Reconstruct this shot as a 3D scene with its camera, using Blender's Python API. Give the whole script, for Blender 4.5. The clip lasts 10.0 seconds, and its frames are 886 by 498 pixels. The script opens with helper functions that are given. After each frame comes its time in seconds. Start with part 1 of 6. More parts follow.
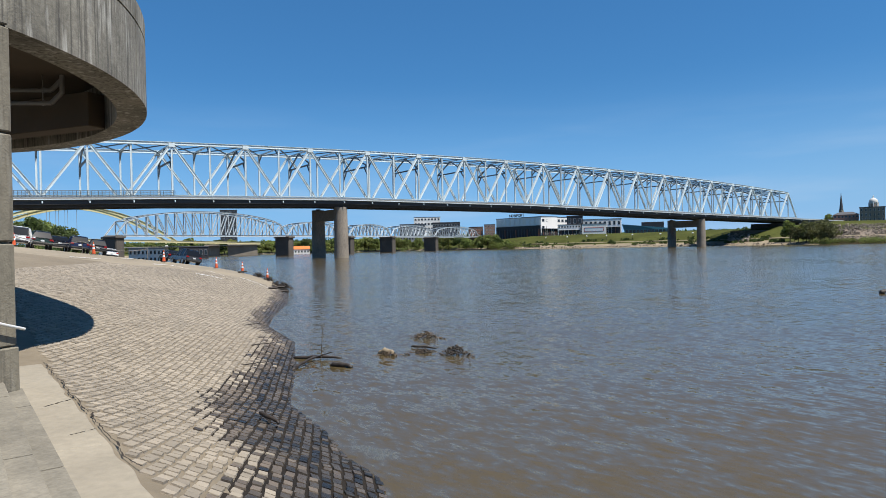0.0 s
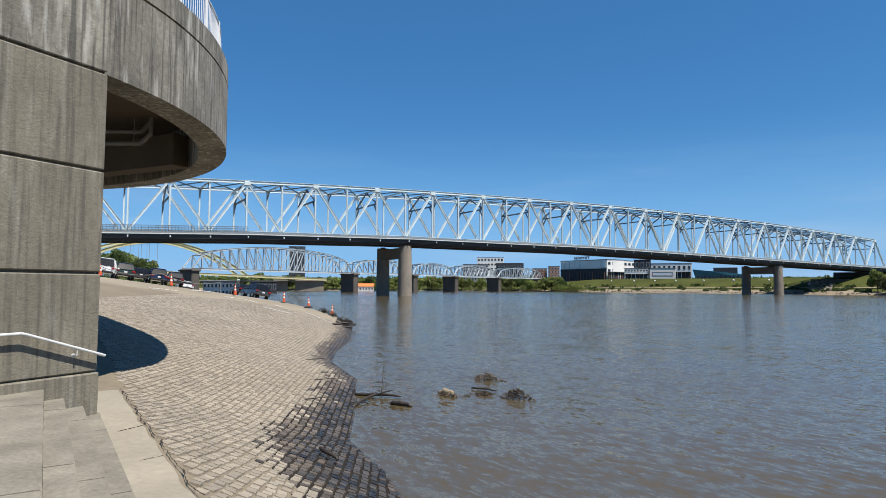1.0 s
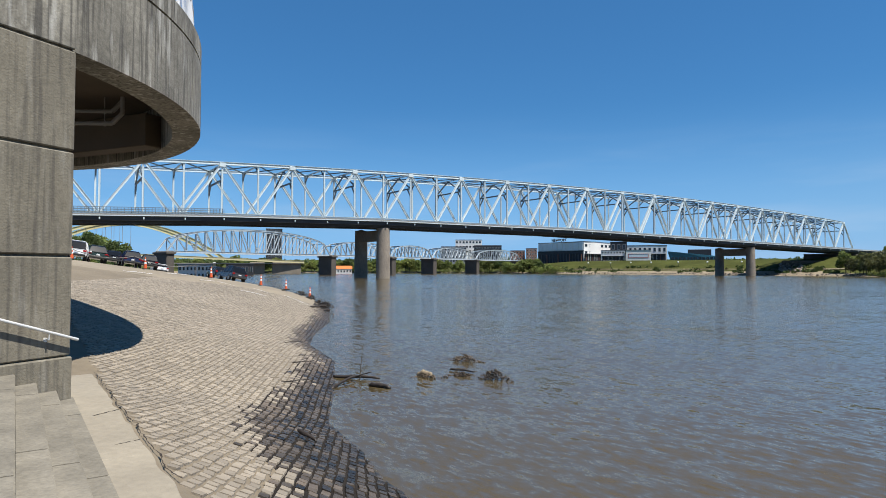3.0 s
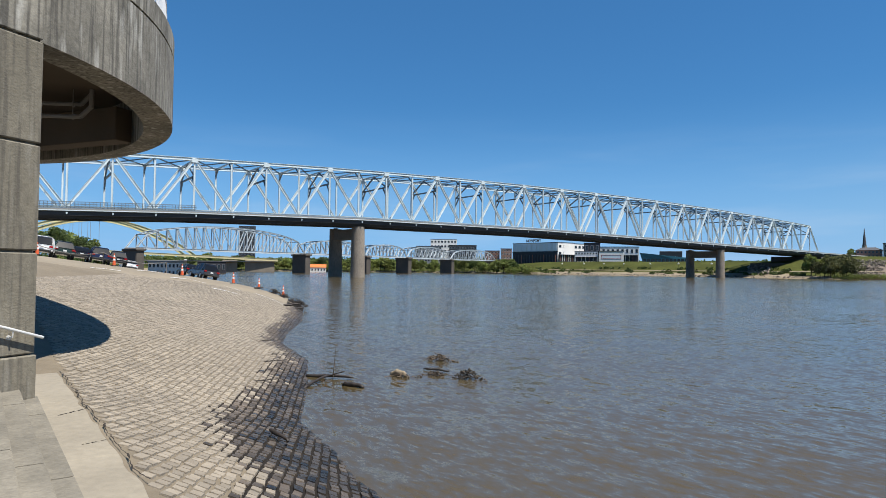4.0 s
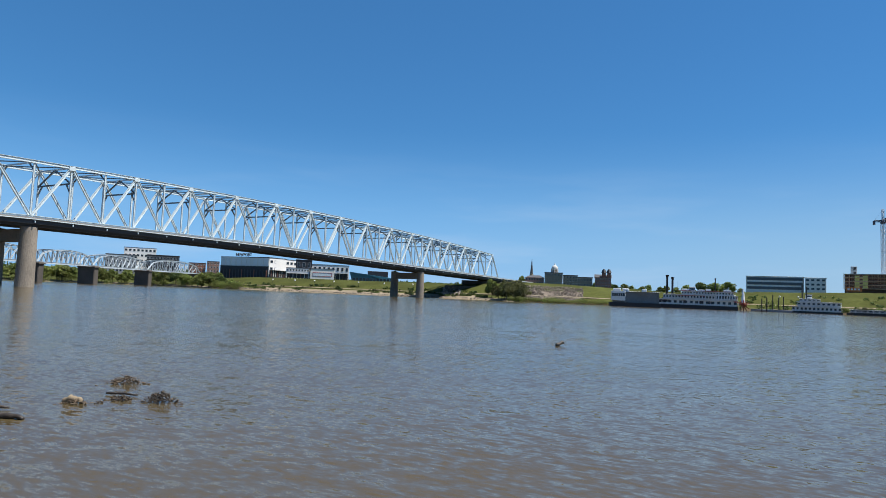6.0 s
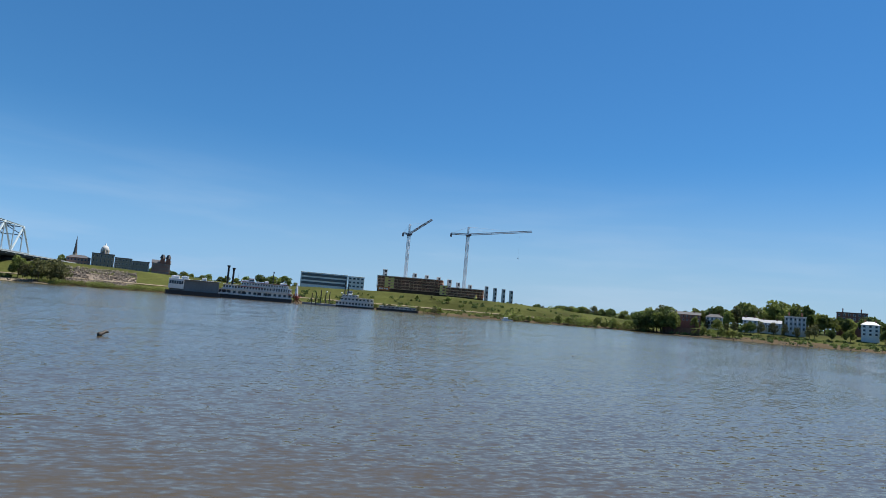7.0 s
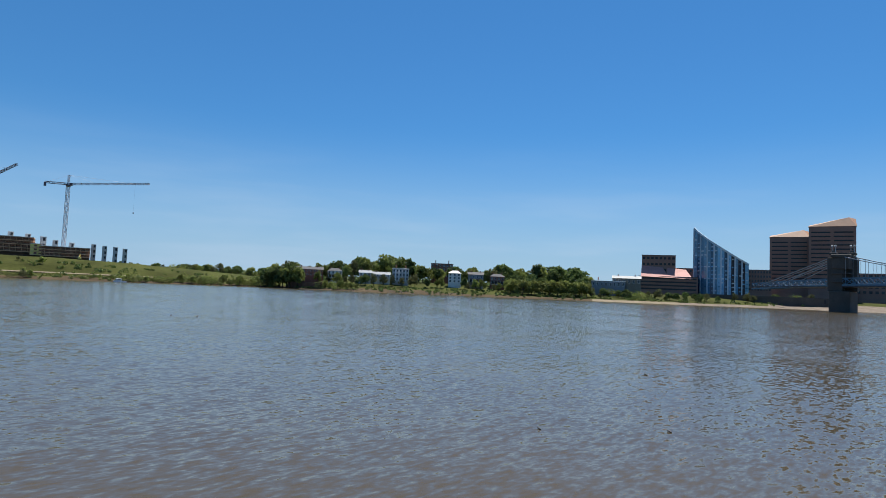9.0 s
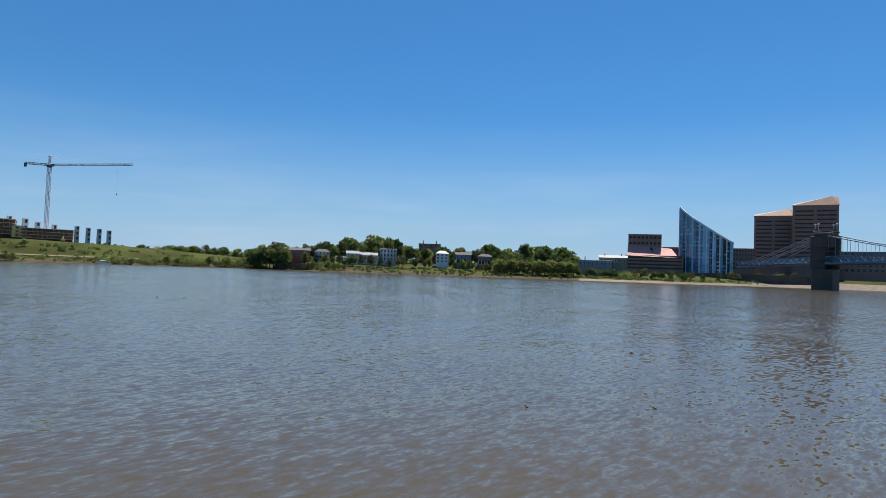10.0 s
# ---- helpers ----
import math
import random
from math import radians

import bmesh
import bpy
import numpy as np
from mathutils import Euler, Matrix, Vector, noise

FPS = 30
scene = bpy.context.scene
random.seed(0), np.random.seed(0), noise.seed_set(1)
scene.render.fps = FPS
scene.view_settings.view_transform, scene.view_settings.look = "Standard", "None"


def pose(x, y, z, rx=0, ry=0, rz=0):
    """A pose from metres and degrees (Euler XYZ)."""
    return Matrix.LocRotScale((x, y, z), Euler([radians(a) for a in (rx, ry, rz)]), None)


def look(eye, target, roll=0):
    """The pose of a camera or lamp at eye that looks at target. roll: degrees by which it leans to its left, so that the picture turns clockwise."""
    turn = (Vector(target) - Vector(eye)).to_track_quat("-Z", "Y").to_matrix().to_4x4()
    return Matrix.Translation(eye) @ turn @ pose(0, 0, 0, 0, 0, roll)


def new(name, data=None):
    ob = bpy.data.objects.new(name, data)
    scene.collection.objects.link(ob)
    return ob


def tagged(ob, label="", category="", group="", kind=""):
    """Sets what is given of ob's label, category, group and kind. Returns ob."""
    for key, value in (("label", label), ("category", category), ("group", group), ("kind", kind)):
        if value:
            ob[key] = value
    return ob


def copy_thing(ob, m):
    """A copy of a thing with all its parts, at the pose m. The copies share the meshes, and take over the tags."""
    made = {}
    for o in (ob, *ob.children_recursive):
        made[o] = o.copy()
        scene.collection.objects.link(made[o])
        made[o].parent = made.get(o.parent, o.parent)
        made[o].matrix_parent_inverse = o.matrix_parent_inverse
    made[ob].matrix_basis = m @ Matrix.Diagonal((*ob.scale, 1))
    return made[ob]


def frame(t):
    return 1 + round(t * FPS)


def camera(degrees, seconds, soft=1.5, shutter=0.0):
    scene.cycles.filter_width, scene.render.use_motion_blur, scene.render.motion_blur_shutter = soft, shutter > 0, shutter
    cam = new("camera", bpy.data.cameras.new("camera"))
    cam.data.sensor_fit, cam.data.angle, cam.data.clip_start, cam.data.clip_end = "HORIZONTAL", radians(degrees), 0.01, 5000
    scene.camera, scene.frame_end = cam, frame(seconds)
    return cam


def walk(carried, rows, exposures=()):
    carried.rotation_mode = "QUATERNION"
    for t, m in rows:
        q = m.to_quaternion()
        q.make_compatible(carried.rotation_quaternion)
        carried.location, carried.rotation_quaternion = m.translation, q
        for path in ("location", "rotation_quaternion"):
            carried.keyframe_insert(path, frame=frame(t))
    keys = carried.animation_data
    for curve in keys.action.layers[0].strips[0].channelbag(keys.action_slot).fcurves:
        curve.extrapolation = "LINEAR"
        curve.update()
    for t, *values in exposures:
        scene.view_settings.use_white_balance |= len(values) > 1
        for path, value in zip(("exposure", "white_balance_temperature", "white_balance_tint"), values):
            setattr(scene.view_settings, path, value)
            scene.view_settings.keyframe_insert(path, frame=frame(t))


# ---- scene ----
# One place: a river seen from a cobbled landing, truss bridge upstream, far bank round to a suspension bridge.
# Origin under the eye, z = 0 at the water, azimuth 0 = +y, positive to the right.
EYE = 3.5
cam = camera(70.4, 10.0, soft=0.85, shutter=0.0)
TURNS = [  # seconds, yaw, pitch, roll
    (0.0, 0.00, -0.17, 1.31),
    (0.5, 3.01, 2.68, -0.04),
    (1.0, 5.71, 3.54, -0.21),
    (1.5, 8.07, 4.48, 1.04),
    (2.0, 3.31, 4.30, 1.31),
    (2.5, 2.34, 2.91, -0.04),
    (2.7, 3.75, 2.23, -0.06),
    (3.8, 2.82, 1.72, -0.76),
    (4.0, 1.44, 1.89, -0.55),
    (4.5, -0.24, 1.75, 0.10),
    (5.0, -0.10, 1.63, 0.17),
    (5.2, -0.50, 1.79, 0.25),
    (6.3, -34.38, 5.96, -3.65),
    (6.5, -39.52, 7.10, -4.33),
    (7.0, -63.14, 5.65, -4.80),
    (7.5, -80.92, 4.18, -2.52),
    (8.0, -90.32, 5.46, -2.57),
    (8.5, -94.83, 3.16, -3.72),
    (9.0, -96.17, 3.82, -2.37),
    (9.5, -95.77, 3.80, -2.23),
    (10.0, -97.29, 2.06, -2.04),
]
walk(cam, [(t, pose(0, 0, EYE, 90 + p, r, w)) for t, w, p, r in TURNS],
     [(0.0, 0.68), (5.2, 0.69), (6.5, 0.75), (7.0, 0.67), (7.5, 0.64), (10.0, 0.66)])

# ---------------------------------------------------------------- light
SUN_AZ, SUN_EL = 122.0, 64.0
world = bpy.data.worlds.new("sky")
scene.world = world
world.use_nodes = True
wt = world.node_tree
sky = wt.nodes.new("ShaderNodeTexSky")
sky.sky_type = "NISHITA"
sky.sun_disc = False
sky.sun_elevation = radians(SUN_EL)
sky.sun_rotation = radians(SUN_AZ)
sky.air_density, sky.dust_density, sky.ozone_density, sky.altitude = 1.0, 0.0, 6.0, 150
wt.nodes["Background"].inputs["Strength"].default_value = 0.062
clear = wt.nodes.new("ShaderNodeHueSaturation")  # deep clear spring sky
clear.inputs["Saturation"].default_value = 1.2
wt.links.new(sky.outputs[0], clear.inputs["Color"])
tint = wt.nodes.new("ShaderNodeMix")
tint.data_type, tint.blend_type = "RGBA", "MULTIPLY"
tint.inputs["Factor"].default_value = 1.0
tint.inputs["B"].default_value = (0.70, 0.99, 1.12, 1)
wt.links.new(clear.outputs[0], tint.inputs["A"])
haze = wt.nodes.new("ShaderNodeMix")  # even spring haze
haze.data_type = "RGBA"
haze.inputs["Factor"].default_value = 0.22
haze.inputs["B"].default_value = (1.2, 3.4, 6.2, 1)
wt.links.new(tint.outputs["Result"], haze.inputs["A"])
# pale haze that thickens evenly towards the whole horizon
dirn = wt.nodes.new("ShaderNodeTexCoord")
sep = wt.nodes.new("ShaderNodeSeparateXYZ")
wt.links.new(dirn.outputs["Generated"], sep.inputs[0])
low = wt.nodes.new("ShaderNodeMapRange")
low.interpolation_type = "SMOOTHSTEP"
low.inputs["From Min"].default_value, low.inputs["From Max"].default_value = -0.02, 0.26
low.inputs["To Min"].default_value, low.inputs["To Max"].default_value = 0.85, 0.0
wt.links.new(sep.outputs["Z"], low.inputs["Value"])
rim = wt.nodes.new("ShaderNodeMix")
rim.data_type = "RGBA"
sunward = wt.nodes.new("ShaderNodeVectorMath")  # how far a direction lies towards the sun
sunward.operation = "DOT_PRODUCT"
sunward.inputs[1].default_value = (math.sin(radians(SUN_AZ)), math.cos(radians(SUN_AZ)), 0)
wt.links.new(dirn.outputs["Generated"], sunward.inputs[0])
warm = wt.nodes.new("ShaderNodeMapRange")
warm.interpolation_type = "SMOOTHSTEP"
warm.inputs["From Min"].default_value, warm.inputs["From Max"].default_value = -0.4, 0.8
wt.links.new(sunward.outputs["Value"], warm.inputs["Value"])
edge_col = wt.nodes.new("ShaderNodeMix")
edge_col.data_type = "RGBA"
edge_col.inputs["A"].default_value = (2.3, 4.85, 8.9, 1)
edge_col.inputs["B"].default_value = (3.7, 5.3, 7.3, 1)
wt.links.new(warm.outputs[0], edge_col.inputs["Factor"])
wt.links.new(edge_col.outputs["Result"], rim.inputs["B"])
wt.links.new(low.outputs[0], rim.inputs["Factor"])
wt.links.new(haze.outputs["Result"], rim.inputs["A"])
thin = wt.nodes.new("ShaderNodeMapping")  # thin high cloud low in the sky
thin.inputs["Scale"].default_value = (2.2, 2.2, 16.0)
wt.links.new(dirn.outputs["Generated"], thin.inputs["Vector"])
wisp = wt.nodes.new("ShaderNodeTexNoise")
wisp.inputs["Scale"].default_value, wisp.inputs["Detail"].default_value = 1.6, 6
wt.links.new(thin.outputs[0], wisp.inputs["Vector"])
wisp_r = wt.nodes.new("ShaderNodeMapRange")
wisp_r.interpolation_type = "SMOOTHSTEP"
wisp_r.inputs["From Min"].default_value, wisp_r.inputs["From Max"].default_value = 0.45, 0.75
wisp_r.inputs["To Max"].default_value = 0.38
wt.links.new(wisp.outputs["Fac"], wisp_r.inputs["Value"])
wisp_f = wt.nodes.new("ShaderNodeMath")
wisp_f.operation = "MULTIPLY"
wt.links.new(wisp_r.outputs[0], wisp_f.inputs[0])
wt.links.new(low.outputs[0], wisp_f.inputs[1])
cirrus = wt.nodes.new("ShaderNodeMix")
cirrus.data_type = "RGBA"
cirrus.inputs["B"].default_value = (5.2, 6.6, 8.4, 1)
wt.links.new(wisp_f.outputs[0], cirrus.inputs["Factor"])
wt.links.new(rim.outputs["Result"], cirrus.inputs["A"])
wt.links.new(cirrus.outputs["Result"], wt.nodes["Background"].inputs["Color"])
sun_data = bpy.data.lights.new("sun", "SUN")
sun_data.energy, sun_data.angle, sun_data.color = 5.0, radians(0.53), (1.0, 0.95, 0.87)
sun = new("sun", sun_data)
sun.matrix_world = look((math.sin(radians(SUN_AZ)) * 50, math.cos(radians(SUN_AZ)) * 50, 50 * math.tan(radians(SUN_EL))), (0, 0, 0))


# ---------------------------------------------------------------- materials
def mat(name, color, rough=0.8, metal=0.0, vary=0.15, scale=1.0, fine=0.0, bump=0.0, bump_scale=None, streak=0.0,
        streak_color=(0.05, 0.045, 0.04), bloom=0.0, island=0.0, coat=0.0, spec=0.5):
    """Base colour with two scales of variation, optional vertical streaks, per-object variation and relief."""
    m = bpy.data.materials.new(name)
    m.use_nodes = True
    nt = m.node_tree
    b = nt.nodes["Principled BSDF"]
    b.inputs["Roughness"].default_value = rough
    b.inputs["Metallic"].default_value = metal
    b.inputs["Coat Weight"].default_value = coat
    b.inputs["Specular IOR Level"].default_value = spec
    geo = nt.nodes.new("ShaderNodeNewGeometry")

    def noise_at(s, detail=5.0, vec=None):
        n = nt.nodes.new("ShaderNodeTexNoise")
        n.inputs["Scale"].default_value = s
        n.inputs["Detail"].default_value = detail
        nt.links.new(vec if vec else geo.outputs["Position"], n.inputs["Vector"])
        return n.outputs["Fac"]

    def shade(fac, amount, col):
        r = nt.nodes.new("ShaderNodeMapRange")
        r.inputs["From Min"].default_value, r.inputs["From Max"].default_value = 0.25, 0.75
        r.inputs["To Min"].default_value, r.inputs["To Max"].default_value = 1 - amount, 1 + amount
        nt.links.new(fac, r.inputs["Value"])
        x = nt.nodes.new("ShaderNodeVectorMath")
        x.operation = "SCALE"
        nt.links.new(col, x.inputs[0])
        nt.links.new(r.outputs[0], x.inputs["Scale"])
        return x.outputs[0]

    rgb = nt.nodes.new("ShaderNodeRGB")
    rgb.outputs[0].default_value = (*color, 1)
    col = rgb.outputs[0]
    if vary:
        col = shade(noise_at(scale), vary, col)
    if fine:
        col = shade(noise_at(scale * 14, 3), fine, col)
    if island:
        info = nt.nodes.new("ShaderNodeObjectInfo")
        add = nt.nodes.new("ShaderNodeMath")
        add.operation = "ADD"
        nt.links.new(info.outputs["Random"], add.inputs[0])
        nt.links.new(geo.outputs["Random Per Island"], add.inputs[1])
        half = nt.nodes.new("ShaderNodeMath")
        half.operation = "MULTIPLY"
        half.inputs[1].default_value = 0.5
        nt.links.new(add.outputs[0], half.inputs[0])
        col = shade(half.outputs[0], island, col)
    if streak:
        mp = nt.nodes.new("ShaderNodeMapping")
        mp.inputs["Scale"].default_value = (1.0, 1.0, 0.045)
        nt.links.new(geo.outputs["Position"], mp.inputs["Vector"])
        n = noise_at(13.0, 5, mp.outputs[0])
        r = nt.nodes.new("ShaderNodeMapRange")
        r.inputs["From Min"].default_value, r.inputs["From Max"].default_value = 0.48, 0.66
        r.inputs["To Max"].default_value = streak
        nt.links.new(n, r.inputs["Value"])
        mx = nt.nodes.new("ShaderNodeMix")
        mx.data_type = "RGBA"
        nt.links.new(r.outputs[0], mx.inputs["Factor"])
        nt.links.new(col, mx.inputs["A"])
        mx.inputs["B"].default_value = (*streak_color, 1)
        col = mx.outputs["Result"]
    if bloom:
        # pale lime runs down the face
        mp = nt.nodes.new("ShaderNodeMapping")
        mp.inputs["Scale"].default_value = (1.0, 1.0, 0.14)
        mp.inputs["Location"].default_value = (3.1, 7.7, 0.4)
        nt.links.new(geo.outputs["Position"], mp.inputs["Vector"])
        n = noise_at(6.0, 7, mp.outputs[0])
        r = nt.nodes.new("ShaderNodeMapRange")
        r.inputs["From Min"].default_value, r.inputs["From Max"].default_value = 0.55, 0.70
        r.inputs["To Max"].default_value = bloom
        nt.links.new(n, r.inputs["Value"])
        mx = nt.nodes.new("ShaderNodeMix")
        mx.data_type = "RGBA"
        nt.links.new(r.outputs[0], mx.inputs["Factor"])
        nt.links.new(col, mx.inputs["A"])
        mx.inputs["B"].default_value = (0.40, 0.39, 0.35, 1)
        col = mx.outputs["Result"]
    nt.links.new(col, b.inputs["Base Color"])
    if bump:
        bp = nt.nodes.new("ShaderNodeBump")
        bp.inputs["Strength"].default_value = bump
        bp.inputs["Distance"].default_value = 0.02
        nt.links.new(noise_at(bump_scale or scale * 12, 6), bp.inputs["Height"])
        nt.links.new(bp.outputs[0], b.inputs["Normal"])
    return m


def water_material():
    m = mat("river_water", (0.070, 0.0535, 0.027), rough=0.1, vary=0.10, scale=0.05)
    nt = m.node_tree
    b = nt.nodes["Principled BSDF"]
    b.inputs["IOR"].default_value = 1.38
    geo = nt.nodes.new("ShaderNodeNewGeometry")
    # wind ripples at six sizes, long across the wind: each tilts the surface a little
    total = None
    for scale, stretch, turn, tilt in ((0.09, 2.5, -35, 0.05), (0.3, 2.5, -40, 0.07), (1.1, 2.2, -50, 0.09), (2.8, 2.2, -45, 0.21), (6.0, 2.2, -50, 0.34), (13.0, 1.8, -50, 0.17)):
        mp = nt.nodes.new("ShaderNodeMapping")
        mp.vector_type = "TEXTURE"
        mp.inputs["Rotation"].default_value = (0, 0, radians(turn))
        mp.inputs["Scale"].default_value = (stretch, 1.0, 1.0)
        nt.links.new(geo.outputs["Position"], mp.inputs["Vector"])
        n = nt.nodes.new("ShaderNodeTexNoise")
        n.inputs["Scale"].default_value = scale
        n.inputs["Detail"].default_value = 1
        nt.links.new(mp.outputs[0], n.inputs["Vector"])
        cen = nt.nodes.new("ShaderNodeVectorMath")
        cen.operation = "SUBTRACT"
        cen.inputs[1].default_value = (0.5, 0.5, 0.5)
        nt.links.new(n.outputs["Color"], cen.inputs[0])
        mul = nt.nodes.new("ShaderNodeVectorMath")
        mul.operation = "MULTIPLY"
        mul.inputs[1].default_value = (tilt, tilt, 0.0)
        nt.links.new(cen.outputs[0], mul.inputs[0])
        if total is None:
            total = mul
        else:
            add = nt.nodes.new("ShaderNodeVectorMath")
            add.operation = "ADD"
            nt.links.new(total.outputs[0], add.inputs[0])
            nt.links.new(mul.outputs[0], add.inputs[1])
            total = add
    upn = nt.nodes.new("ShaderNodeVectorMath")
    upn.operation = "ADD"
    upn.inputs[1].default_value = (0, 0, 1)
    nt.links.new(total.outputs[0], upn.inputs[0])
    nrm = nt.nodes.new("ShaderNodeVectorMath")
    nrm.operation = "NORMALIZE"
    nt.links.new(upn.outputs[0], nrm.inputs[0])
    enc = nt.nodes.new("ShaderNodeVectorMath")
    enc.operation = "MULTIPLY_ADD"
    enc.inputs[1].default_value = enc.inputs[2].default_value = (0.5, 0.5, 0.5)
    nt.links.new(nrm.outputs[0], enc.inputs[0])
    nm = nt.nodes.new("ShaderNodeNormalMap")
    nm.space = "WORLD"
    nt.links.new(enc.outputs[0], nm.inputs["Color"])
    nt.links.new(nm.outputs[0], b.inputs["Normal"])
    # wind lanes: stretched patches of smoother and rougher water
    mp = nt.nodes.new("ShaderNodeMapping")
    mp.inputs["Rotation"].default_value = (0, 0, radians(28))
    mp.inputs["Scale"].default_value = (0.16, 1.0, 1.0)
    nt.links.new(geo.outputs["Position"], mp.inputs["Vector"])
    n = nt.nodes.new("ShaderNodeTexNoise")
    n.inputs["Scale"].default_value, n.inputs["Detail"].default_value = 0.11, 7
    n.inputs["Roughness"].default_value = 0.65
    nt.links.new(mp.outputs[0], n.inputs["Vector"])
    r = nt.nodes.new("ShaderNodeMapRange")
    r.inputs["From Min"].default_value, r.inputs["From Max"].default_value = 0.38, 0.62
    r.inputs["To Min"].default_value, r.inputs["To Max"].default_value = 0.09, 0.16
    nt.links.new(n.outputs["Fac"], r.inputs["Value"])
    nt.links.new(r.outputs[0], b.inputs["Roughness"])
    return m


M_WATER = water_material()
M_CONC = mat("weathered_concrete", (0.158, 0.142, 0.108), 0.9, vary=0.2, scale=0.9, fine=0.16, bump=0.45, bump_scale=30, streak=0.5, bloom=0.2)
M_CONC_STAIN = mat("stained_concrete", (0.195, 0.182, 0.15), 0.9, vary=0.45, scale=0.8, fine=0.25, bump=0.45, bump_scale=26, streak=0.75, bloom=0.85, streak_color=(0.05, 0.047, 0.042))
M_SOFFIT = mat("soffit_concrete", (0.189, 0.136, 0.0805), 0.9, vary=0.2, scale=0.6, fine=0.08, bump=0.2)
M_STEP = mat("step_concrete", (0.165, 0.15, 0.12), 0.9, vary=0.3, scale=1.6, fine=0.2, bump=0.35, bump_scale=30)
M_APRON = mat("apron_concrete", (0.238, 0.21, 0.162), 0.92, vary=0.14, scale=0.7, fine=0.1, bump=0.3, bump_scale=30)
M_SETT = mat("granite_sett", (0.234, 0.199, 0.153), 0.85, vary=0.12, scale=0.25, fine=0.1, bump=0.6, bump_scale=40, island=0.2)
M_SETT_WET = mat("wet_granite_sett", (0.048, 0.037, 0.026), 0.35, vary=0.35, scale=0.9, fine=0.15, bump=0.6, bump_scale=40, island=0.85)
M_SETT_DAMP = mat("damp_granite_sett", (0.095, 0.075, 0.056), 0.6, vary=0.25, scale=0.9, fine=0.12, bump=0.6, bump_scale=40, island=0.5)
M_MORTAR = mat("sandy_joint", (0.15, 0.122, 0.084), 0.95, vary=0.2, scale=0.3, fine=0.12, bump=0.5, bump_scale=20)
M_ROAD = mat("sandy_landing_road", (0.21, 0.176, 0.126), 0.95, vary=0.15, scale=0.25, fine=0.12, bump=0.4, bump_scale=12)
M_MUD = mat("wet_mud", (0.016, 0.012, 0.008), 0.8, vary=0.3, scale=0.6, fine=0.15, bump=0.5, bump_scale=14, spec=0.2)
M_STEEL = mat("pale_blue_steel", (0.51, 0.59, 0.62), 0.55, vary=0.08, scale=0.08, fine=0.05)
# Darker copy of the bridge steel: bracing shade put into colour; fence shares it.
M_STEEL_DK = mat("shade_dark_blue_steel", (0.105, 0.135, 0.16), 0.55, vary=0.1, scale=0.1)
M_DECK = mat("deck_concrete", (0.238, 0.234, 0.224), 0.85, vary=0.15, scale=0.2, fine=0.1)
M_GIRDER = mat("dark_girder", (0.035, 0.0364, 0.0385), 0.6, vary=0.2, scale=0.2)
M_PIER = mat("pier_concrete", (0.231, 0.199, 0.161), 0.9, vary=0.25, scale=0.12, fine=0.12, streak=0.5, bump=0.3, bump_scale=3)
M_RAIL = mat("galvanised_rail", (0.619, 0.619, 0.602), 0.42, 0.25, vary=0.06)
M_PAINT = mat("white_paint", (0.688, 0.697, 0.705), 0.45, vary=0.04)
M_PIPE = mat("grey_pipe", (0.20, 0.185, 0.165), 0.5, 0.1, vary=0.1)
M_GRASS = mat("grass", (0.052, 0.058, 0.016), 0.95, vary=0.45, scale=0.03, fine=0.2, bump=0.6, bump_scale=1.5, spec=0.05)
M_EARTH = mat("river_mud_bank", (0.077, 0.0574, 0.035), 0.95, vary=0.3, scale=0.06, fine=0.25, bump=0.5, bump_scale=1.0, spec=0.05)
M_LAND = mat("land", (0.049, 0.0595, 0.021), 0.95, vary=0.3, scale=0.01, fine=0.2, spec=0.05)
M_SAND = mat("pale_river_sand", (0.203, 0.168, 0.119), 0.95, vary=0.25, scale=0.06, fine=0.3, bump=0.5, bump_scale=1.0, spec=0.05)
# Soffit concrete with the shade under the overlook put into its colour.
M_SOFFIT_DK = mat("shade_dark_soffit", (0.07, 0.0504, 0.0315), 0.9, vary=0.2, scale=0.6)
M_ROCK = mat("stone_paving", (0.175, 0.143, 0.115), 0.9, vary=0.25, scale=0.2, fine=0.3, bump=0.5, bump_scale=1.0, spec=0.05)


# ---------------------------------------------------------------- building tools
def mesh_ob(name, bm, material, parent=None, smooth=False):
    me = bpy.data.meshes.new(name)
    bm.normal_update()
    bm.to_mesh(me)
    bm.free()
    for mt in (material if isinstance(material, (list, tuple)) else [material]):
        me.materials.append(mt)
    if smooth:
        for p in me.polygons:
            p.use_smooth = True
    ob = new(name, me)
    if parent is not None:
        ob.parent = parent
    return ob


def part(name, bm, material, parent, label="", smooth=False):
    ob = mesh_ob(name, bm, material, parent, smooth)
    if label:
        ob["label"] = label
    return ob


def thing(name, label, category, at=(0, 0, 0), rz=0.0, group="", kind=""):
    ob = new(name)
    ob.matrix_world = pose(*at, 0, 0, rz)
    return tagged(ob, label, category, group, kind)


def box(bm, c, s, rz=0.0, bevel=0.0, index=0):
    """A box with centre c and sizes s, turned by rz degrees, its edges bevelled."""
    r = bmesh.ops.create_cube(bm, size=1.0, matrix=pose(*c, 0, 0, rz) @ Matrix.Diagonal((*s, 1)))
    fs = list({f for v in r["verts"] for f in v.link_faces})
    for f in fs:
        f.material_index = index
    if bevel:
        es = list({e for v in r["verts"] for e in v.link_edges})
        bmesh.ops.bevel(bm, geom=es, offset=bevel, segments=1, affect="EDGES", material=-1)
    return bm


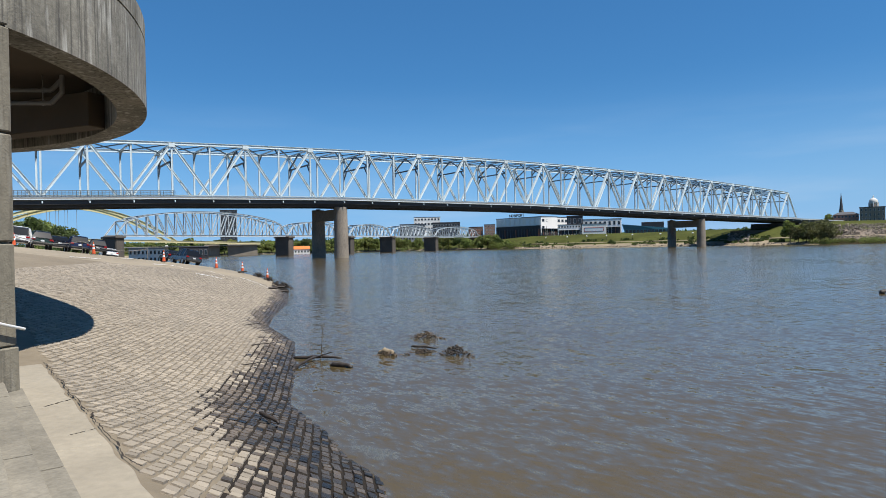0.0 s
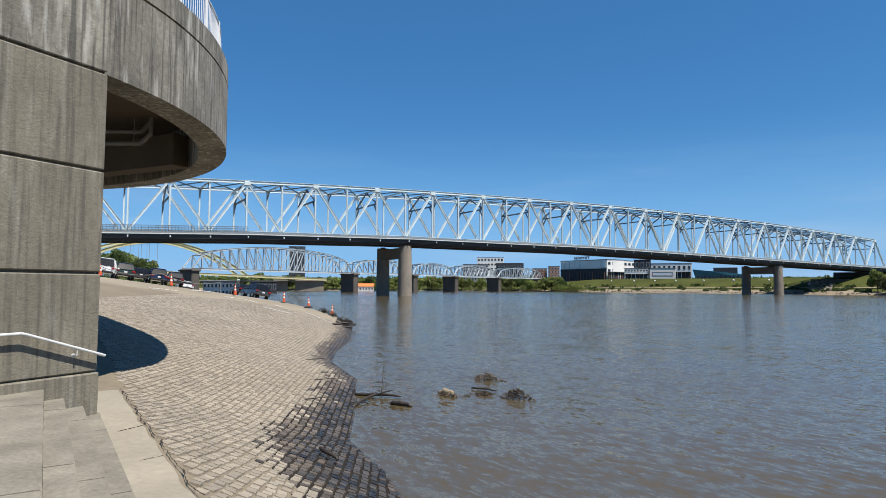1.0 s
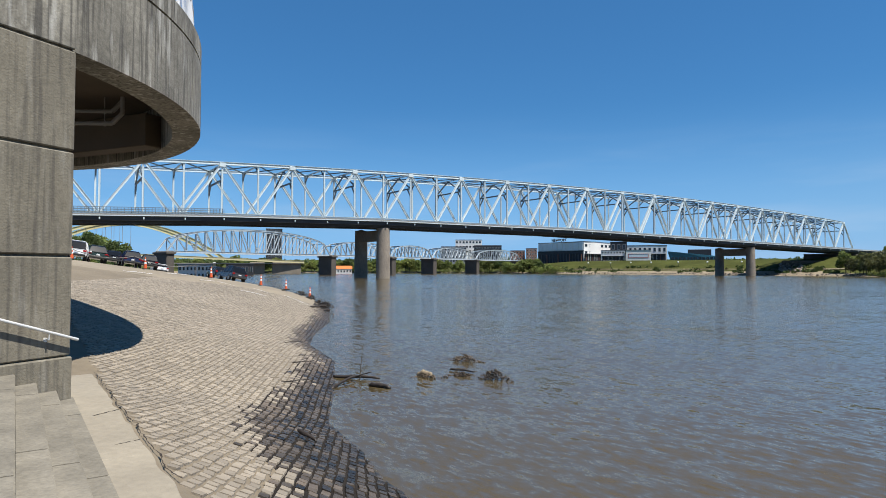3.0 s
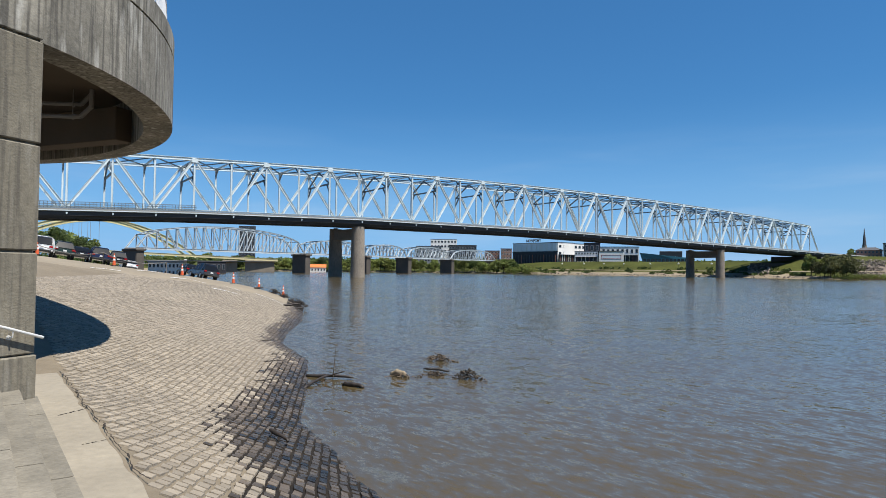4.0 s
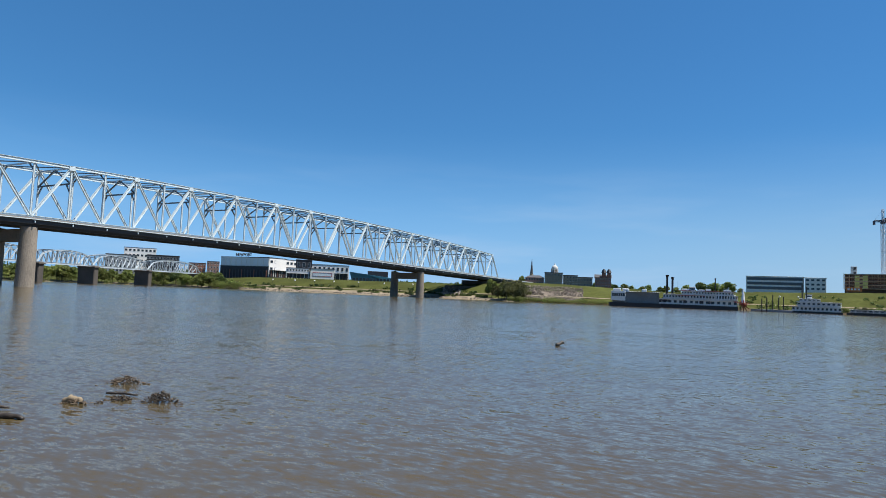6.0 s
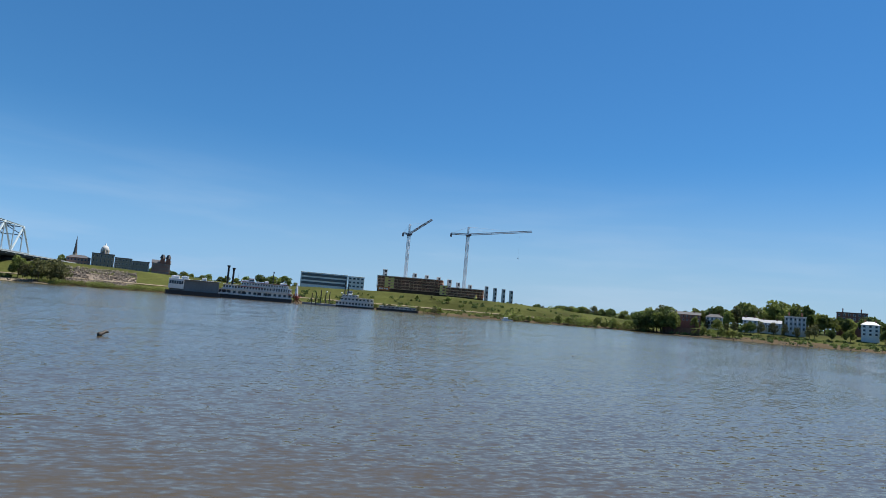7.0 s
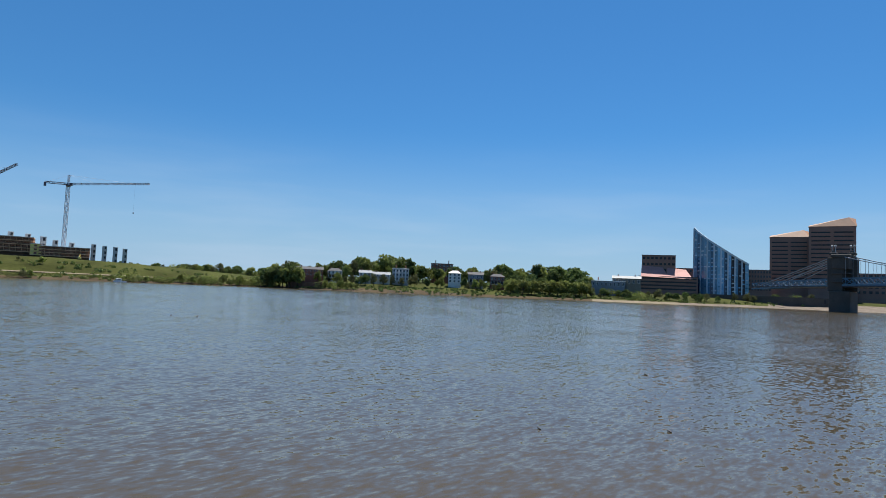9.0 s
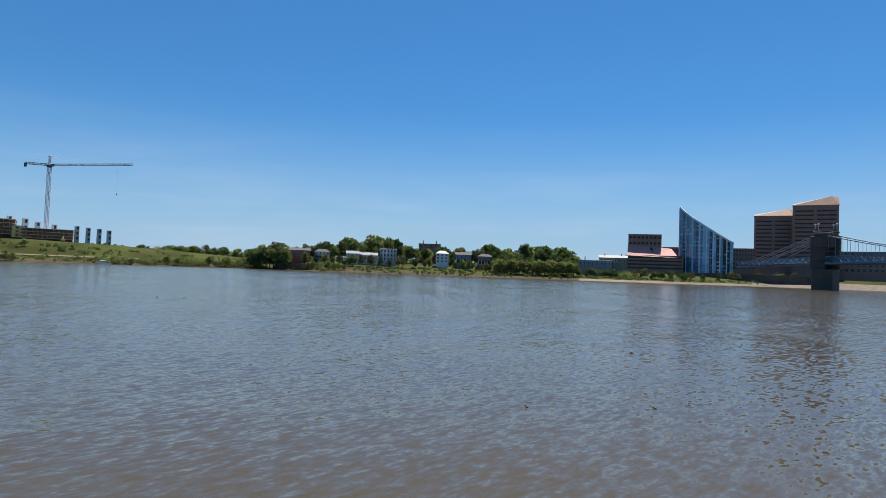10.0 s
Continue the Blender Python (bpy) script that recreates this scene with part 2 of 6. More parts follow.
def tube(bm, a, b, r0, r1=None, n=10, caps=True):
    a, b = Vector(a), Vector(b)
    d = b - a
    m = Matrix.Translation((a + b) / 2) @ d.to_track_quat("Z", "Y").to_matrix().to_4x4()
    bmesh.ops.create_cone(bm, cap_ends=caps, segments=n, radius1=r0, radius2=r0 if r1 is None else r1, depth=d.length, matrix=m)
    return bm


def prism(bm, pts, z0, z1, index=0):
    """A solid over a plan outline."""
    lo = [bm.verts.new((x, y, z0)) for x, y in pts]
    hi = [bm.verts.new((x, y, z1)) for x, y in pts]
    n = len(pts)
    faces = [bm.faces.new(lo[::-1]), bm.faces.new(hi)]
    for i in range(n):
        faces.append(bm.faces.new((lo[i], lo[(i + 1) % n], hi[(i + 1) % n], hi[i])))
    for f in faces:
        f.material_index = index
    bmesh.ops.recalc_face_normals(bm, faces=faces)
    return bm


def far(az, d):
    """Plan place at an azimuth and distance from the eye."""
    return d * math.sin(radians(az)), d * math.cos(radians(az))


def hsection():
    """A rolled beam of unit size along z: two flanges and a web."""
    me = bpy.data.meshes.new("beam")
    bm = bmesh.new()
    box(bm, (0.44, 0, 0), (0.12, 1, 1))
    box(bm, (-0.44, 0, 0), (0.12, 1, 1))
    box(bm, (0, 0, 0), (0.76, 0.5, 0.999))
    bm.to_mesh(me)
    bm.free()
    return me


BEAMS = {}


def beam(name, a, b, w, h, material, parent, up=(0, 0, 1)):
    """One straight member from a to b, w wide and h deep, on a shared mesh."""
    if material.name not in BEAMS:
        BEAMS[material.name] = hsection()
        BEAMS[material.name].materials.append(material)
    a, b = Vector(a), Vector(b)
    d = b - a
    zx = d.normalized()
    yx = Vector(up).cross(zx)
    yx = yx.normalized() if yx.length > 1e-4 else Vector((1, 0, 0))
    xx = yx.cross(zx)
    rot = Matrix((xx, yx, zx)).transposed().to_4x4()
    ob = new(name, BEAMS[material.name])
    ob.parent = parent
    ob.matrix_local = Matrix.Translation((a + b) / 2) @ rot @ Matrix.Diagonal((h, w, d.length, 1))
    return ob


# ---------------------------------------------------------------- river, far ground
def interp(x, xs, ys):
    return float(np.interp(x, xs, ys))


bm = bmesh.new()
bmesh.ops.create_circle(bm, cap_ends=True, segments=96, radius=4600, matrix=pose(0, 0, -4))
tagged(mesh_ob("ground", bm, M_LAND), "flat earth reaching out to the horizon", "ground", kind="structure")

bm = bmesh.new()
bmesh.ops.create_circle(bm, cap_ends=True, segments=96, radius=2600, matrix=pose(0, 0, 0))
tagged(mesh_ob("water", bm, M_WATER), "muddy brown river, rippled, mirroring the sky", "river", kind="structure")

SHORE_AZ = [-60, -30, -20, 0, 6.5, 11, 20, 30, 36, 45, 55, 62, 70, 79, 82, 88, 97, 107, 113, 120, 125, 140, 160]
SHORE_D = [750, 750, 740, 700, 620, 560, 500, 440, 430, 500, 540, 545, 545, 620, 600, 520, 540, 560, 570, 620, 680, 700, 700]


def shore(az):
    return interp(az, SHORE_AZ, SHORE_D)


def crest(az):
    """Height of the levee or bluff behind the far shore."""
    return interp(az, [-60, 4, 8, 20, 26, 29, 32, 38, 45, 52, 58, 64, 70, 78, 81, 86, 92, 100, 108, 114, 125, 160],
                  [6, 10, 13.0, 12.5, 12.0, 13.5, 15.5, 14, 12.5, 16, 18, 18, 16.5, 12, 9, 10, 11, 11, 9, 9, 9, 9])


PROFILE = [(-30, -3.0, 1), (0, 0.0, 1), (5, 0.9, 1), (14, 1.8, 0), (26, 3.0, 0), (48, -0.62, 0), (80, -1.0, 0), (160, -1.05, 0), (420, -1.1, 2), (1100, 20.0, 2), (2800, 58.0, 2)]


def far_height(az, k):
    out, h, m = PROFILE[k]
    return -h * crest(az) if h < 0 and out > 0 else h


bm = bmesh.new()
azs = np.arange(-60, 160.1, 0.5)
grid = []
for az in azs:
    row = []
    for k, (out, h, m) in enumerate(PROFILE):
        d = shore(az) + out + (noise.noise((az * 0.7, k * 3.1, 0)) * 3 if 0 < out < 60 else 0)
        z = far_height(az, k) + (noise.noise((az * 0.4, k * 1.7, 5)) * 0.5 if out > 0 else 0)
        row.append(bm.verts.new((*far(az, d), z)))
    grid.append(row)
for i in range(len(azs) - 1):
    for k in range(len(PROFILE) - 1):
        f = bm.faces.new((grid[i][k], grid[i][k + 1], grid[i + 1][k + 1], grid[i + 1][k]))
        a = azs[i]
        f.material_index = PROFILE[k][2]
        if k in (3,) and (8 < a < 28 or 64 < a < 70 or 88 < a < 96):
            f.material_index = 1
        if f.material_index == 1 and a < 31:
            f.material_index = 4
        if k < 3 and a > 109 or k < 5 and a > 123:
            f.material_index = 4 if a < 117 else 3
        if 2 < k < 5 and 32.2 < a < 36.6:
            f.material_index = 3
bmesh.ops.recalc_face_normals(bm, faces=bm.faces[:])
tagged(mesh_ob("far_bank", bm, [M_GRASS, M_EARTH, M_LAND, M_ROCK, M_SAND], smooth=False), "grassy levee above a bare earth river edge", "river bank", kind="structure")


# ---------------------------------------------------------------- near bank
# a runs up the river along the steps, s across towards the water
AX, SX = Vector((-0.616, 0.788)), Vector((0.788, 0.616))


def plan(a, s):
    return AX.x * a + SX.x * s, AX.y * a + SX.y * s


S_APRON, Z_APRON, Z_LAND = 1.30, 1.45, 1.97


def water_s(a):
    return interp(a, [-20, 0, 8.3, 9.3, 11, 13.5, 16.3, 22.3, 28, 32.6, 38.9, 46, 52.7, 60, 80, 150, 260],
                  [1.5, 1.6, 5.1, 5.15, 5.6, 6.0, 7.4, 10.2, 11.5, 13.7, 17.3, 20.5, 23.7, 25.6, 27.5, 30, 34])


def wetness(a, s):
    """Over 0 where the setts are wet from the river."""
    w = interp(a, [8, 11.2, 13, 15, 22, 28, 44, 52], [1.9, 2.2, 1.8, 1.4, 1.05, 0.9, 1.0, 1.2])
    x, y = plan(a, s)
    return s - water_s(a) + w + 0.35 * noise.noise((x * 0.8, y * 0.8, 3)) + 0.2 * noise.noise((x * 3, y * 3, 9))


def bank_z(a, s):
    top = interp(a, [-20, 14, 52.8, 80, 150, 260], [1.45, 1.45, 4.55, 5.15, 5.6, 5.6])
    if s < S_APRON:
        return top + (S_APRON - s) * 0.06 * min(1, max(0, (a - 14) / 30))
    t = (s - S_APRON) / (water_s(a) - S_APRON)
    if t > 1:
        return -(t - 1) * (water_s(a) - S_APRON) * 0.4
    k = min(1, max(0, (a - 12) / 35))
    return top * (1 - (1 - 0.28 * k) * t - 0.28 * k * t ** 9)


bm = bmesh.new()
aa = list(np.arange(-2, 64, 0.5)) + list(np.arange(64, 260, 4))
tt = list(np.linspace(0, 1, 44)) + [1.04, 1.1, 1.2, 1.5]
rows = []
for a in aa:
    row = []
    lo = S_APRON - 0.2 if a < 13.2 else -60
    for s in ([lo] if lo > 0 else [-60, -30, -12, -5, -1]) + [S_APRON + t * (water_s(a) - S_APRON) for t in tt]:
        x, y = plan(a, s)
        row.append(bm.verts.new((x, y, bank_z(a, s) - 0.014)))
    rows.append(row)
for r0, r1 in zip(rows, rows[1:]):
    m = min(len(r0), len(r1))
    r0, r1 = r0[-m:], r1[-m:]
    for j in range(m - 1):
        f = bm.faces.new((r0[j], r1[j], r1[j + 1], r0[j + 1]))
        c = f.calc_center_median()
        f.material_index = 1 if wetness(c.x * AX.x + c.y * AX.y, c.x * SX.x + c.y * SX.y) > -0.22 else 2 if c.x * AX.x + c.y * AX.y > 46.5 else 0
bmesh.ops.recalc_face_normals(bm, faces=bm.faces[:])
bank = tagged(mesh_ob("landing_ground", bm, [M_MORTAR, M_MUD, M_ROAD], smooth=True), "sloping public landing with sandy joints between pale stone setts", "cobbled landing", kind="structure")

# ---------------------------------------------------------------- steps, apron, wall, overlook
def strip(a0, a1, s0, s1, z0, z1, bm=None):
    bm = bm or bmesh.new()
    prism(bm, [plan(a0, s0), plan(a1, s0), plan(a1, s1), plan(a0, s1)], z0, z1)
    return bm


steps = tagged(new("steps"), "worn pale concrete steps down to the landing", "steps", kind="structure")
for i, (s0, s1) in enumerate(((-9.0, 0.03), (0.03, 0.30), (0.30, 0.57), (0.57, 0.83))):
    z = Z_LAND - 0.172 * i
    a = -2.5
    while a < 11.2:
        a1 = min(a + (3.2 if i else 4.1), 11.2 + 0.2 * i)
        bm = strip(a + 0.004, a1 - 0.004, s0, s1 + 0.006 * (i < 3), z - (0.5 if i else 0.6), z)
        bmesh.ops.bevel(bm, geom=[e for e in bm.edges if all(v.co.z > z - 0.01 for v in e.verts)], offset=0.012, segments=2, affect="EDGES")
        part("tread", bm, M_STEP, steps)
        a = a1
seawall = tagged(new("seawall"), "concrete river wall and paved terrace behind the steps", "terrace", kind="structure")
for pts in ([plan(-2.52, 0.0), (20, -55), (-75, -55), plan(-2.52, -9)], [plan(-2.5, -9.01), plan(13.1, -9.01), plan(13.1, -60), (-75, -55)]):
    bm = bmesh.new()
    prism(bm, pts, -3.5, Z_LAND - 0.02)
    part("terrace_slab", bm, M_STEP, seawall)
apron = tagged(new("apron"), "cracked pale concrete apron beside the steps", "pavement", kind="structure")
a = -2.5
while a < 17:
    a1 = min(a + 3.4, 17)
    s0 = 0.80 if a1 < 12 else -1.5
    bm = bmesh.new()
    edge = [plan(aa_, S_APRON + 0.05 * noise.noise((aa_ * 1.9, 2, 0)) + 0.02 * noise.noise((aa_ * 7, 4, 0))) for aa_ in np.linspace(a1 - 0.006, a + 0.006, 16)]
    prism(bm, [plan(a + 0.006, s0), plan(a1 - 0.006, s0)] + edge, Z_APRON - 0.5, Z_APRON)
    bmesh.ops.bevel(bm, geom=[e for e in bm.edges if all(v.co.z > Z_APRON - 0.01 for v in e.verts)], offset=0.008, segments=1, affect="EDGES")
    part("slab", bm, M_APRON, apron)
    a = a1

# cracks: the broken joint beside the setts and two running over the slabs
M_CRACK = mat("dark_crack", (0.021, 0.0154, 0.0105), 0.95, vary=0.3, scale=9)
for i, (pts, w) in enumerate((([(a_, S_APRON + 0.06 + 0.06 * noise.noise((a_ * 1.9, 2, 0)) + 0.03 * noise.noise((a_ * 9, 4, 0))) for a_ in np.linspace(6.6, 14.5, 140)], 0.016),
                              ([(10.1 + 0.28 * f + 0.05 * noise.noise((f * 9, 1, 3)), 0.95 + 0.38 * f) for f in np.linspace(0, 1, 14)], 0.014),
                              ([(8.3 + 0.1 * f + 0.04 * noise.noise((f * 9, 5, 3)), 1.02 + 0.3 * f) for f in np.linspace(0, 1, 14)], 0.012))):
    bm = bmesh.new()
    prev = None
    for a_, s_ in pts:
        k = w * max(0.0, 0.1 + 1.2 * noise.noise((a_ * 4.3, 7, i)) if i == 0 else 1.0) + 0.004
        row = [bm.verts.new((*plan(a_, s_ - k), Z_APRON + 0.004)), bm.verts.new((*plan(a_, s_ + k), Z_APRON + 0.004))]
        if prev:
            bm.faces.new((prev[0], row[0], row[1], prev[1]))
        prev = row
    bmesh.ops.recalc_face_normals(bm, faces=bm.faces[:])
    part("crack", bm, M_CRACK, apron)

# the straight wall ends at CORNER and runs back along WDIR; the overlook is round, tangent to it
R0 = 11.7
CORNER = Vector(far(-34.28, R0))
WDIR = Vector((math.sin(radians(20)), math.cos(radians(20))))
WN = Vector((WDIR.y, -WDIR.x))


def wplan(u, o):
    """Plan place on the wall: u metres back from the corner, o metres out of its face."""
    p = CORNER - WDIR * u + WN * o
    return p.x, p.y


wall = tagged(new("wall_overlook"), "board-marked grey concrete retaining wall with recessed joints", "wall", kind="structure")
LEVELS = [(1.0, 2.12), (2.14, 3.70), (3.74, 5.38), (5.42, 7.02)]
for z0, z1 in LEVELS:
    o = 0.05 if z1 < 2.2 else 0.0
    bm = bmesh.new()
    prism(bm, [wplan(0, o), wplan(0, -0.55), wplan(14, -0.55), wplan(14, o)], z0, z1)
    bmesh.ops.bevel(bm, geom=bm.edges[:], offset=0.018, segments=1, affect="EDGES")
    part("wall_panel", bm, M_CONC, wall)
bm = bmesh.new()
prism(bm, [wplan(0.05, -0.06), wplan(0.05, -0.5), wplan(14, -0.5), wplan(14, -0.06)], 1.0, 7.06)
part("joint_core", bm, M_CONC, wall)

overlook = tagged(new("overlook"), "round cantilevered concrete overlook with stained fascia and white railing", "overlook", kind="structure")
RC, RR = 9.9, 0.68
CEN = CORNER - WN * 9.9 - WDIR * 1.43


def ring_points(r, n, a0=-150.0, a1=190.0):
    base = math.degrees(math.atan2(WN.y, WN.x))
    return [(CEN.x + r * math.cos(radians(base + t)), CEN.y + r * math.sin(radians(base + t))) for t in np.linspace(a0, a1, n)]


def ring_wall(name, r_out, r_in, z0, z1, material, label="", a0=-8.0, a1=190.0, n=72, parent=None, bevel=0.015):
    bm = bmesh.new()
    po, pi = ring_points(r_out, n, a0, a1), ring_points(r_in, n, a0, a1)
    for i in range(n - 1):
        q = [po[i], po[i + 1], pi[i + 1], pi[i]]
        lo = [bm.verts.new((x, y, z0)) for x, y in q]
        hi = [bm.verts.new((x, y, z1)) for x, y in q]
        bm.faces.new(hi)
        bm.faces.new(lo[::-1])
        bm.faces.new((lo[0], lo[1], hi[1], hi[0]))
        bm.faces.new((lo[2], lo[3], hi[3], hi[2]))
        if i == 0:
            bm.faces.new((lo[3], lo[0], hi[0], hi[3]))
        if i == n - 2:
            bm.faces.new((lo[1], lo[2], hi[2], hi[1]))
    bmesh.ops.remove_doubles(bm, verts=bm.verts[:], dist=0.001)
    bmesh.ops.recalc_face_normals(bm, faces=bm.faces[:])
    return part(name, bm, material, parent or overlook, label)


# fascia in cast segments, a recessed joint and a coping above
for a0, a1 in ((8.3, 33.8), (34, 66.8), (67, 99.8), (100, 140)):
    ring_wall("fascia", RC, RC - RR, 7.06, 8.70, M_CONC_STAIN, a0=a0, a1=a1, n=26)
    ring_wall("coping", RC, RC - 0.5, 8.75, 9.22, M_CONC_STAIN, a0=a0, a1=a1, n=26)
ring_wall("joint_core", RC - 0.05, RC - 0.45, 8.68, 8.78, M_CONC, a0=8.3, a1=140)
for z0, z1 in ((7.06, 8.70), (8.75, 9.22)):
    bm = bmesh.new()
    prism(bm, [wplan(0.012, 0.0), wplan(0.012, -0.6), wplan(14, -0.6), wplan(14, 0.0)], z0 + 0.003, z1)
    bmesh.ops.bevel(bm, geom=bm.edges[:], offset=0.015, segments=1, affect="EDGES")
    part("upper_panel", bm, M_CONC_STAIN, overlook)
# Slab and cross beam take a dark colour for the shade below.
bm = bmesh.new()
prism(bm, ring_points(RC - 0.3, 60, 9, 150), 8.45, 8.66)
part("slab", bm, M_SOFFIT_DK, overlook, "brown concrete soffit darkened in colour for shade")
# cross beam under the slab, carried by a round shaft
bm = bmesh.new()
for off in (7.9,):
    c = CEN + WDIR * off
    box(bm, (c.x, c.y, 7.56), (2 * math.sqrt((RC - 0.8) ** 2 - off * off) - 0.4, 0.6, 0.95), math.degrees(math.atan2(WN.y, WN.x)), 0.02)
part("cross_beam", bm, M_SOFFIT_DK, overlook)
bm = bmesh.new()
c = CEN - WN * 2.5
tube(bm, (c.x, c.y, 0.5), (c.x, c.y, 8.1), 1.3, n=32)
part("shaft", bm, M_CONC, overlook)
# drain pipes below the slab
for z, r in ((8.12, 20.6), (7.68, 20.2)):
    bm = bmesh.new()
    p0, p1 = Vector(far(-37, r + 1)), Vector(far(-31.7, r))
    tube(bm, (*p0, z), (*p1, z), 0.06, n=12)
    p2 = p1 + (p1 - p0).normalized() * 0.28
    tube(bm, (*p1, z), (*p2, z + 0.3), 0.065, n=12)
    tube(bm, (*p2, z + 0.26), (*p2, 8.5), 0.06, n=12)
    for f in (0.5, 0.9):
        h = p0.lerp(p1, f)
        tube(bm, (h.x - 0.02, h.y, z), (h.x + 0.03, h.y + 0.02, z), 0.08, n=12)
        tube(bm, (*h, z), (*h, 8.5), 0.012, n=6)
    part("drain_pipe", bm, M_PIPE, overlook, "grey cast drain pipe")
# oval scupper high in the wall: flat face, the hole's shade put into its colour
bm = bmesh.new()
ell = [(wplan(1.99 + 0.27 * math.cos(t), 0.003), 7.98 + 0.47 * math.sin(t)) for t in np.linspace(0, 2 * math.pi, 28, endpoint=False)]
bm.faces.new([bm.verts.new((*p, z)) for p, z in ell])
part("scupper", bm, M_CRACK, overlook, "flat dark oval for a shaded scupper hole")
# railing
railing = tagged(new("railing"), "white painted steel railing with thin upright bars", "railing")
pts = ring_points(RC - 0.22, 175, 5, 130)
for z in (9.34, 10.18):
    bm = bmesh.new()
    for p, q in zip(pts[::3], pts[3::3]):
        tube(bm, (*p, z), (*q, z), 0.026, n=6)
    part("rail", bm, M_PAINT, railing)
for i, p in enumerate(pts):
    big = i % 12 == 0
    bm = bmesh.new()
    tube(bm, (p[0], p[1], 9.2 if big else 9.34), (p[0], p[1], 10.24 if big else 10.18), 0.036 if big else 0.011, n=6)
    part("post" if big else "baluster", bm, M_PAINT, railing)

# handrail on the wall
handrail = tagged(new("handrail"), "pale metal handrail on brackets along the concrete wall", "handrail")
path = [(9.0, 2.80), (3.0, 2.80), (1.28, 2.82), (1.20, 2.80), (-0.05, 2.385)]
bm = bmesh.new()
for (u0, z0), (u1, z1) in zip(path, path[1:]):
    tube(bm, (*wplan(u0, 0.10), z0), (*wplan(u1, 0.10), z1), 0.023, n=10)
part("rail", bm, M_RAIL, handrail)
for u, z in ((7.6, 2.79), (5.2, 2.79), (2.35, 2.79), (0.42, 2.52)):
    bm = bmesh.new()
    tube(bm, (*wplan(u, 0.10), z), (*wplan(u, 0.09), z - 0.09), 0.012, n=6)
    tube(bm, (*wplan(u, 0.09), z - 0.09), (*wplan(u, 0.0), z - 0.10), 0.012, n=6)
    tube(bm, (*wplan(u, 0.015), z - 0.10), (*wplan(u, -0.005), z - 0.10), 0.035, n=10)
    part("bracket", bm, M_RAIL, handrail)


# ---------------------------------------------------------------- truss bridge
BU = Vector((math.sin(radians(54.19)), math.cos(radians(54.19)), 0))
BV = Vector((-BU.y, BU.x, 0))
B0 = Vector((-41.65, 257.69, 0))
PANEL = 25.9
WIDE = 21.8
TOP = (39.7328, 0.0246684, -0.000103418)


def z_bot(k):
    return interp(k, [-8, -6, -4, -2.5, 0, 4, 10, 15, 24], [18.5, 20.4, 22.1, 23.4, 24.5, 24.4, 21.7, 19.6, 17.0])


def z_top(k):
    u = k * PANEL
    return 4.2 + TOP[0] + TOP[1] * u + TOP[2] * u * u


def bpt(k, side, z):
    p = B0 + BU * (k * PANEL) + BV * (side * WIDE)
    return Vector((p.x, p.y, z))


bridge = tagged(new("truss_bridge"), "long pale blue steel truss road bridge on concrete piers", "bridge")
K0, K1 = -6.5, 14.5
ks = np.arange(K0, K1 + 0.01, 0.5)
for side in (0, 1):
    for k in ks[:-1]:
        beam("top_chord", bpt(k, side, z_top(k)), bpt(k + 0.5, side, z_top(k + 0.5)), 0.9, 1.1, M_STEEL, bridge)
    for k in np.arange(K0 - 0.5, K1 + 0.51, 0.5)[:-1]:
        beam("bottom_chord", bpt(k, side, z_bot(k)), bpt(k + 0.5, side, z_bot(k + 0.5)), 1.0, 1.0, M_STEEL, bridge)
    for k in ks:
        main = abs(k - 0.5 - round(k - 0.5)) < 0.1
        beam("vertical", bpt(k, side, z_bot(k)), bpt(k, side, z_top(k)), 0.6, 0.6, M_STEEL, bridge, up=BU)
        if main:
            for dk in (-0.5, 0.5):
                beam("diagonal", bpt(k + dk, side, z_bot(k + dk)), bpt(k, side, z_top(k)), 0.85, 0.85, M_STEEL, bridge)
            bm = bmesh.new()
            c = bpt(k, side, z_top(k) - 0.55)
            box(bm, c, (2.2, 1.08, 1.5), math.degrees(math.atan2(BU.y, BU.x)), 0.1)
            part("gusset", bm, M_STEEL, bridge)
for k in ks:
    zt, zb = z_top(k), z_bot(k)
    main = abs(k - 0.5 - round(k - 0.5)) < 0.1
    beam("top_strut", bpt(k, 0, zt - 0.2), bpt(k, 1, zt - 0.2), 0.5, 0.5, M_STEEL, bridge)
    if main:
        lo = zt - 6.0
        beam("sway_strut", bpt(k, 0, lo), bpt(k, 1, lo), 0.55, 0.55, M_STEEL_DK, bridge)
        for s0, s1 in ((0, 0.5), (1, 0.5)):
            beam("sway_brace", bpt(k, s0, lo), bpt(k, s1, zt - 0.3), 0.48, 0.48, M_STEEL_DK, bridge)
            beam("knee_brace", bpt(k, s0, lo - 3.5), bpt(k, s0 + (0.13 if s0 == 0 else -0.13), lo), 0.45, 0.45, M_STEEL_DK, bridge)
    else:
        for s0 in (0, 1):
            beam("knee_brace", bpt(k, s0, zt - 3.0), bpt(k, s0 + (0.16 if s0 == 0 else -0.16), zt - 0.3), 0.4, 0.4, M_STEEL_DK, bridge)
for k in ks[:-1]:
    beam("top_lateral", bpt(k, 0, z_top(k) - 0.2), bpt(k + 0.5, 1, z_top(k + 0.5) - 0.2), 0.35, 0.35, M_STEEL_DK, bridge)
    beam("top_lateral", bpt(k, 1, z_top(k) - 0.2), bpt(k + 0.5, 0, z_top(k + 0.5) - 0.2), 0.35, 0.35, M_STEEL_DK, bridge)


